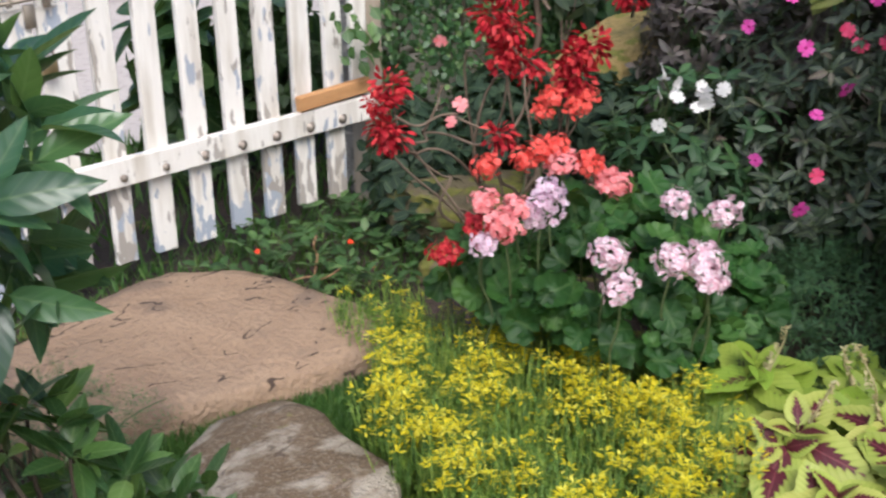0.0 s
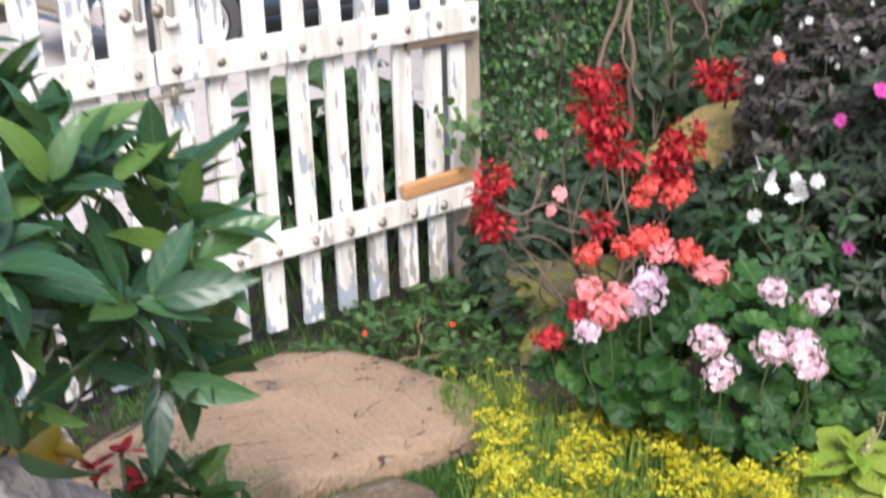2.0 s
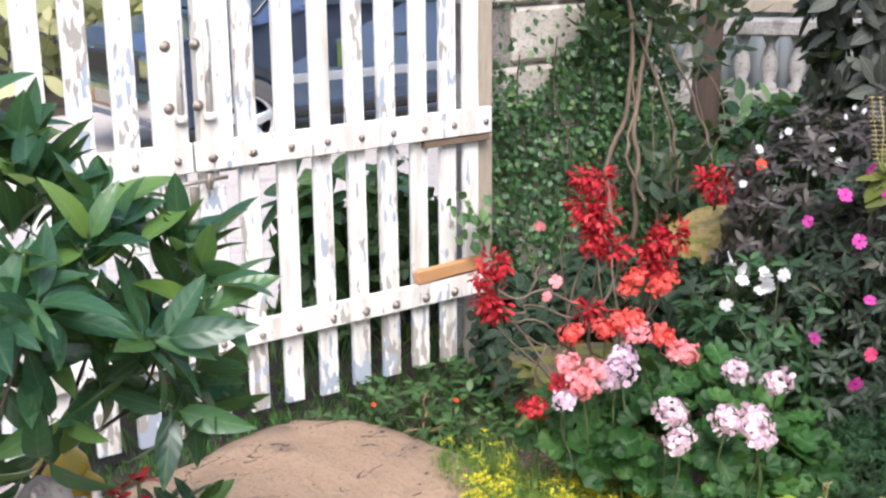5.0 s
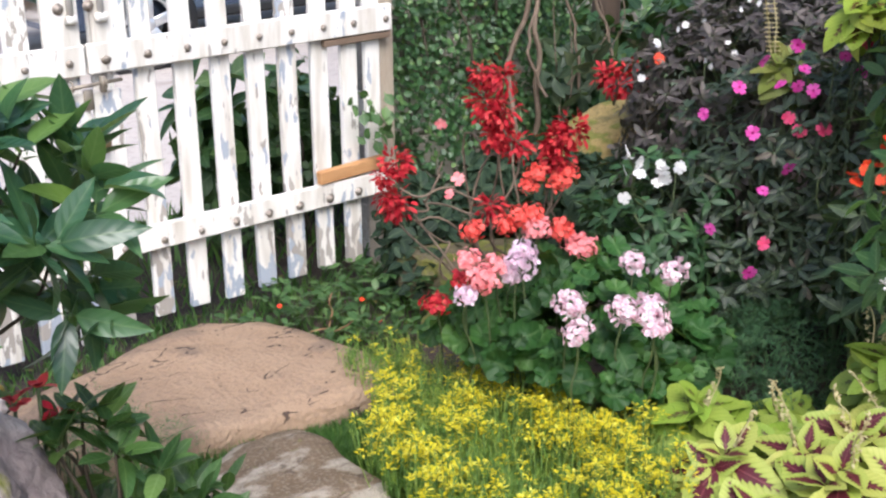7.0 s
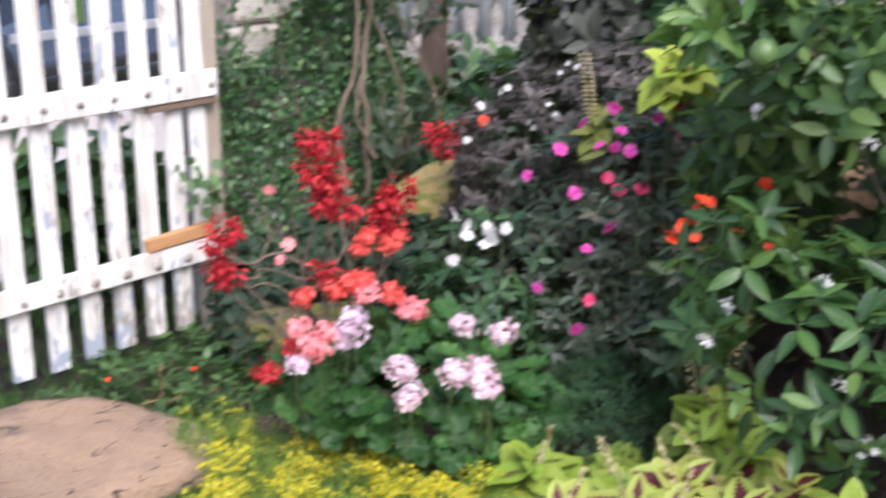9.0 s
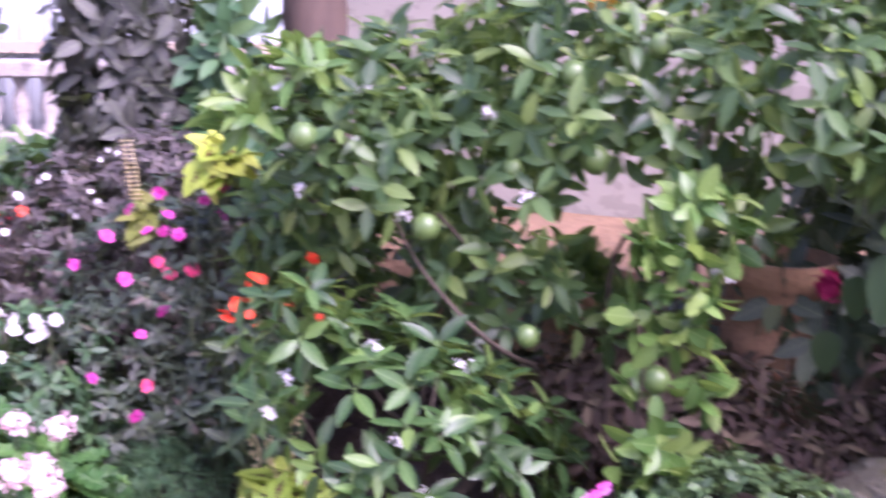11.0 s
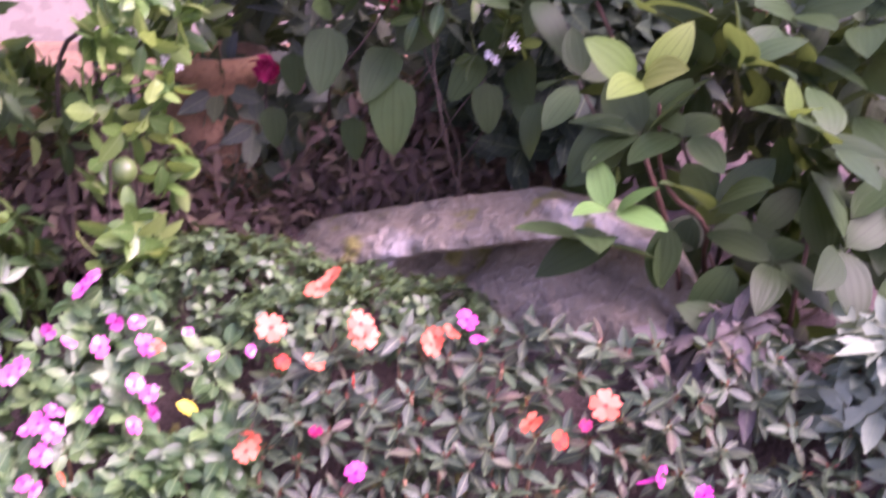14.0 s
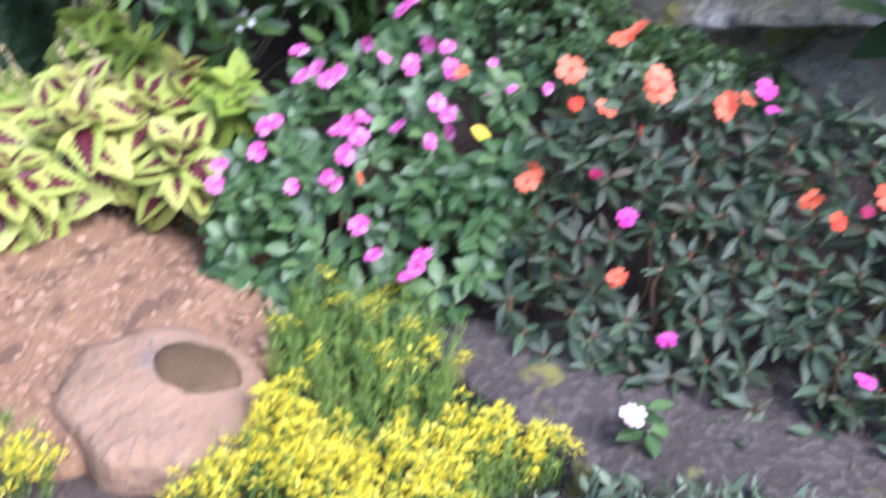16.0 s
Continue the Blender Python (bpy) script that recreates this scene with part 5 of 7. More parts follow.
def build_red_sage():
    rng = np.random.default_rng(63)
    root = thing("red_flower_shrub", (-0.10, -0.66, 0.0), "thin twiggy shrub with ragged crimson flower clusters", "flower shrub")
    spots = [(-0.148, -0.633, 0.798), (-0.108, -0.67, 0.79), (-0.15, -0.66, 0.72), (-0.118, -0.693, 0.693), (-0.139, -0.693, 0.633), (-0.10, -0.724, 0.605), (-0.026, -0.811, 0.619), (0.006, -0.833, 0.649), (-0.01, -0.80, 0.57),
             (-0.36, -0.524, 0.56), (-0.41, -0.53, 0.53), (-0.40, -0.533, 0.471), (-0.38, -0.54, 0.45), (-0.187, -0.722, 0.445), (-0.12, -0.67, 0.66)]
    blooms(root, spots, [spiky_head(rng) for _ in range(3)], P_RED, rng, (0, 0, 1), "bloom", (0.6, 0.95), 0.4, "ragged crimson flower cluster")
    blooms(root, [(-0.103, -0.781, 0.498), (-0.04, -0.838, 0.514), (-0.085, -0.79, 0.535), (0.0, -0.83, 0.53)], [cluster_head(0.03, 30, 0.0095, rng)], P_CORAL, rng, (-0.4, -0.4, 0.8), "bloom", (0.8, 1.1), 0.3, "coral flower cluster")
    blooms(root, [(0.79, -0.264, 0.60), (0.86, -0.31, 0.60), (0.83, -0.29, 0.57)], [spiky_head(rng)], P_RED, rng, (0, 0, 1), "bloom", (0.9, 1.2), 0.4)
    blooms(root, [(-0.22, -0.55, 0.655), (-0.25, -0.62, 0.47), (-0.2, -0.60, 0.50)], [flower5(0.02, rng)], P_SALMON, rng, name="small_flower")
    stems(root, np.array([-0.05, -0.62, 0.0]), [np.array(s) for s in spots], rng, ROOT, 0.006, "stem", 0.12, 20)
    for a, c in (((-0.12, -0.68, 0.42), (-0.38, -0.56, 0.50)), ((-0.16, -0.70, 0.40), (-0.36, -0.55, 0.43)), ((-0.30, -0.57, 0.44), (-0.26, -0.60, 0.56))):
        b = Buf()
        b.add(*tube(wander(a, c, rng, 7, 0.12), 0.0035, 5))
        part("stem", b, ROOT, root)


build_red_sage()


# ---- the tall balsam bush ----
def build_tall_balsam():
    root, places, rng = bush("balsam_bush", "tall balsam bush with dark bronze leaves and magenta flowers", "balsam bush", (0.42, -1.15, 0.0),
        [((0.42, -1.12, 0.40), (0.32, 0.30, 0.38)), ((0.46, -1.30, 0.62), (0.28, 0.26, 0.30)), ((0.30, -1.25, 0.30), (0.24, 0.22, 0.26)), ((0.44, -1.52, 0.66), (0.20, 0.20, 0.30)), ((0.36, -1.52, 0.38), (0.20, 0.18, 0.24))],
        "balsam", TALLB, 680, (6, 8), 290, 65, STEM, -0.6, 0.3, 0.4, (0.5, 0.82), (55, 100), 0.007, 20)
    f1 = [flower5(0.020, rng) for _ in range(4)]
    blooms(root, [(0.16, -1.36, 0.56), (0.06, -1.28, 0.46), (0.10, -1.38, 0.36), (0.17, -1.31, 0.70), (0.17, -1.26, 0.81), (0.26, -1.36, 0.92), (0.31, -1.42, 0.94), (0.34, -1.47, 0.94), (0.27, -1.38, 0.86), (0.23, -1.34, 0.82), (0.25, -1.38, 0.82), (0.27, -1.41, 0.81), (0.11, -1.20, 0.74), (0.32, -1.46, 0.90), (0.34, -1.50, 0.86), (0.29, -1.44, 0.97), (0.21, -1.30, 0.88), (0.20, -1.40, 0.62)], f1, P_MAG, rng, (-0.6, -0.55, 0.45), "flower", (0.75, 1.2), 0.6, "flat magenta five-petalled flower")
    blooms(root, [(0.23, -1.37, 0.74), (0.24, -1.40, 0.71), (0.27, -1.45, 0.72), (0.14, -1.39, 0.43), (0.36, -1.49, 0.93)], f1, P_ROSERED, rng, (-0.6, -0.55, 0.45), label="rose red flower")
    rear, places, rng = bush("balsam_bush", "balsam bush with purple black leaves and white flowers", "balsam bush", (0.58, -0.90, 0.0),
        [((0.62, -0.88, 0.62), (0.34, 0.30, 0.32)), ((0.48, -0.86, 0.45), (0.22, 0.22, 0.30)), ((0.80, -1.05, 0.72), (0.3, 0.3, 0.3))],
        "balsam", PURPLE, 720, (6, 8), 220, 66, STEM, -0.5, 0.3, 0.4, (0.5, 0.78), (55, 100), 0.007, 16)
    blooms(rear, thrice([(0.42, -0.88, 0.90), (0.45, -0.95, 0.80), (0.48, -1.0, 0.82), (0.32, -0.81, 0.73), (0.54, -1.03, 0.96), (0.36, -0.85, 0.84)], 3), f1, P_WHITE, rng, (-0.6, -0.55, 0.45), sizes=(0.4, 0.65), tilt=0.6)
    blooms(rear, [(0.36, -0.84, 0.80)], f1, P_SCARLET, rng)
    front, places, rng = bush("balsam_bush", "green balsam bush with white flowers beside the mossy boulder", "balsam bush", (0.12, -1.08, 0.0),
        [((0.13, -1.06, 0.36), (0.25, 0.22, 0.26)), ((0.20, -1.12, 0.20), (0.26, 0.24, 0.2))],
        "balsam", FRONTB, 170, (5, 7), 220, 67, STEM, -0.5, 0.3, 0.4, (0.6, 0.9), (55, 100), 0.006, 14)
    blooms(front, [(-0.12, -1.15, 0.66), (-0.11, -1.18, 0.62), (-0.07, -1.22, 0.63), (-0.07, -1.23, 0.61), (-0.14, -1.16, 0.56)] + thrice([(-0.12, -1.15, 0.65), (-0.08, -1.22, 0.62)], 4), f1, P_WHITE, rng, (-0.6, -0.55, 0.45), tilt=0.6, sizes=(0.75, 1.1), label="white five-petalled flower")
    for p in ((-0.12, -1.15, 0.66), (-0.07, -1.22, 0.63), (-0.14, -1.16, 0.56)):
        b = Buf()
        b.add(*tube(wander((0.08, -1.08, 0.45), p, rng, 5, 0.06), 0.003, 5))
        part("stem", b, STEM, front)


build_tall_balsam()


# ---- coleus ----
def coleus_plant(at, height, n, material, seed, label, size=1.0, plume=0, low=0.35):
    rng = np.random.default_rng(seed)
    z = ground_height(at[0], at[1])
    root = thing("coleus", (at[0], at[1], z), label, "coleus", "coleus plants")
    poses = []
    for k in range(max(3, n // 4)):
        lvl = 1 - 0.45 * (k / max(3, n // 4))
        a = k * 2.4 + rng.random()
        r = 0.07 * size * (0.2 + 1.3 * (1 - lvl)) * (k > 0)
        tip = np.array([at[0] + r * math.cos(a), at[1] + r * math.sin(a), z + height * (low + (1 - low) * lvl)])
        out = np.array([-0.30 + 0.35 * math.cos(a) * (k > 0), -0.28 + 0.35 * math.sin(a) * (k > 0), 0.5])
        turn = rng.uniform(0, 3)
        for tier, (spread, grow) in enumerate((((38, 55), 0.5), ((68, 85), 0.85), ((98, 118), 1.1))):
            for m, q in whorl(rng, tip - (0, 0, 0.020 * size * tier), out, 4 if tier else 3, spread, 0.6):
                poses.append((m * grow, q))
    dress(root, poses, shapes_of("coleus", rng), material, 120, (1.0 * size, 1.3 * size), rng)
    stems(root, np.array([at[0], at[1], z]), [p for _, p in poses[::4]], rng, STEM, 0.004, "stem", 0.05, 10)
    for _ in range(plume):
        top = np.array([at[0] + rng.normal(0, 0.05), at[1] + rng.normal(0, 0.05), z + height + rng.uniform(0.10, 0.2)])
        b = Buf()
        path = wander((at[0], at[1], z + height * 0.8), top, rng, 6, 0.04)
        b.add(*tube(path, 0.0018, 4))
        for s in np.linspace(0.25, 1, 14):
            q = path[0] + (path[-1] - path[0]) * s
            for _ in range(3):
                d = unit(rng.normal(0, 1, 3) + (0, 0, 0.3))
                b.put(blade(0.012, 0.008, 0.7, 0.5, 0.1, 0.1, 2), basis(d, (0, 0, 1)), q)
        part("flower_spike", b, CREAM, root, "pale small-flowered spike")
    return root


def seed_spike(root, foot, top, rng):
    """Two close strands of cream beads round a thin stalk."""
    foot, top = np.array(foot), np.array(top)
    for side in (-1, 1):
        b = Buf()
        off = np.array([0.007, -0.007, 0]) * side
        b.add(*tube(wander(foot, top + off, rng, 6, 0.02), 0.0018, 4))
        for s in np.linspace(0.2, 1, 17):
            q = foot + (top - foot) * s + off
            for a in range(5):
                d = (math.cos(a * 1.2566 + s * 9), math.sin(a * 1.2566 + s * 9), 0.25)
                b.put(blade(0.011, 0.009, 0.6, 0.55, 0.3, 0.2, 2), basis(d, (0, 0, 1)), q)
        part("flower_spike", b, CREAM, root, "cream beaded seed spike")


for i, (x, y, h, n, kind, s, pl) in enumerate([
        (-0.54, -1.79, 0.24, 12, 0, 1.0, 1), (-0.47, -2.02, 0.27, 14, 0, 1.1, 1), (-0.30, -1.95, 0.27, 12, 0, 1.0, 1), (-0.34, -2.12, 0.27, 14, 0, 1.0, 0), (-0.46, -2.24, 0.22, 12, 0, 0.95, 0), (-0.22, -2.16, 0.30, 10, 0, 0.95, 0),
        (-0.40, -1.62, 0.24, 10, 1, 0.95, 1), (-0.62, -1.93, 0.20, 12, 0, 0.95, 0), (-0.40, -1.90, 0.24, 12, 0, 0.95, 1), (-0.22, -2.04, 0.26, 10, 0, 0.9, 1), (-0.64, -1.72, 0.15, 9, 0, 0.8, 0), (-0.08, -1.90, 0.36, 9, 1, 0.85, 2), (-0.22, -1.74, 0.16, 8, 1, 0.75, 1), (-0.10, -1.66, 0.14, 6, 1, 0.7, 0), (-0.38, -1.80, 0.20, 6, 1, 0.85, 0), (-0.28, -2.30, 0.30, 10, 1, 0.9, 0), (-0.14, -2.02, 0.32, 12, 1, 0.72, 1), (-0.02, -1.82, 0.30, 12, 1, 0.66, 2)]):
    coleus_plant((x, y), h, n, COLEUS_LIME if kind else COLEUS, 300 + i, "lime green coleus with faint dark centres" if kind else "coleus with lime yellow margins and maroon centres", s, pl)
coleus_plant((0.33, -1.50), 1.02, 9, COLEUS_TALL, 330, "tall lime yellow coleus rising behind the balsam", 0.8, 0, 0.9)
SPIKED = coleus_plant((0.32, -1.29), 0.84, 4, COLEUS_DULL, 331, "yellow green coleus with long pale seed spikes", 0.6, 0, 0.9)
seed_spike(SPIKED, (0.31, -1.27, 0.80), (0.295, -1.24, 1.04), np.random.default_rng(8))


# ---- yellow stonecrop, grass and herbs ----
def stonecrop(poly, count, height, seed, label, flower=0.8, mound=0.05, rise=0.0):
    rng = np.random.default_rng(seed)
    c = np.mean(poly, axis=0)
    z0 = ground_height(*c)
    root = thing("stonecrop", (c[0], c[1], z0), label, "stonecrop", "stonecrop mats")
    green, gold = Buf(), Buf()
    needle, star = blade(0.019, 0.0030, 0.6, 0.4, 0.1, 0.2, 2), blade(0.015, 0.0046, 0.7, 0.5, 0.1, 0.2, 2)
    for x, y in scatter(poly, count, rng):
        patch = noise.noise(Vector((x * 7, y * 7, seed))) + 0.5 * noise.noise(Vector((x * 19, y * 19, seed + 4)))
        h = height * rng.uniform(0.7, 1.1) * (1 + 0.30 * patch) + mound * rng.random() + rise * step(-0.85, -0.45, x)
        base = np.array([x, y, ground_height(x, y)])
        top = base + (rng.normal(0, 0.018), rng.normal(0, 0.018), h)
        green.add(*tube([base, base * 0.5 + top * 0.5 + rng.normal(0, 0.004, 3), top], [0.0016, 0.0014, 0.001], 3))
        for s in np.linspace(0.2, 1.0, 9):
            d = unit((*rng.normal(0, 1, 2), rng.uniform(0.6, 1.8)))
            green.put(needle, basis(d, (0, 0, 1)), base + (top - base) * s)
        if rng.random() < flower * (0.06 + 1.3 * step(-0.12, 0.22, patch)):
            for k in range(int(rng.integers(9, 15))):
                a = k * 2.4 + rng.random()
                lift = rng.random()
                d = (math.cos(a), math.sin(a), rng.uniform(-0.1, 0.9))
                gold.put(star, basis(d, (0, 0, 1)), top + (0.010 * math.cos(a) * (1 - lift), 0.010 * math.sin(a) * (1 - lift), 0.016 * lift - 0.012), rng.uniform(0.7, 1.2))
    part("foliage", green, STEMY, root, kind="stuff")
    part("blossom", gold, P_YELLOW, root, "tiny yellow star flowers", "stuff")


YELLOW = [(-1.00, -1.28), (-0.92, -1.08), (-0.77, -0.96), (-0.62, -0.98), (-0.47, -1.04), (-0.40, -1.20), (-0.42, -1.32), (-0.36, -1.50), (-0.50, -1.66), (-0.60, -1.76), (-0.80, -1.86), (-1.02, -1.62)]
stonecrop(YELLOW, 3000, 0.155, 71, "dense mat of stonecrop topped with ragged yellow tufts", 0.52, 0.05, 0.04)
stonecrop([(-0.70, -0.72), (-0.62, -0.60), (-0.48, -0.74), (-0.50, -0.98), (-0.70, -0.94)], 330, 0.12, 72, "thin green stonecrop beside the sandstone slab", 0.14)
stonecrop([(-0.70, -2.56), (-0.66, -2.70), (-0.72, -2.88), (-0.98, -2.94), (-1.08, -2.78), (-1.02, -2.62), (-0.84, -2.56)], 620, 0.085, 73, "green stonecrop with few flowers beside the grey stone", 0.06, 0.02)
stonecrop([(-1.02, -2.64), (-1.06, -2.80), (-0.99, -2.95), (-1.08, -3.16), (-1.24, -3.02), (-1.44, -2.86), (-1.38, -2.54), (-1.18, -2.60)], 620, 0.075, 75, "bright yellow stonecrop creeping along the stones", 1.0, 0.02)
stonecrop([(-1.08, -2.02), (-1.20, -1.86), (-1.44, -2.00), (-1.40, -2.36), (-1.30, -2.32)], 260, 0.07, 74, "yellow stonecrop at the edge of the mulch", 0.7, 0.02)


def tuft_field(name, label, poly, count, height, width, material, seed, z_off=0.0, lean=0.35):
    rng = np.random.default_rng(seed)
    c = np.mean(poly, axis=0)
    b = Buf()
    s = blade(1.0, width / height, 0.6, 0.35, 0.1, 0.25, 3)
    for x, y in scatter(poly, count, rng):
        d = unit((*rng.normal(0, lean, 2), 1))
        b.put(s, basis(d, (*rng.normal(0, 1, 2), 0.2)), (x, y, ground_height(x, y) + z_off), height * rng.uniform(0.5, 1.2))
    o = (c[0], c[1], ground_height(*c))
    ob = new(name, b.mesh(name, material, o))
    ob.location = o
    ORIGIN[ob.name] = np.asarray(o)
    tagged(ob, label, name.replace("_", " "), "", "stuff")


tuft_field("grass", "short green grass between the stones", [(-1.42, -0.68), (-1.16, -0.73), (-0.82, -0.79), (-0.62, -0.82), (-0.72, -0.98), (-0.96, -0.86), (-1.10, -0.83), (-1.30, -0.95)], 7500, 0.042, 0.0032, GRASS, 81)
tuft_field("grass", "short green grass between stone and stonecrop", [(-0.96, -0.86), (-0.68, -0.84), (-0.72, -1.0), (-0.92, -1.08), (-1.0, -1.3), (-0.96, -1.2)], 4200, 0.045, 0.0032, GRASS, 82)
tuft_field("grass", "grass and weeds at the foot of the gate", [(-1.7, -0.02), (-1.7, -0.16), (-0.9, -0.10), (-0.76, -0.08), (-0.62, -0.18), (-0.5, -0.5), (-0.2, -0.55), (0.05, -0.2), (0.02, 0.1), (-0.9, 0.1)], 2600, 0.045, 0.005, GRASS, 83)
tuft_field("grass", "rough grass verge beyond the gate", [(-2.2, 0.08), (0.1, 0.08), (1.6, 0.6), (2.0, 1.95), (-2.4, 1.95)], 5000, 0.10, 0.010, GRASS, 84)
tuft_field("grass", "short weeds round the left stones", [(-1.9, -0.3), (-1.45, -0.3), (-1.42, -0.68), (-1.30, -0.95), (-1.28, -1.25), (-1.9, -0.9)], 1300, 0.06, 0.006, FERN, 85)


def herb(name, label, base, blobs, sites, length, seed, material):
    """A fine-leaved feathery plant."""
    rng = np.random.default_rng(seed)
    root = thing(name, base, label, "herb")
    b = Buf()
    n1 = blade(1.0, 0.11, 0.6, 0.45, 0.1, 0.2, 2)
    for at, out in shell(rng, blobs, sites, -0.2, 0.5):
        s = unit(out + (0, 0, 0.4) + rng.normal(0, 0.3, 3))
        for k in np.linspace(0, 1, 8):
            d = unit(np.cross(s, rng.normal(0, 1, 3)) + s * 0.6)
            b.put(n1, basis(d, s), at + s * length * 1.6 * (k - 0.5), length * rng.uniform(0.7, 1.2))
    part("foliage", b, material, root, kind="stuff")
    stems(root, np.asarray(base), [p for p, _ in shell(rng, blobs, 14, -0.2, 0.4)], rng, STEM, 0.003, "stem", 0.06, 14)
    return root


herb("feathery_herb", "dark green feathery herb between geranium and coleus", (0.16, -1.42, 0.0), [((0.12, -1.46, 0.14), (0.26, 0.18, 0.17)), ((0.34, -1.48, 0.16), (0.2, 0.2, 0.18)), ((0.0, -1.60, 0.08), (0.16, 0.12, 0.12))], 1500, 0.024, 91, FERN)
herb("creeping_thyme", "fine grey green thyme spilling over the slab", (-1.40, -0.70, 0.0), [((-1.34, -0.62, 0.09), (0.15, 0.12, 0.13)), ((-1.48, -0.80, 0.09), (0.20, 0.18, 0.18)), ((-1.28, -0.74, 0.07), (0.14, 0.10, 0.12)), ((-1.50, -1.02, 0.10), (0.16, 0.14, 0.16))], 900, 0.016, 92, HERB)


def weeds():
    """Small soft herbs along the gate's foot, with a few orange buds."""
    rng = np.random.default_rng(95)
    root = thing("weed_patch", (-0.42, -0.32, 0.0), "low weedy herbs with a few orange buds before the gate", "weeds")
    poses = []
    for x, y in scatter([(-0.74, -0.10), (-0.40, -0.02), (-0.02, -0.10), (-0.08, -0.42), (-0.40, -0.60), (-0.54, -0.48), (-0.60, -0.28)], 95, rng):
        h = rng.uniform(0.03, 0.12)
        poses += list(whorl(rng, np.array([x, y, h]), (0, 0, 1), 4, (50, 95), 0.6))
    dress(root, poses, shapes_of("soft", rng), GREENB, 260, (0.6, 1.1), rng)
    blooms(root, [(-0.60, -0.26, 0.12), (-0.42, -0.50, 0.10), (-0.36, -0.34, 0.10)], [flower5(0.009, rng)], P_SCARLET, rng)
    for a, c in (((-0.55, -0.34, 0.05), (-0.46, -0.44, 0.10)), ((-0.50, -0.36, 0.04), (-0.44, -0.30, 0.13))):
        b = Buf()
        b.add(*tube(wander(a, c, rng, 5, 0.1), 0.0025, 5))
        part("stem", b, CLAY, root, "dry reddish stem")


weeds()


# ---- flower bed at the ledge ----
def mound_z(x, y):
    return 0.134 + 1.047 * x - 0.263 * y


def balsam_mound(label, poly, sites, material, kind, base, seed, sizes, lumps, apart=0.0):
    rng = np.random.default_rng(seed)
    root = thing("balsam_bed", base, label, "balsam plants")
    poses, kept, buds = [], [], Buf()
    for x, y in scatter(poly, sites, rng):
        if apart and any((x - p[0]) ** 2 + (y - p[1]) ** 2 < apart * apart for p in kept):
            continue
        if apart and noise.noise(Vector((x * 9, y * 9, 4.2))) < -0.22:
            continue
        kept.append((x, y))
        g = ground_height(x, y)
        top = min(max(mound_z(x, y), g + 0.06), 0.60) - 0.035 + lumps * noise.noise(Vector((x * 8, y * 8, seed)))
        z = top - (0.11 * rng.random() ** 2.2 if not apart else 0.0)
        tip = np.array([x, y, max(z, g + 0.02)])
        poses += list(whorl(rng, tip, (-0.6, -0.05, 0.6), int(rng.integers(5, 8)), (58, 92), 0.45))
        if apart:
            poses += list(whorl(rng, tip + (0.012, 0.0, -0.022), (-0.5, -0.05, 0.7), 5, (70, 105), 0.45))
            for m, at in whorl(rng, tip, (-0.6, -0.05, 0.6), 4, (12, 40), 0.45):
                buds.put(blade(0.017, 0.006, 0.8, 0.45, 0.2, 0.1, 2), m, at)
            if rng.random() < 0.5:
                low = tip + (rng.normal(0, 0.03), rng.normal(0, 0.03), -rng.uniform(0.06, 0.12))
                low[2] = max(low[2], ground_height(low[0], low[1]) + 0.02)
                poses += list(whorl(rng, low, (-0.5, -0.05, 0.6), 6, (60, 100), 0.4))
    if buds.n:
        part("young_leaves", buds, BUD, root, "reddish young leaves at the shoot tips", "stuff")
    dress(root, poses, shapes_of(kind, rng), material, 300, sizes, rng)
    ends = [p for _, p in poses[::max(1, len(poses) // 24)]]
    for e in ends[:24]:
        b = Buf()
        g = np.array([e[0] + 0.03, e[1], ground_height(e[0] + 0.03, e[1])])
        b.add(*tube(wander(g, e, rng, 4, 0.06), 0.004, 5))
        part("stem", b, CLAY, root, "reddish fleshy stem")
    return root, rng


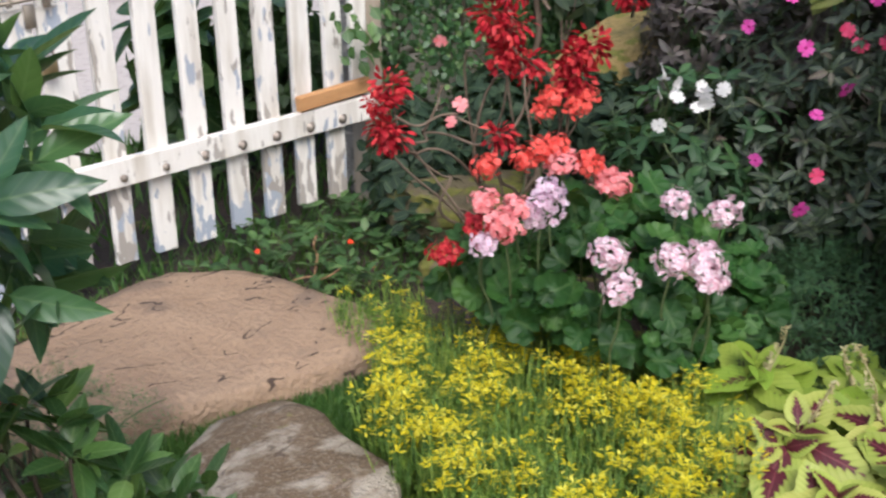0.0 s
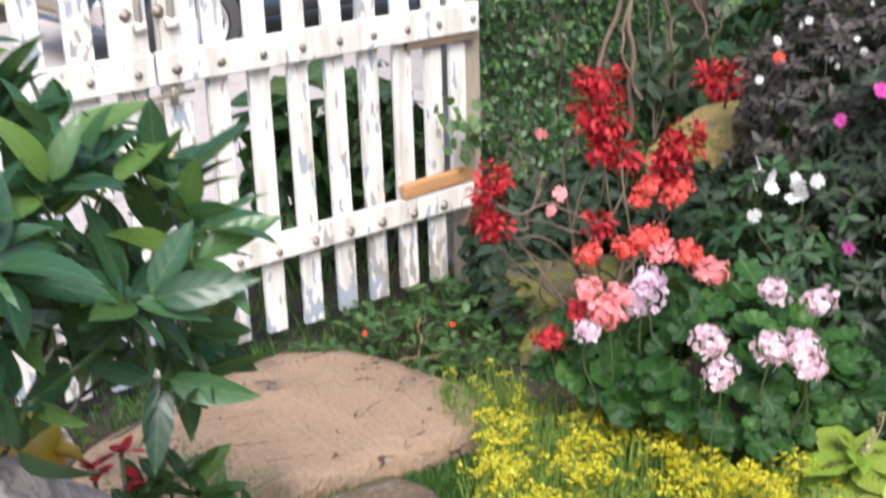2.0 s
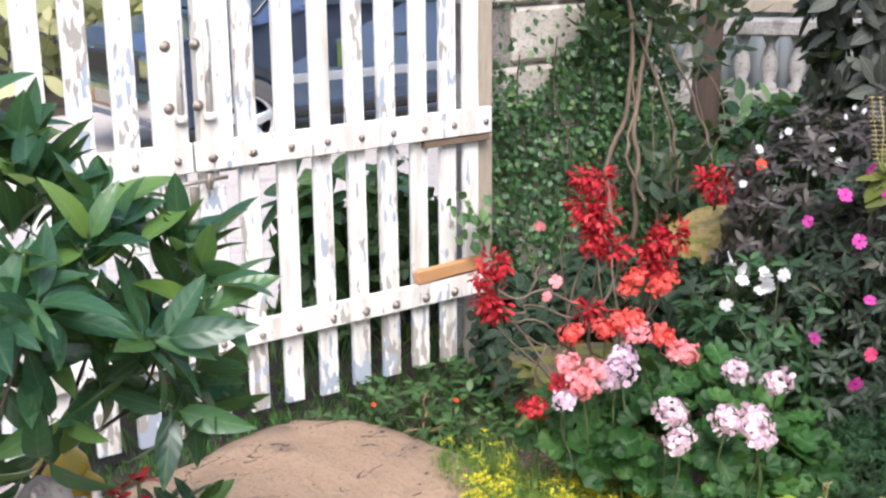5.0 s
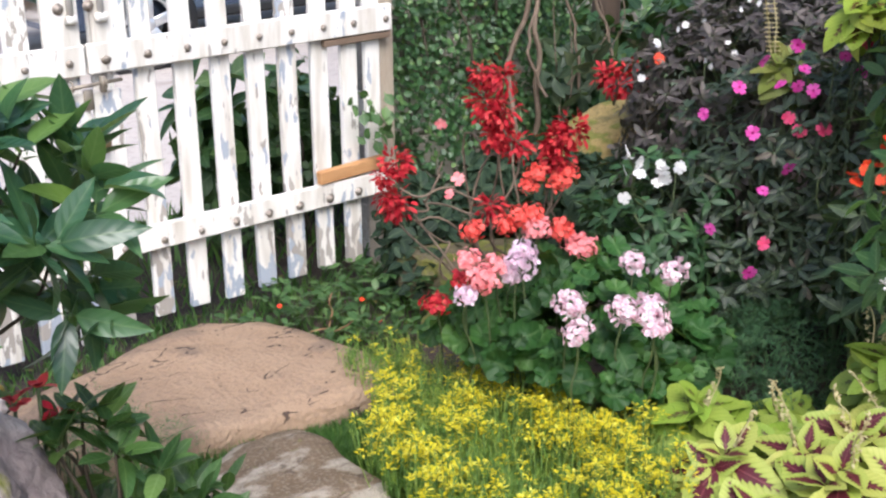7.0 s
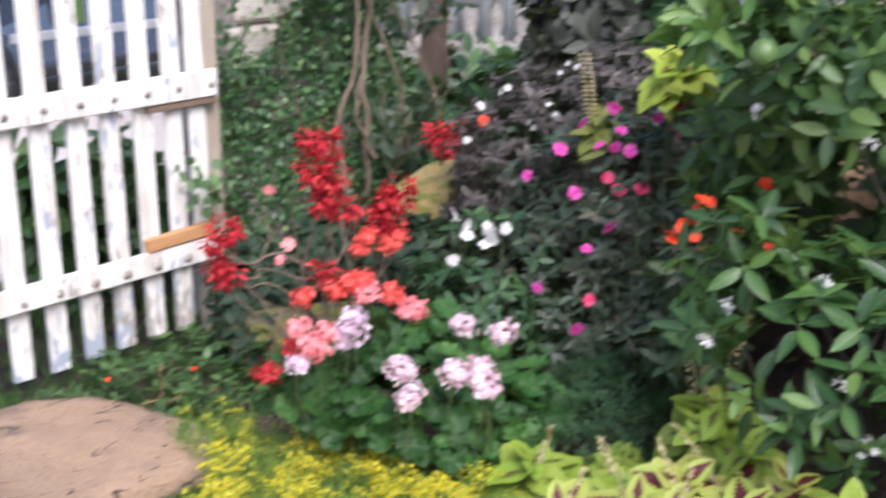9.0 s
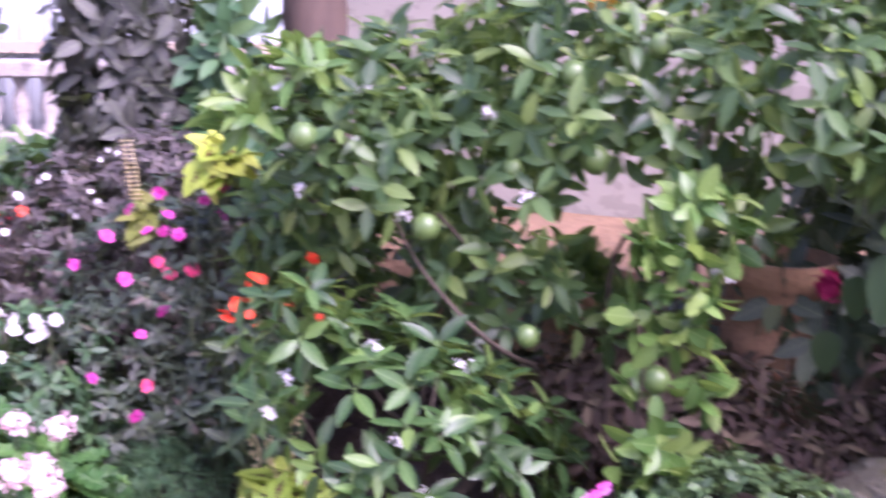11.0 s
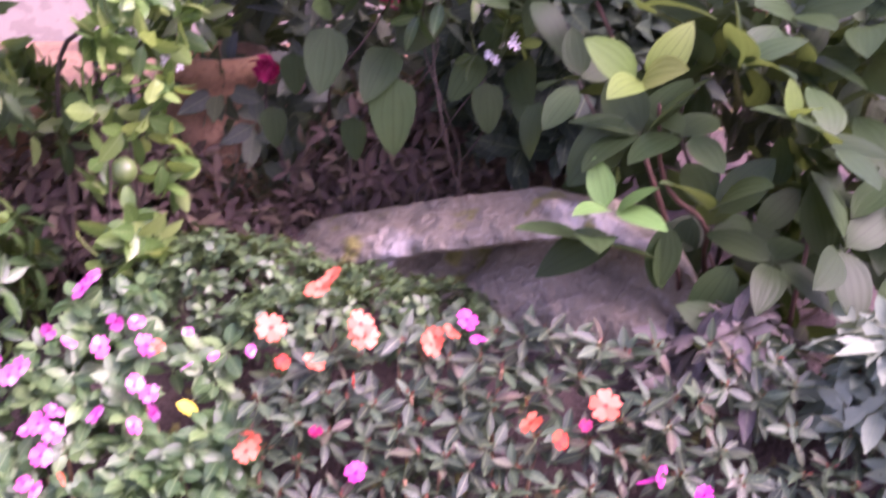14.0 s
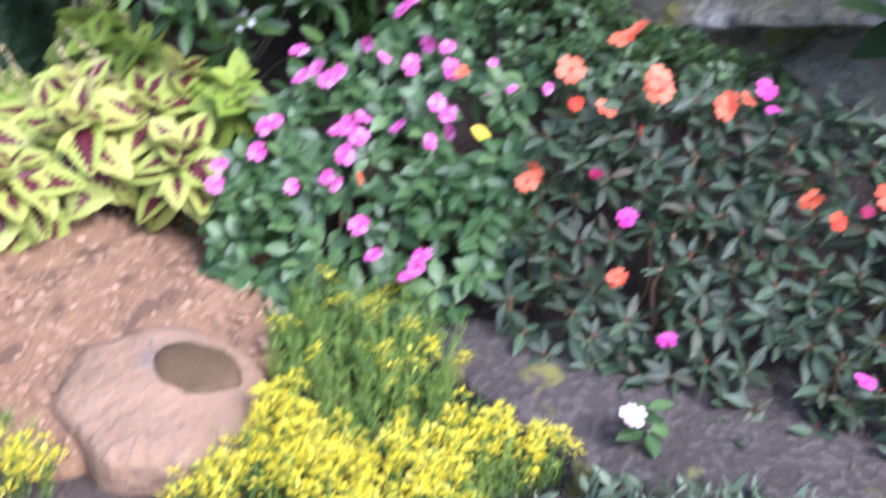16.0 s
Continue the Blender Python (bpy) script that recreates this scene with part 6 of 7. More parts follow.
def build_bed():
    pink, rng = balsam_mound("bright green balsam mound covered in rose pink flowers", [(-0.76, -2.56), (-0.60, -2.32), (-0.36, -2.40), (-0.27, -2.64), (-0.34, -2.94), (-0.60, -3.00), (-0.78, -2.84)], 230, GREENB, "soft", (-0.5, -2.65, 0.1), 101, (0.9, 1.35), 0.03)
    f1 = [flower5(0.0215, rng) for _ in range(4)]
    blooms(pink, [(-0.28, -2.69, 0.54), (-0.29, -2.67, 0.52), (-0.34, -2.46, 0.42), (-0.38, -2.48, 0.38), (-0.37, -2.51, 0.4), (-0.39, -2.56, 0.4), (-0.40, -2.54, 0.39), (-0.35, -2.61, 0.46), (-0.37, -2.65, 0.44), (-0.39, -2.71, 0.44), (-0.36, -2.74, 0.48), (-0.37, -2.78, 0.48), (-0.41, -2.8, 0.45)], f1, P_ROSE, rng, (-0.6, -0.1, 0.75), "flower", (0.85, 1.2), 0.45, lift=0.012)
    blooms(pink, [(-0.45, -2.93, 0.44), (-0.45, -3.0, 0.45), (-0.40, -2.88, 0.47), (-0.45, -2.88, 0.42)], f1, P_ROSE, rng, (-0.6, -0.1, 0.75), "flower", (0.5, 0.8), 0.5, lift=0.012)
    blooms(pink, [(-0.46, -2.42, 0.29), (-0.45, -2.44, 0.3), (-0.5, -2.42, 0.25), (-0.48, -2.58, 0.31), (-0.47, -2.60, 0.32), (-0.46, -2.63, 0.34), (-0.49, -2.63, 0.31), (-0.52, -2.61, 0.28), (-0.48, -2.71, 0.34), (-0.51, -2.78, 0.33), (-0.48, -2.81, 0.38), (-0.5, -2.82, 0.35), (-0.46, -2.78, 0.39)], f1, P_ROSE, rng, (-0.6, -0.1, 0.75), "flower", (0.8, 1.1), 0.45, lift=0.012)
    blooms(pink, [(-0.55, -2.58, 0.24), (-0.56, -2.6, 0.23), (-0.56, -2.51, 0.21), (-0.54, -2.34, 0.18), (-0.51, -2.34, 0.21), (-0.63, -2.67, 0.18), (-0.67, -2.71, 0.14), (-0.71, -2.79, 0.13), (-0.69, -2.80, 0.14), (-0.68, -2.81, 0.16)], f1, P_ROSE, rng, (-0.6, -0.1, 0.75), "flower", (0.8, 1.1), 0.45, lift=0.012)
    blooms(pink, [(-0.42, -2.82, 0.45), (-0.56, -2.65, 0.25)], f1, P_ORANGE, rng, (-0.6, -0.1, 0.75), "flower", (0.7, 0.9), 0.4, "orange five-petalled flower", lift=0.012)
    dark, rng = balsam_mound("dark bronze balsam bed with orange and magenta flowers", [(-0.84, -2.96), (-0.60, -2.98), (-0.47, -3.00), (-0.44, -3.17), (-0.47, -3.37), (-0.52, -3.64), (-0.64, -4.15), (-0.96, -4.25), (-1.06, -3.80), (-1.0, -3.40), (-0.92, -3.12)], 2600, BRONZE, "bronze", (-0.65, -3.5, 0.1), 102, (0.62, 1.0), 0.03, 0.043)
    f2 = [flower5(0.025, rng) for _ in range(4)]
    blooms(dark, [(-0.46, -3.21, 0.505), (-0.47, -3.215, 0.485), (-0.43, -3.04, 0.49), (-0.65, -3.65, 0.41)], f2, P_ORANGE, rng, (-0.7, -0.05, 0.65), "flower", (1.15, 1.3), 0.2, "large orange five-petalled flower", lift=0.012)
    blooms(dark, [(-0.39, -3.13, 0.55), (-0.38, -3.16, 0.57), (-0.49, -3.12, 0.44), (-0.5, -3.35, 0.49), (-0.5, -3.38, 0.5), (-0.51, -3.34, 0.48), (-0.59, -2.99, 0.31), (-0.57, -3.0, 0.32), (-0.65, -3.51, 0.38), (-0.74, -3.19, 0.2), (-0.745, -3.185, 0.215)], f2, P_ORANGE, rng, (-0.6, -0.05, 0.75), "flower", (0.8, 1.05), 0.55, "orange five-petalled flower", lift=0.012)
    blooms(dark, [(-0.53, -3.19, 0.42), (-0.68, -3.56, 0.36), (-0.48, -3.06, 0.44), (-0.90, -3.84, 0.26)], f2, P_SCARLET, rng, (-0.6, -0.05, 0.5), "flower", (0.6, 0.8), 0.5, "half-open scarlet flower", lift=0.012)
    blooms(dark, [(-0.52, -3.43, 0.49), (-0.49, -3.41, 0.52), (-0.65, -3.19, 0.29), (-0.76, -3.71, 0.31), (-0.76, -3.73, 0.32), (-0.81, -3.73, 0.26), (-0.8, -3.8, 0.3), (-0.82, -3.29, 0.14), (-0.89, -3.63, 0.16)], f1, P_MAG, rng, (-0.6, -0.05, 0.75), "flower", (0.85, 1.2), 0.4, "magenta five-petalled flower", lift=0.012)
    blooms(dark, [(-0.58, -3.12, 0.34), (-0.67, -3.61, 0.38)], f1, P_CRIM, rng, (-0.6, -0.05, 0.75), "flower", (0.6, 0.75), 0.4, "small purple red flower", lift=0.012)
    b = Buf()
    b.put(blade(0.06, 0.028, 0.7, 0.45, 0.1, 0.2, 6), basis((0.2, -0.8, -0.5), (-0.6, 0, 0.8)), (-0.50, -2.86, 0.375))
    single("fallen_leaf", b, P_YELLOW, "yellow fallen citrus leaf lying on the balsam", "leaf")
    # small-leaved ground cover between balsam and ledge
    cover, places, rng = bush("ground_cover", "small-leaved green ground cover beside the ledge rock", "ground cover", (-0.10, -3.05, 0.15),
        [((-0.08, -3.02, 0.38), (0.20, 0.26, 0.15)), ((0.08, -2.85, 0.36), (0.22, 0.22, 0.16)), ((-0.18, -3.24, 0.40), (0.14, 0.18, 0.12)), ((-0.06, -2.95, 0.46), (0.14, 0.2, 0.1)), ((-0.16, -3.40, 0.38), (0.12, 0.14, 0.10)), ((-0.32, -3.10, 0.44), (0.12, 0.16, 0.10)), ((-0.30, -3.28, 0.42), (0.12, 0.12, 0.11))],
        "creeper", COVER, 640, (5, 7), 220, 103, STEM, -0.2, 0.3, 0.5, (0.55, 0.95), (50, 95), 0.004, 10)
    # purple and silver shrubs at the edge
    bush("silver_shrub", "grey green shrub with pointed leaves beside the balsam", "shrub", (-0.72, -4.35, 0.1),
        [((-0.70, -4.30, 0.40), (0.24, 0.22, 0.24))], "balsam", SILVER, 90, (6, 8), 200, 104, STEM, -0.3, 0.3, 0.5, (1.0, 1.7), (50, 95), 0.006, 10)
    bush("bronze_shrub", "bronze shrub with whorled pointed leaves before the ledge", "shrub", (-0.46, -3.98, 0.12),
        [((-0.46, -3.96, 0.38), (0.16, 0.16, 0.18))], "balsam", BRONZE_PALE, 34, (6, 8), 200, 105, STEM, -0.3, 0.3, 0.5, (0.9, 1.5), (50, 95), 0.006, 8)
    sd = thing("balsam_seedling", (-1.02, -3.26, 0.06), "small pink-flowered seedling growing in a stone gap", "seedling")
    rng = np.random.default_rng(106)
    dress(sd, list(whorl(rng, np.array([-1.02, -3.26, 0.12]), (0, 0, 1), 5, (50, 90))) + list(whorl(rng, np.array([-1.03, -3.27, 0.09]), (0, 0, 1), 4, (70, 100))), shapes_of("soft", rng), GREENB, 60, (0.9, 1.3), rng)
    blooms(sd, [(-1.05, -3.24, 0.13)], f1, P_PINK, rng)
    tuft_field("silver_ground_cover", "pale silvery creeping ground cover", [(-1.10, -3.02), (-1.05, -3.25), (-1.2, -3.55), (-1.5, -3.5), (-1.45, -3.0)], 900, 0.03, 0.008, SILVER, 107, 0.0, 0.9)
    tuft_field("silver_ground_cover", "pale silvery leaves creeping over the dark stone", [(-1.13, -3.18), (-1.12, -3.45), (-1.10, -3.78), (-1.45, -3.85), (-1.45, -3.2)], 1100, 0.045, 0.012, SILVER, 108, 0.055, 0.9)
    b = Buf()
    b.put(flower5(0.019, rng), basis((1, 0, 0), (-0.3, 0, 1)), (-0.60, -2.405, 0.045))
    single("fallen_flower", b, P_PINK, "pale pink fallen flower on the mulch", "flower")


build_bed()


# ---- broad-leaved bush over the ledge ----
def rosette(rng, at, n, size, spread, out=(-0.55, 0.05, 0.15), up=0.75):
    return [(m * size, p) for m, p in whorl(rng, np.array(at), out, n, spread, up)]


def build_broad():
    root, places, rng = bush("broadleaf_shrub", "shrub with large ribbed oval leaves above the ledge rock", "shrub", (-0.12, -4.08, 0.2),
        [((-0.12, -4.02, 0.74), (0.18, 0.24, 0.28)), ((0.08, -3.90, 1.10), (0.22, 0.40, 0.20)), ((-0.22, -4.28, 0.52), (0.18, 0.20, 0.24)), ((-0.10, -4.45, 0.82), (0.24, 0.24, 0.34)), ((0.10, -3.50, 1.18), (0.16, 0.26, 0.13))],
        "broad", BROAD, 95, (3, 4), 140, 111, TWIG, -0.75, 0.3, 0.3, (0.6, 1.0), (40, 85), 0.009, 6)
    tips = [((-0.42, -3.66, 0.66), 4, 0.95, (60, 105)), ((-0.45, -3.90, 0.72), 4, 1.0, (25, 60)), ((-0.42, -3.93, 1.00), 5, 0.95, (20, 80)), ((-0.37, -3.77, 0.86), 5, 1.05, (45, 100)), ((-0.28, -3.66, 0.95), 3, 0.7, (50, 100)),
            ((-0.20, -3.60, 0.90), 2, 0.8, (80, 120)), ((-0.46, -4.12, 0.86), 5, 1.0, (50, 95)), ((-0.46, -4.03, 0.62), 4, 0.85, (50, 100)), ((-0.48, -4.16, 0.66), 4, 1.05, (45, 100)), ((-0.47, -3.98, 0.46), 4, 0.95, (45, 100)),
            ((-0.48, -4.24, 0.52), 4, 1.0, (45, 100)), ((-0.42, -3.80, 0.68), 1, 0.9, (120, 150)), ((-0.20, -3.79, 1.08), 5, 0.95, (40, 90)), ((-0.15, -3.96, 1.08), 5, 0.95, (30, 85)), ((-0.22, -4.12, 1.08), 5, 1.0, (30, 85)),
            ((-0.05, -3.60, 1.08), 3, 0.95, (60, 100)), ((0.05, -3.32, 1.16), 4, 0.85, (50, 95)), ((-0.22, -4.28, 1.05), 5, 1.0, (40, 95)), ((-0.38, -3.85, 0.86), 4, 0.9, (45, 95)), ((-0.40, -4.30, 0.78), 4, 1.0, (45, 95))]
    poses = [q for at, n, size, spread in tips for q in rosette(rng, at, n, size, spread)]
    dress(root, poses, shapes_of("broad", rng), BROAD, 120, (0.78, 1.0), rng, "broad_leaf")
    poses = [q for at, n, size, spread in (((-0.39, -3.75, 0.97), 4, 0.85, (15, 55)), ((0.0, -3.55, 1.19), 4, 1.0, (20, 65)), ((0.0, -3.74, 1.21), 4, 0.9, (20, 65)), ((-0.02, -3.88, 1.20), 4, 0.9, (20, 65)), ((0.04, -3.44, 1.20), 3, 0.85, (20, 65)), ((-0.44, -4.04, 0.90), 2, 0.6, (10, 40)))
             for q in rosette(rng, at, n, size, spread)]
    dress(root, poses, shapes_of("broad", rng), BROAD_LIME, 60, (0.8, 1.05), rng, "young_leaf")
    over = [((-0.43, -3.72, 0.67), (-0.10, 1.0, -0.22), (-0.55, 0.1, 0.8), 0.95), ((-0.42, -3.82, 0.70), (-0.10, 0.1, -1.0), (-1.0, 0.0, 0.25), 0.85), ((-0.44, -3.96, 0.62), (-0.1, 0.5, -0.8), (-0.9, 0.0, 0.5), 0.95),
            ((-0.46, -4.08, 0.80), (-0.1, -0.4, -0.9), (-0.9, 0.1, 0.5), 1.05), ((-0.36, -3.74, 0.90), (-0.1, 0.6, -0.7), (-0.8, 0.1, 0.5), 1.0), ((-0.46, -3.98, 0.50), (-0.1, 0.15, -0.35), (-0.8, 0.0, 0.6), 1.0)]
    dress(root, [(basis(d, n) * k, np.array(at)) for at, d, n, k in over], shapes_of("broad", rng), BROAD, 20, (0.95, 1.05), rng, "broad_leaf")
    dress(root, rosette(rng, (-0.465, -3.69, 0.735), 4, 0.62, (30, 80)), shapes_of("broad", rng), BROAD_FRESH, 10, (0.9, 1.1), rng, "young_leaf")
    for a, c in (((-0.12, -4.08, 0.22), (-0.42, -3.82, 0.66)), ((-0.30, -4.20, 0.22), (-0.40, -3.92, 0.62)), ((-0.30, -4.16, 0.22), (-0.46, -4.10, 0.72)), ((-0.12, -4.08, 0.22), (-0.36, -3.80, 0.92)), ((-0.12, -4.0, 0.3), (-0.02, -3.7, 1.16))):
        b = Buf()
        b.add(*tube(wander(a, c, rng, 6, 0.06), np.linspace(0.008, 0.004, 6), 6))
        part("branch", b, REDBARK, root, "reddish brown stem")
    hang = thing("broadleaf_shrub", (0.35, -3.35, 0.35), "large hanging leaves over the dark hollow behind the ledge", "shrub")
    rng = np.random.default_rng(112)
    spots = [((0.10, -3.18, 1.00), 0.85), ((0.05, -3.32, 0.90), 1.0), ((0.07, -3.53, 0.88), 0.68), ((0.10, -3.62, 0.86), 0.5), ((0.20, -3.10, 0.92), 0.6), ((0.18, -3.05, 0.80), 0.6), ((0.16, -3.24, 0.78), 0.6)]
    poses = [(basis(np.array([-0.25, 0.05, -1.0]) + rng.normal(0, 0.15, 3), np.array([-0.9, 0.15, 0.35]) + rng.normal(0, 0.18, 3)) * k, np.array(p)) for p, k in spots]
    poses += [(m * 0.8, np.array(p) + (0.05, 0, 0.05)) for p, _ in spots[:4] for m, _ in whorl(rng, np.array(p), (-0.6, 0, 0.2), 2, (50, 100), 0.2)]
    dress(hang, poses, shapes_of("hanging", rng), BROAD, 100, (0.9, 1.05), rng)
    stems(hang, np.array([0.35, -3.35, 0.35]), [np.array(p) for p, _ in spots], rng, TWIG, 0.004, "branch", 0.08, 4)
    blooms(root, [(0.05, -3.66, 1.126), (0.02, -3.95, 1.15), (-0.02, -3.70, 1.20), (0.0, -3.84, 1.24)], [cluster_head(0.028, 12, 0.010, rng)], P_PEACH, rng, name="flower_head", label="faded peach flower head")
    blooms(root, [(-0.18, -4.06, 1.10), (-0.12, -4.22, 1.17), (-0.14, -4.25, 1.19), (0.10, -3.56, 1.30)], [cluster_head(0.03, 12, 0.014, rng)], P_CRIM, rng, name="flower_head", label="deep red flower head")
    sp, places, rng = bush("citrus_sprig", "small bright citrus sprig with white blossom", "citrus sprig", (0.12, -3.50, 0.35),
        [((0.08, -3.45, 1.06), (0.09, 0.12, 0.09)), ((0.05, -3.55, 0.95), (0.07, 0.07, 0.07))], "citrus", CITRUS_YOUNG, 18, (3, 5), 90, 113, TWIG, -0.5, 0.3, 0.3, (0.55, 0.9), (45, 95), 0.004, 3)
    blooms(sp, [(0.06, -3.5, 1.04), (0.04, -3.52, 0.94), (0.03, -3.58, 0.97)], [blossom(rng) for _ in range(2)], P_WHITE, rng, name="blossom")
    blooms(sp, [(0.158, -3.446, 1.124)], [cluster_head(0.02, 9, 0.012, rng)], P_SALMON, rng, name="flower_head")


build_broad()


def build_pots():
    for (x, y), h, r, s in (((0.74, -2.90), 0.50, 0.14, 1), ((0.76, -2.42), 0.56, 0.15, 2)):
        z = ground_height(x, y) - 0.02
        pot = thing("clay_pot", (x, y, z), "round terracotta pot in the shade behind the citrus", "pot", "clay pots")
        b = Buf()
        v, f = revolve([(0.001, 0), (r * 0.62, 0), (r * 0.85, h * 0.3), (r, h * 0.6), (r * 0.94, h * 0.86), (r * 1.08, h * 0.88), (r * 1.08, h), (r * 0.96, h), (r * 0.92, h * 0.85), (0.001, h * 0.84)], 32)
        b.add(v + (x, y, z), f)
        part("body", b, CLAY, pot)
        b = Buf()
        v, f = revolve([(r * 0.90, h * 0.852), (r * 0.5, h * 0.875), (0.001, h * 0.88)], 32)
        b.add(v + (x, y, z), f)
        part("soil", b, SOIL, pot, "dark potting soil")
    rng = np.random.default_rng(115)
    rose = thing("crimson_flower_plant", (0.52, -3.04, 0.3), "dark stemmed plant with a round crimson flower", "flower plant")
    blooms(rose, [(0.42, -3.04, 0.83), (0.45, -3.35, 1.02)], [cluster_head(0.035, 16, 0.018, rng)], P_CRIM, rng, name="flower_head")
    stems(rose, np.array([0.52, -3.04, 0.3]), [np.array((0.42, -3.04, 0.82)), np.array((0.45, -3.35, 1.0))], rng, TWIG, 0.006, "stem", 0.05, 4)
    red, places, rng = bush("scarlet_balsam", "small plant with scarlet flowers between citrus and balsam", "balsam", (0.10, -1.74, 0.0),
        [((0.10, -1.74, 0.58), (0.10, 0.10, 0.12)), ((0.12, -1.72, 0.40), (0.12, 0.12, 0.2))], "balsam", BRONZE, 40, (5, 7), 200, 116, STEM, -0.4, 0.3, 0.5, (0.8, 1.2), (55, 95), 0.005, 8)
    blooms(red, [(0.0, -1.78, 0.80), (0.0, -1.87, 0.74), (0.0, -1.73, 0.72), (0.04, -1.91, 0.85), (0.0, -1.79, 0.68), (0.01, -1.76, 0.77), (0.0, -1.70, 0.71), (0.0, -1.75, 0.74), (0.03, -1.92, 0.81), (0.06, -1.77, 0.78), (0.02, -1.72, 0.73), (0.0, -1.71, 0.69), (0.03, -1.75, 0.70), (0.04, -1.79, 0.66), (0.03, -1.74, 0.73), (0.06, -1.92, 0.70), (0.08, -1.9, 0.80)], [flower5(0.019, rng) for _ in range(3)], P_SCARLET, rng, sizes=(0.7, 1.05), tilt=0.7)


build_pots()


# ---- creeper, vine and back shrubs ----
def build_creeper():
    rng = np.random.default_rng(121)
    root = thing("wall_creeper", (0.5, 0.05, 0.0), "dense small-leaved creeper covering the block wall", "creeper", "", "")
    poses = []
    for _ in range(9500):
        x = rng.uniform(0.04, 0.95)
        z = rng.random() ** 0.8 * 1.35
        top = 0.98 + 0.16 * noise.noise(Vector((x * 4, 0.3, 0))) + 0.35 * step(0.25, 0.7, x)
        if z > top and rng.random() > 0.06:
            continue
        y = 0.13 - 0.05 * rng.random() - 0.22 * step(0.75, 0.0, z) * step(0.0, 0.35, x) - 0.10 * max(noise.noise(Vector((x * 5, z * 5, 2))), 0)
        n = np.array([-0.15, -0.9, 0.45]) + rng.normal(0, 0.55, 3)
        d = np.array([rng.normal(0, 0.8), -0.35, -0.45 + rng.normal(0, 0.4)])
        poses.append((basis(d, n), np.array([x, y, z])))
    dress(root, poses, shapes_of("creeper", rng), IVY, 290, (0.4, 1.0), rng)
    for k in range(12):
        x = rng.uniform(0.1, 0.8)
        b = Buf()
        b.add(*tube(wander((x, 0.06, 0.0), (x + rng.normal(0, 0.12), 0.12, rng.uniform(0.7, 1.1)), rng, 6, 0.06), np.linspace(0.007, 0.003, 6), 5))
        part("stem", b, TWIG, root)
    # a spray of leaves over the gate's end
    spray = []
    for _ in range(26):
        p = np.array([rng.uniform(-0.16, 0.02), -0.035 - 0.03 * rng.random(), rng.uniform(0.48, 0.66)])
        spray.append((basis((rng.normal(0, 0.7), -0.4, -0.5), (0, -1, 0.3) + rng.normal(0, 0.3, 3)), p))
    low = thing("creeper_spray", (0.02, -0.04, 0.3), "light green creeper spray over the gate end", "creeper")
    dress(low, spray, shapes_of("creeper", rng), GREENB, 100, (0.9, 1.6), rng)
    b = Buf()
    b.add(*tube([(0.05, -0.03, 0.30), (0.0, -0.05, 0.5), (-0.10, -0.05, 0.62)], 0.002, 5))
    part("stem", b, STEM, low)
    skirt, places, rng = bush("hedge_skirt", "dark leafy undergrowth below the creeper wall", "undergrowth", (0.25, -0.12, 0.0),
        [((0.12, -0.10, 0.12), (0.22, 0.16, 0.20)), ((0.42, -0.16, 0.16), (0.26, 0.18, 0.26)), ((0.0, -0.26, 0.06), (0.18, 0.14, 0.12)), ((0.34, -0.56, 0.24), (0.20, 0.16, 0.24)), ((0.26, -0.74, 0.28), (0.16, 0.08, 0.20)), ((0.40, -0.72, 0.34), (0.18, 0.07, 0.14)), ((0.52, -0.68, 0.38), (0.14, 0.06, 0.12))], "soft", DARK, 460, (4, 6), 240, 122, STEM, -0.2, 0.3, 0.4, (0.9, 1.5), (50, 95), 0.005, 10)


build_creeper()


def build_vine():
    rng = np.random.default_rng(125)
    root = thing("old_vine", (0.72, 0.02, 0.0), "old pale vine with twisted hanging stems", "vine")
    runs = [((0.62, -0.02, 0.0), (0.60, 0.04, 0.62), (0.70, 0.02, 1.0), (0.66, 0.08, 1.7)), ((0.72, -0.04, 0.0), (0.66, -0.04, 0.56), (0.72, 0.0, 0.95), (0.70, 0.06, 1.7)),
            ((0.88, -0.06, 0.45), (0.84, -0.06, 0.75), (0.74, -0.02, 1.0), (0.68, 0.06, 1.3)), ((1.00, -0.10, 0.62), (0.93, -0.06, 0.86), (0.82, 0.0, 1.1), (0.80, 0.05, 1.5)), ((0.66, -0.10, 0.52), (0.60, -0.06, 0.68), (0.68, -0.02, 0.82), (0.70, 0.02, 0.95))]
    for k, run in enumerate(runs):
        pts = []
        for a, c in zip(run[:-1], run[1:]):
            pts += list(wander(a, c, rng, 5, 0.05)[:-1])
        pts.append(np.array(run[-1]))
        b = Buf()
        b.add(*tube(pts, np.linspace(0.012, 0.007, len(pts)) * (1.0 if k < 2 else 0.55), 7))
        part("stem", b, ROOT, root)
    crown, places, rng = bush("vine_leaves", "sprays of long green vine leaves hanging from the vine", "vine leaves", (0.78, -0.05, 0.35),
        [((0.80, -0.10, 0.62), (0.12, 0.10, 0.16)), ((0.62, 0.0, 1.25), (0.2, 0.1, 0.25)), ((1.0, 0.05, 1.15), (0.3, 0.2, 0.28))], "shrub", DULL, 110, (3, 5), 200, 126, ROOT, -0.9, 0.3, -0.5, (0.7, 1.1), (40, 90), 0.003, 4)


build_vine()


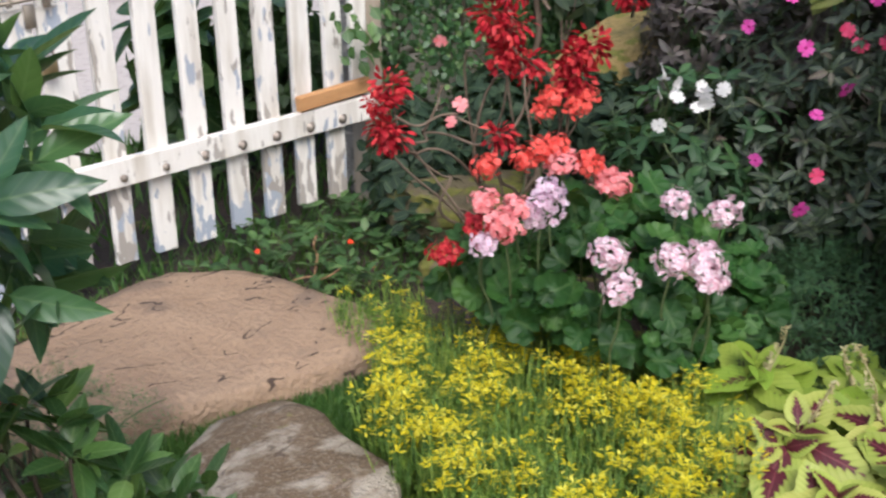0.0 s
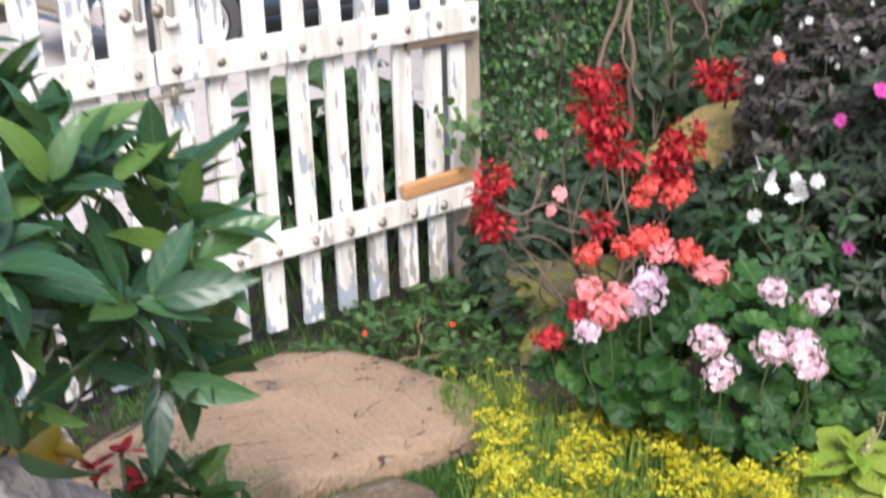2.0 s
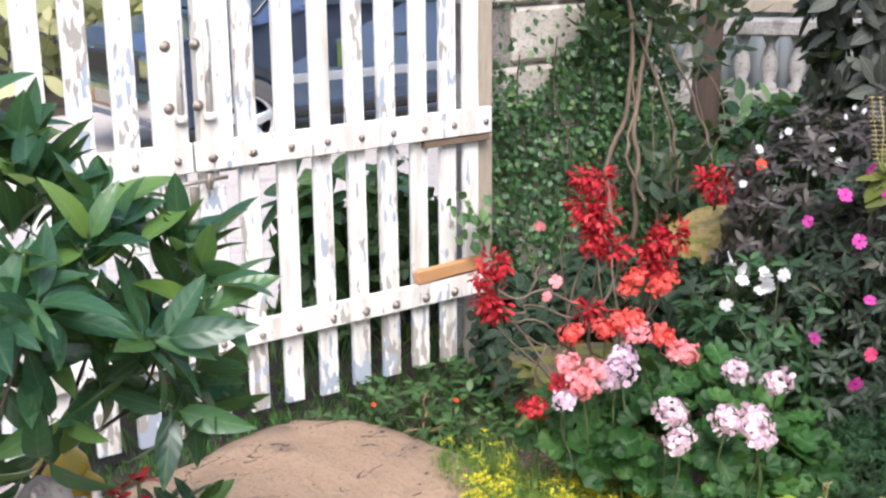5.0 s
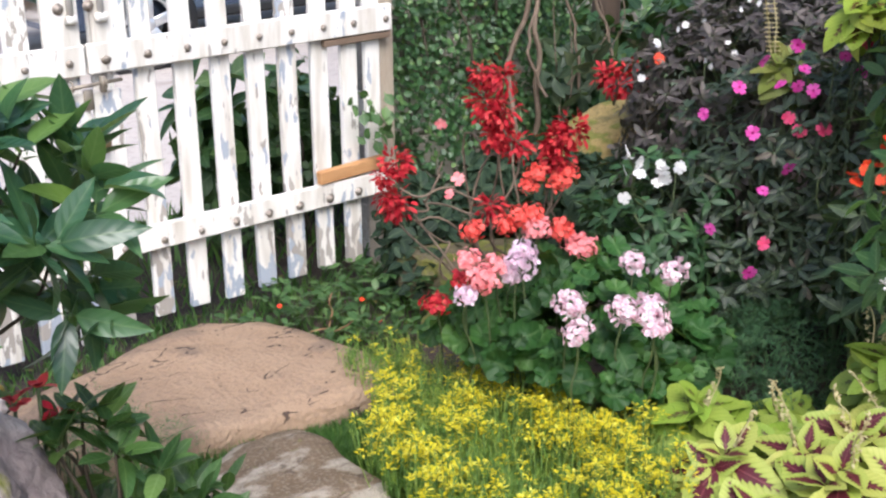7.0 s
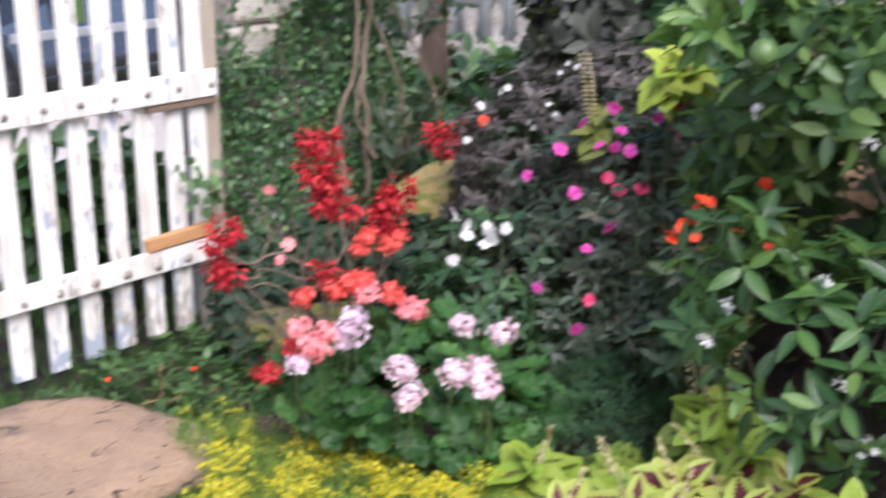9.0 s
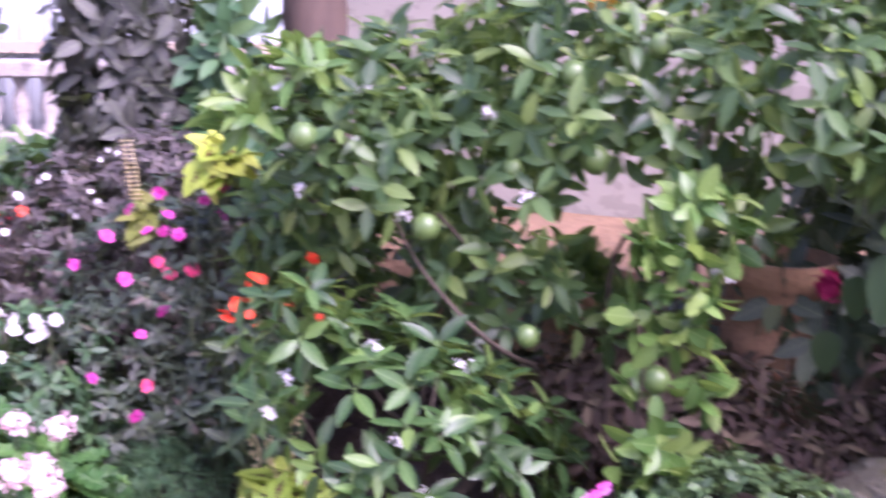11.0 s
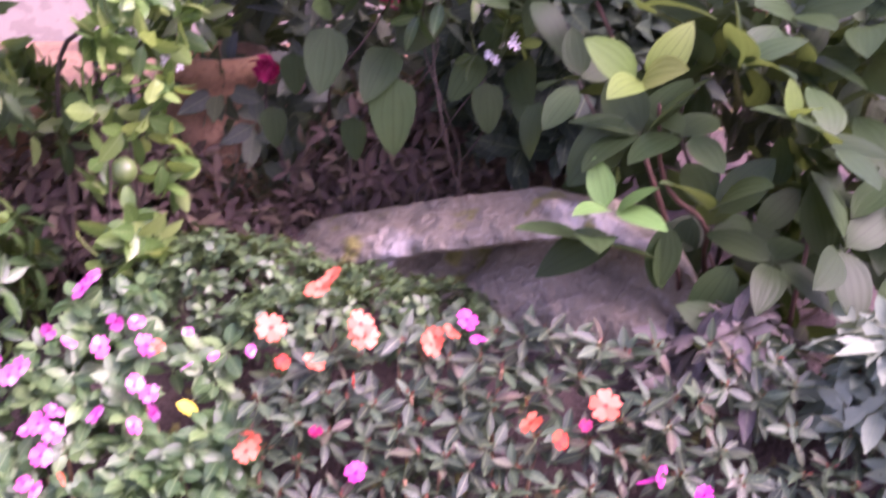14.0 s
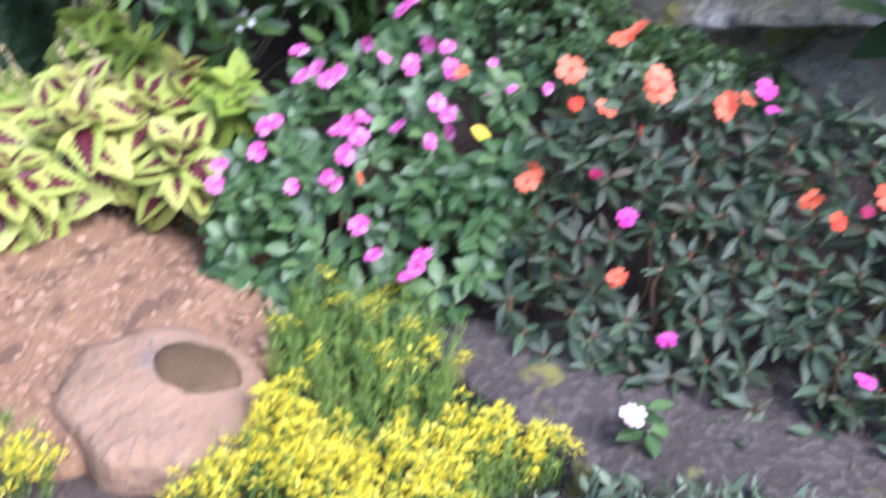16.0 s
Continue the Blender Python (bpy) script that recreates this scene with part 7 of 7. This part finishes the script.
def build_trees():
    rng = np.random.default_rng(131)
    for at, r, h, label, m in (((1.70, 0.55), 0.055, 4.2, "slender reddish brown tree trunk before the balustrade", BARK), ((1.62, -1.16), 0.105, 4.4, "thick dark tree trunk behind the citrus", BARK)):
        z = ground_height(*at)
        root = thing("tree", (at[0], at[1], z - 0.03), label, "tree", "trees")
        pts = wander((at[0], at[1], z - 0.03), (at[0] + 0.05, at[1] + 0.05, h), rng, 12, 0.004)
        v, f = tube(pts, np.linspace(r * 1.2, r * 0.85, 12), 14)
        v = v + rng.normal(0, r * 0.035, v.shape)
        b = Buf()
        b.add(v, f)
        part("trunk", b, m, root)
        for k in range(6):
            a = k * 1.05
            e = pts[-1] + (0.8 * math.cos(a), 0.8 * math.sin(a), rng.uniform(0.3, 0.8))
            b = Buf()
            b.add(*tube(wander(pts[-1 - k % 3], e, rng, 6, 0.06), np.linspace(r * 0.5, r * 0.12, 6), 7))
            part("limb", b, m, root)
        crown = shell(rng, [((at[0] + 0.5, at[1] + 0.4, h + 0.6), (0.8, 0.8, 0.4)), ((at[0] + 0.9, at[1] + 0.7, h + 0.8), (0.7, 0.7, 0.4))], 260, -0.9, 0.5)
        b = Buf()
        sh = shapes_of("shrub", rng)
        for p, o in crown:
            for m2, q in whorl(rng, p, o, 4, (40, 95)):
                b.put(sh[0], m2, q, rng.uniform(1.0, 1.7))
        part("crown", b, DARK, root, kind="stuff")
    for nm, label, base, blobs, mt, n, kind, lim, sd in (
        ("dark_shrub", "dense dark purple green shrub at the back", (1.40, -0.50, 0.2), [((1.40, -0.50, 1.20), (0.24, 0.26, 0.42)), ((1.32, -0.55, 0.85), (0.26, 0.26, 0.3))], DARKP, 260, "shrub", 60, 132),
        ("back_shrub", "mixed green shrubs under the balustrade", (1.55, 0.45, 0.0), [((1.50, 0.55, 0.32), (0.45, 0.35, 0.30)), ((1.05, 0.15, 0.36), (0.32, 0.22, 0.30)), ((1.9, 0.1, 0.42), (0.4, 0.4, 0.32)), ((1.15, -0.2, 0.35), (0.35, 0.25, 0.30))], IVY, 420, "shrub", 60, 133),
        ("back_shrub", "loose light green shrub beside the dark tree trunk", (1.35, -1.0, 0.2), [((1.46, -0.88, 1.10), (0.16, 0.14, 0.40)), ((1.40, -0.9, 0.75), (0.25, 0.25, 0.3))], FERN, 120, "shrub", 80, 134),
        ("back_shrub", "deep green shrubs between the citrus and the wall", (1.1, -2.6, 0.2), [((0.90, -1.75, 0.55), (0.3, 0.4, 0.4)), ((0.85, -2.6, 0.42), (0.25, 0.5, 0.25)), ((0.75, -3.25, 0.62), (0.25, 0.4, 0.4)), ((1.05, -3.4, 0.9), (0.35, 0.6, 0.55)), ((0.6, -3.9, 1.2), (0.35, 0.5, 0.5)), ((0.55, -4.6, 0.9), (0.5, 0.4, 0.7))], DULL, 1000, "shrub", 60, 135),
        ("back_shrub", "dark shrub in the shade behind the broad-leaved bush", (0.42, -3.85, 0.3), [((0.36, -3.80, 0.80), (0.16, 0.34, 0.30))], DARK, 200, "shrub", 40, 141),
        # leaves added to fill the hollow, their colour standing for its shade
        ("undergrowth", "added purple brown leaves that stand for the shade in the hollow behind the ledge", (0.50, -3.1, 0.2), [((0.46, -3.50, 0.55), (0.14, 0.42, 0.26)), ((0.45, -2.65, 0.42), (0.18, 0.40, 0.26)), ((0.42, -3.0, 0.36), (0.16, 0.25, 0.16))], DUSK, 700, "balsam", 80, 139),
        ("back_shrub", "low green shrubs at the foot of the balustrade", (2.2, 1.2, 0.0), [((2.15, 1.55, 0.30), (0.35, 0.35, 0.36)), ((2.45, 1.05, 0.32), (0.35, 0.35, 0.38)), ((2.75, 0.6, 0.35), (0.35, 0.35, 0.42)), ((2.3, 1.7, 0.75), (0.15, 0.15, 0.25))], IVY, 330, "shrub", 60, 138),
        ("gate_plant", "small-leaved green bush on the verge behind the gate", (0.0, 0.42, -0.02), [((-0.02, 0.45, 0.36), (0.16, 0.10, 0.34)), ((-0.28, 0.48, 0.14), (0.18, 0.10, 0.14))], COVER, 120, "soft", 80, 140),
        ("gate_plant", "large-leaved plant on the verge behind the gate", (-0.35, 0.62, -0.02), [((-0.22, 0.60, 0.34), (0.17, 0.16, 0.34)), ((0.08, 0.62, 0.30), (0.20, 0.18, 0.30))], GREENB, 60, "broad", 160, 136)):
        bush(nm, label, "shrub", base, blobs, kind, mt, n, (4, 6), lim, sd, TWIG, -0.6, 0.4, 0.3, (0.8, 1.5) if kind == "shrub" else (0.6, 1.1), (45, 95), 0.008, 6)


build_trees()


# ---- figurine ----
def build_bird():
    c = np.array([-1.74, -0.92, 0.0])
    b = Buf()
    v, f = revolve([(0.001, 0.02), (0.05, 0.02), (0.075, 0.10), (0.085, 0.20), (0.075, 0.30), (0.055, 0.37), (0.050, 0.41), (0.058, 0.46), (0.050, 0.505), (0.028, 0.53), (0.001, 0.535)], 24)
    v[:, 0] *= 1.0
    b.add(v + c, f)
    b.add(*tube([c + (0.03, -0.04, 0.475), c + (0.052, -0.060, 0.465), c + (0.060, -0.070, 0.448)], [0.018, 0.011, 0.002], 8))
    b.add(*tube([c + (-0.03, 0.05, 0.18), c + (-0.08, 0.12, 0.08), c + (-0.10, 0.15, 0.03)], [0.04, 0.03, 0.012], 8))
    single("bird_figurine", b, BIRDY, "yellow glazed bird figurine under the citrus bush", "figurine")
    rng = np.random.default_rng(141)
    fl = thing("succulent", (-1.70, -1.12, 0.0), "small succulent with orange red rosettes among the herbs", "succulent")
    for p in ((-1.68, -1.15, 0.53), (-1.715, -1.12, 0.50), (-1.65, -1.17, 0.48)):
        poses = list(whorl(rng, np.array(p), (0, 0, 1), 9, (35, 90), 1.0))
        dress(fl, poses, shapes_of("soft", rng), P_RED, 60, (0.55, 0.85), rng)
        b = Buf()
        b.add(*tube([(p[0], p[1], 0.0), p], 0.004, 5))
        part("stem", b, STEM, fl)


build_bird()


# ---- the street ----
def build_car():
    root = thing("parked_car", (2.95, 6.05, -0.31), "dark blue off-road car parked on the street, silver wheels", "car")
    z0 = -0.31
    prof = [(1.22, 0.32), (1.20, 0.55), (1.26, 0.86), (1.38, 0.97), (2.05, 1.06), (2.62, 1.60), (2.80, 1.68), (4.75, 1.66), (4.95, 1.05), (5.02, 0.60), (4.95, 0.32)]

    def body_slice(y, inset):
        return [(x + (0.04 * inset if x < 2 else -0.03 * inset), y, z0 + z - (0.03 * inset if z > 0.9 else 0)) for x, z in prof]

    rows = [body_slice(5.21, 1.0), body_slice(5.17, 0.35), body_slice(5.20, 0.0), body_slice(6.90, 0.0), body_slice(6.93, 0.35), body_slice(6.89, 1.0)]
    for r in rows[:3]:
        for i, p in enumerate(r):
            if p[2] - z0 > 1.2:
                r[i] = (p[0], p[1] + 0.12, p[2])
    v = [p for r in rows for p in r]
    n = len(prof)
    f = [(i * n + k, i * n + (k + 1) % n, (i + 1) * n + (k + 1) % n, (i + 1) * n + k) for i in range(len(rows) - 1) for k in range(n)]
    f += [tuple(range(n))[::-1], tuple((len(rows) - 1) * n + k for k in range(n))]
    b = Buf()
    b.add(v, f)
    body = part("body", b, CARBLUE, root, "glossy dark blue body", smooth=False)
    for x in (1.87, 4.25):
        b = Buf()
        vv, ff = revolve([(0.40, -0.02), (0.42, 0.0), (0.42, 0.02), (0.36, 0.03)], 32)
        b.add(vv @ basis((0, 0, 1), (0, -1, 0)).T + (x, 5.165, z0 + 0.33), ff)
        part("arch", b, BLACK, body)
        wheel = thing("wheel", (x, 5.22, z0 + 0.32), "", "")
        wheel.parent, wheel.location = root, np.array([x, 5.22, z0 + 0.32]) - ORIGIN[root.name]
        b = Buf()
        vv, ff = revolve([(0.21, -0.02), (0.28, -0.005), (0.315, 0.0), (0.33, 0.03), (0.33, 0.16), (0.30, 0.19), (0.21, 0.19)], 40)
        vv[:, 2] *= -1
        b.add(vv @ basis((0, 0, 1), (0, -1, 0)).T + (x, 5.10, z0 + 0.33), ff)
        part("tyre", b, RUBBER, wheel)
        b = Buf()
        for ring in ([(0.215, 0.0), (0.195, 0.012), (0.185, -0.03)], [(0.001, 0.005), (0.05, 0.005), (0.06, -0.02)]):
            vv, ff = revolve(ring, 32)
            b.add(vv @ basis((0, 0, 1), (0, -1, 0)).T + (x, 5.105, z0 + 0.33), ff)
        for k in range(5):
            a = k * 2 * math.pi / 5 + 0.3
            m = np.array([[math.cos(a), 0, -math.sin(a)], [0, 1, 0], [math.sin(a), 0, math.cos(a)]])
            vv, ff = board((0.12, 0.0, 0.0), (0.16, 0.02, 0.075), 0.008)
            b.add(vv @ m.T + (x, 5.108, z0 + 0.33), ff)
        part("rim", b, ALLOY, wheel, "silver five-spoke rim")
    for nm, c, s, m, l in (("bumper", (1.21, 6.05, z0 + 0.48), (0.14, 1.66, 0.20), CHROME, "chrome front bumper"), ("grille", (1.202, 6.05, z0 + 0.74), (0.05, 1.10, 0.18), BLACK, "black grille"),
                           ("headlight", (1.21, 5.36, z0 + 0.76), (0.07, 0.22, 0.17), CHROME, "clear headlight"), ("headlight", (1.21, 6.74, z0 + 0.76), (0.07, 0.22, 0.17), CHROME, "clear headlight"),
                           ("door_handle", (3.35, 5.155, z0 + 0.90), (0.14, 0.025, 0.03), BLACK, ""), ("side_strip", (3.1, 5.155, z0 + 0.62), (1.7, 0.02, 0.07), ALLOY, "silver side strip"), ("sill", (3.1, 5.20, z0 + 0.35), (1.75, 0.06, 0.08), BLACK, ""),
                           ("mirror", (2.45, 5.06, z0 + 1.12), (0.10, 0.16, 0.13), CARBLUE, ""), ("number_plate", (1.135, 6.05, z0 + 0.50), (0.012, 0.36, 0.10), PLASTER, "plain pale number plate"), ("door_decal", (2.78, 5.163, z0 + 0.78), (0.20, 0.006, 0.20), FRUIT_G, "green rectangular decal")):
        b = Buf()
        b.add(*board(c, s, min(s) * 0.3))
        part(nm, b, m, root if nm != "door_decal" else body, l, smooth=False)
    for nm, pts in (("side_window", [(2.42, 1.16), (2.72, 1.56), (3.45, 1.58), (3.45, 1.14)]), ("side_window", [(3.52, 1.14), (3.52, 1.58), (4.55, 1.56), (4.70, 1.12)])):
        b = Buf()
        lo = [(x, 5.185 + 0.10 * (z - 1.06) / 0.55, z0 + z) for x, z in pts]
        hi = [(x, 5.215 + 0.10 * (z - 1.06) / 0.55, z0 + z) for x, z in pts]
        b.add(lo + hi, [(3, 2, 1, 0), (4, 5, 6, 7), (0, 1, 5, 4), (1, 2, 6, 5), (2, 3, 7, 6), (3, 0, 4, 7)])
        part(nm, b, GLASSD, root, smooth=False)
    b = Buf()
    b.add(*board((2.33, 6.05, z0 + 1.345), (0.72, 1.40, 0.012), 0.004, np.array([[0.725, 0, -0.688], [0, 1, 0], [0.688, 0, 0.725]])))
    part("windscreen", b, GLASSD, root, smooth=False)


build_car()


def build_far_side():
    rng = np.random.default_rng(151)
    b = Buf()
    sh = shapes_of("shrub", rng)
    for _ in range(4200):
        x, y = rng.uniform(-7, 13), rng.uniform(9.2, 12.5)
        z = -0.2 + rng.random() * (1.3 + 1.6 * (noise.noise(Vector((x * 0.5, y * 0.5, 3))) + 0.4))
        b.put(sh[0], facing((-0.2, -0.6, 0.6), rng, 0.6), (x, y, max(z, -0.3)), rng.uniform(2.5, 5.5))
    ob = new("far_hedge", b.mesh("far_hedge", STRAW))
    ORIGIN[ob.name] = np.zeros(3)
    tagged(ob, "sunlit pale yellow hedge across the street", "hedge", "", "stuff")
    for x in np.linspace(-6, 12, 10):
        t = thing("tree", (x, 13.5, -0.33), "distant leafy tree across the street", "tree", "far trees")
        h = rng.uniform(2.4, 3.4)
        q = Buf()
        q.add(*tube(wander((x, 13.5, -0.33), (x, 13.5, h), rng, 6, 0.03), np.linspace(0.16, 0.08, 6), 8))
        part("trunk", q, BARK, t)
        q = Buf()
        for p, o in shell(rng, [((x, 13.5, h), (1.2, 1.1, 1.2)), ((x + 0.8, 13.3, h - 0.5), (0.8, 0.8, 0.8))], 170, -0.9, 0.5):
            for m2, at in whorl(rng, p, o, 4, (40, 95)):
                q.put(sh[1], m2, at, rng.uniform(2.5, 4.5))
        part("crown", q, IVY, t, kind="stuff")
    for nm, x in (("verge_stone", 0.55), ("verge_stone", 0.1)):
        q = Buf()
        q.add(*boulder((x, 8.9, -0.25), (0.3, 0.2, 0.2), int(160 + x * 10), 0.2, 3))
        single(nm, q, CLAY, "orange brown stone on the far verge", "stone", "verge stones")


build_far_side()


# ---- wall blocks ----
def build_blocks():
    meshes = []
    for k in range(3):
        b = Buf()
        b.add(*board((0, 0, 0), (0.386, 0.11, 0.186), 0.012, None, WALL_RNG, 0.0016))
        meshes.append(b.mesh("block", BLOCK, (0, 0, 0), False))
    for r in range(8):
        for c in range(4):
            x = 0.17 + c * 0.40 - (0.2 if r % 2 else 0.0)
            if 0.07 + 0.19 <= x + 0.09 and x < 0.62:
                child("block", meshes[(r * 3 + c) % 3], WALL, np.eye(3), (x + 0.09, 0.205 + WALL_RNG.normal(0, 0.003), 0.10 + r * 0.20))


build_blocks()
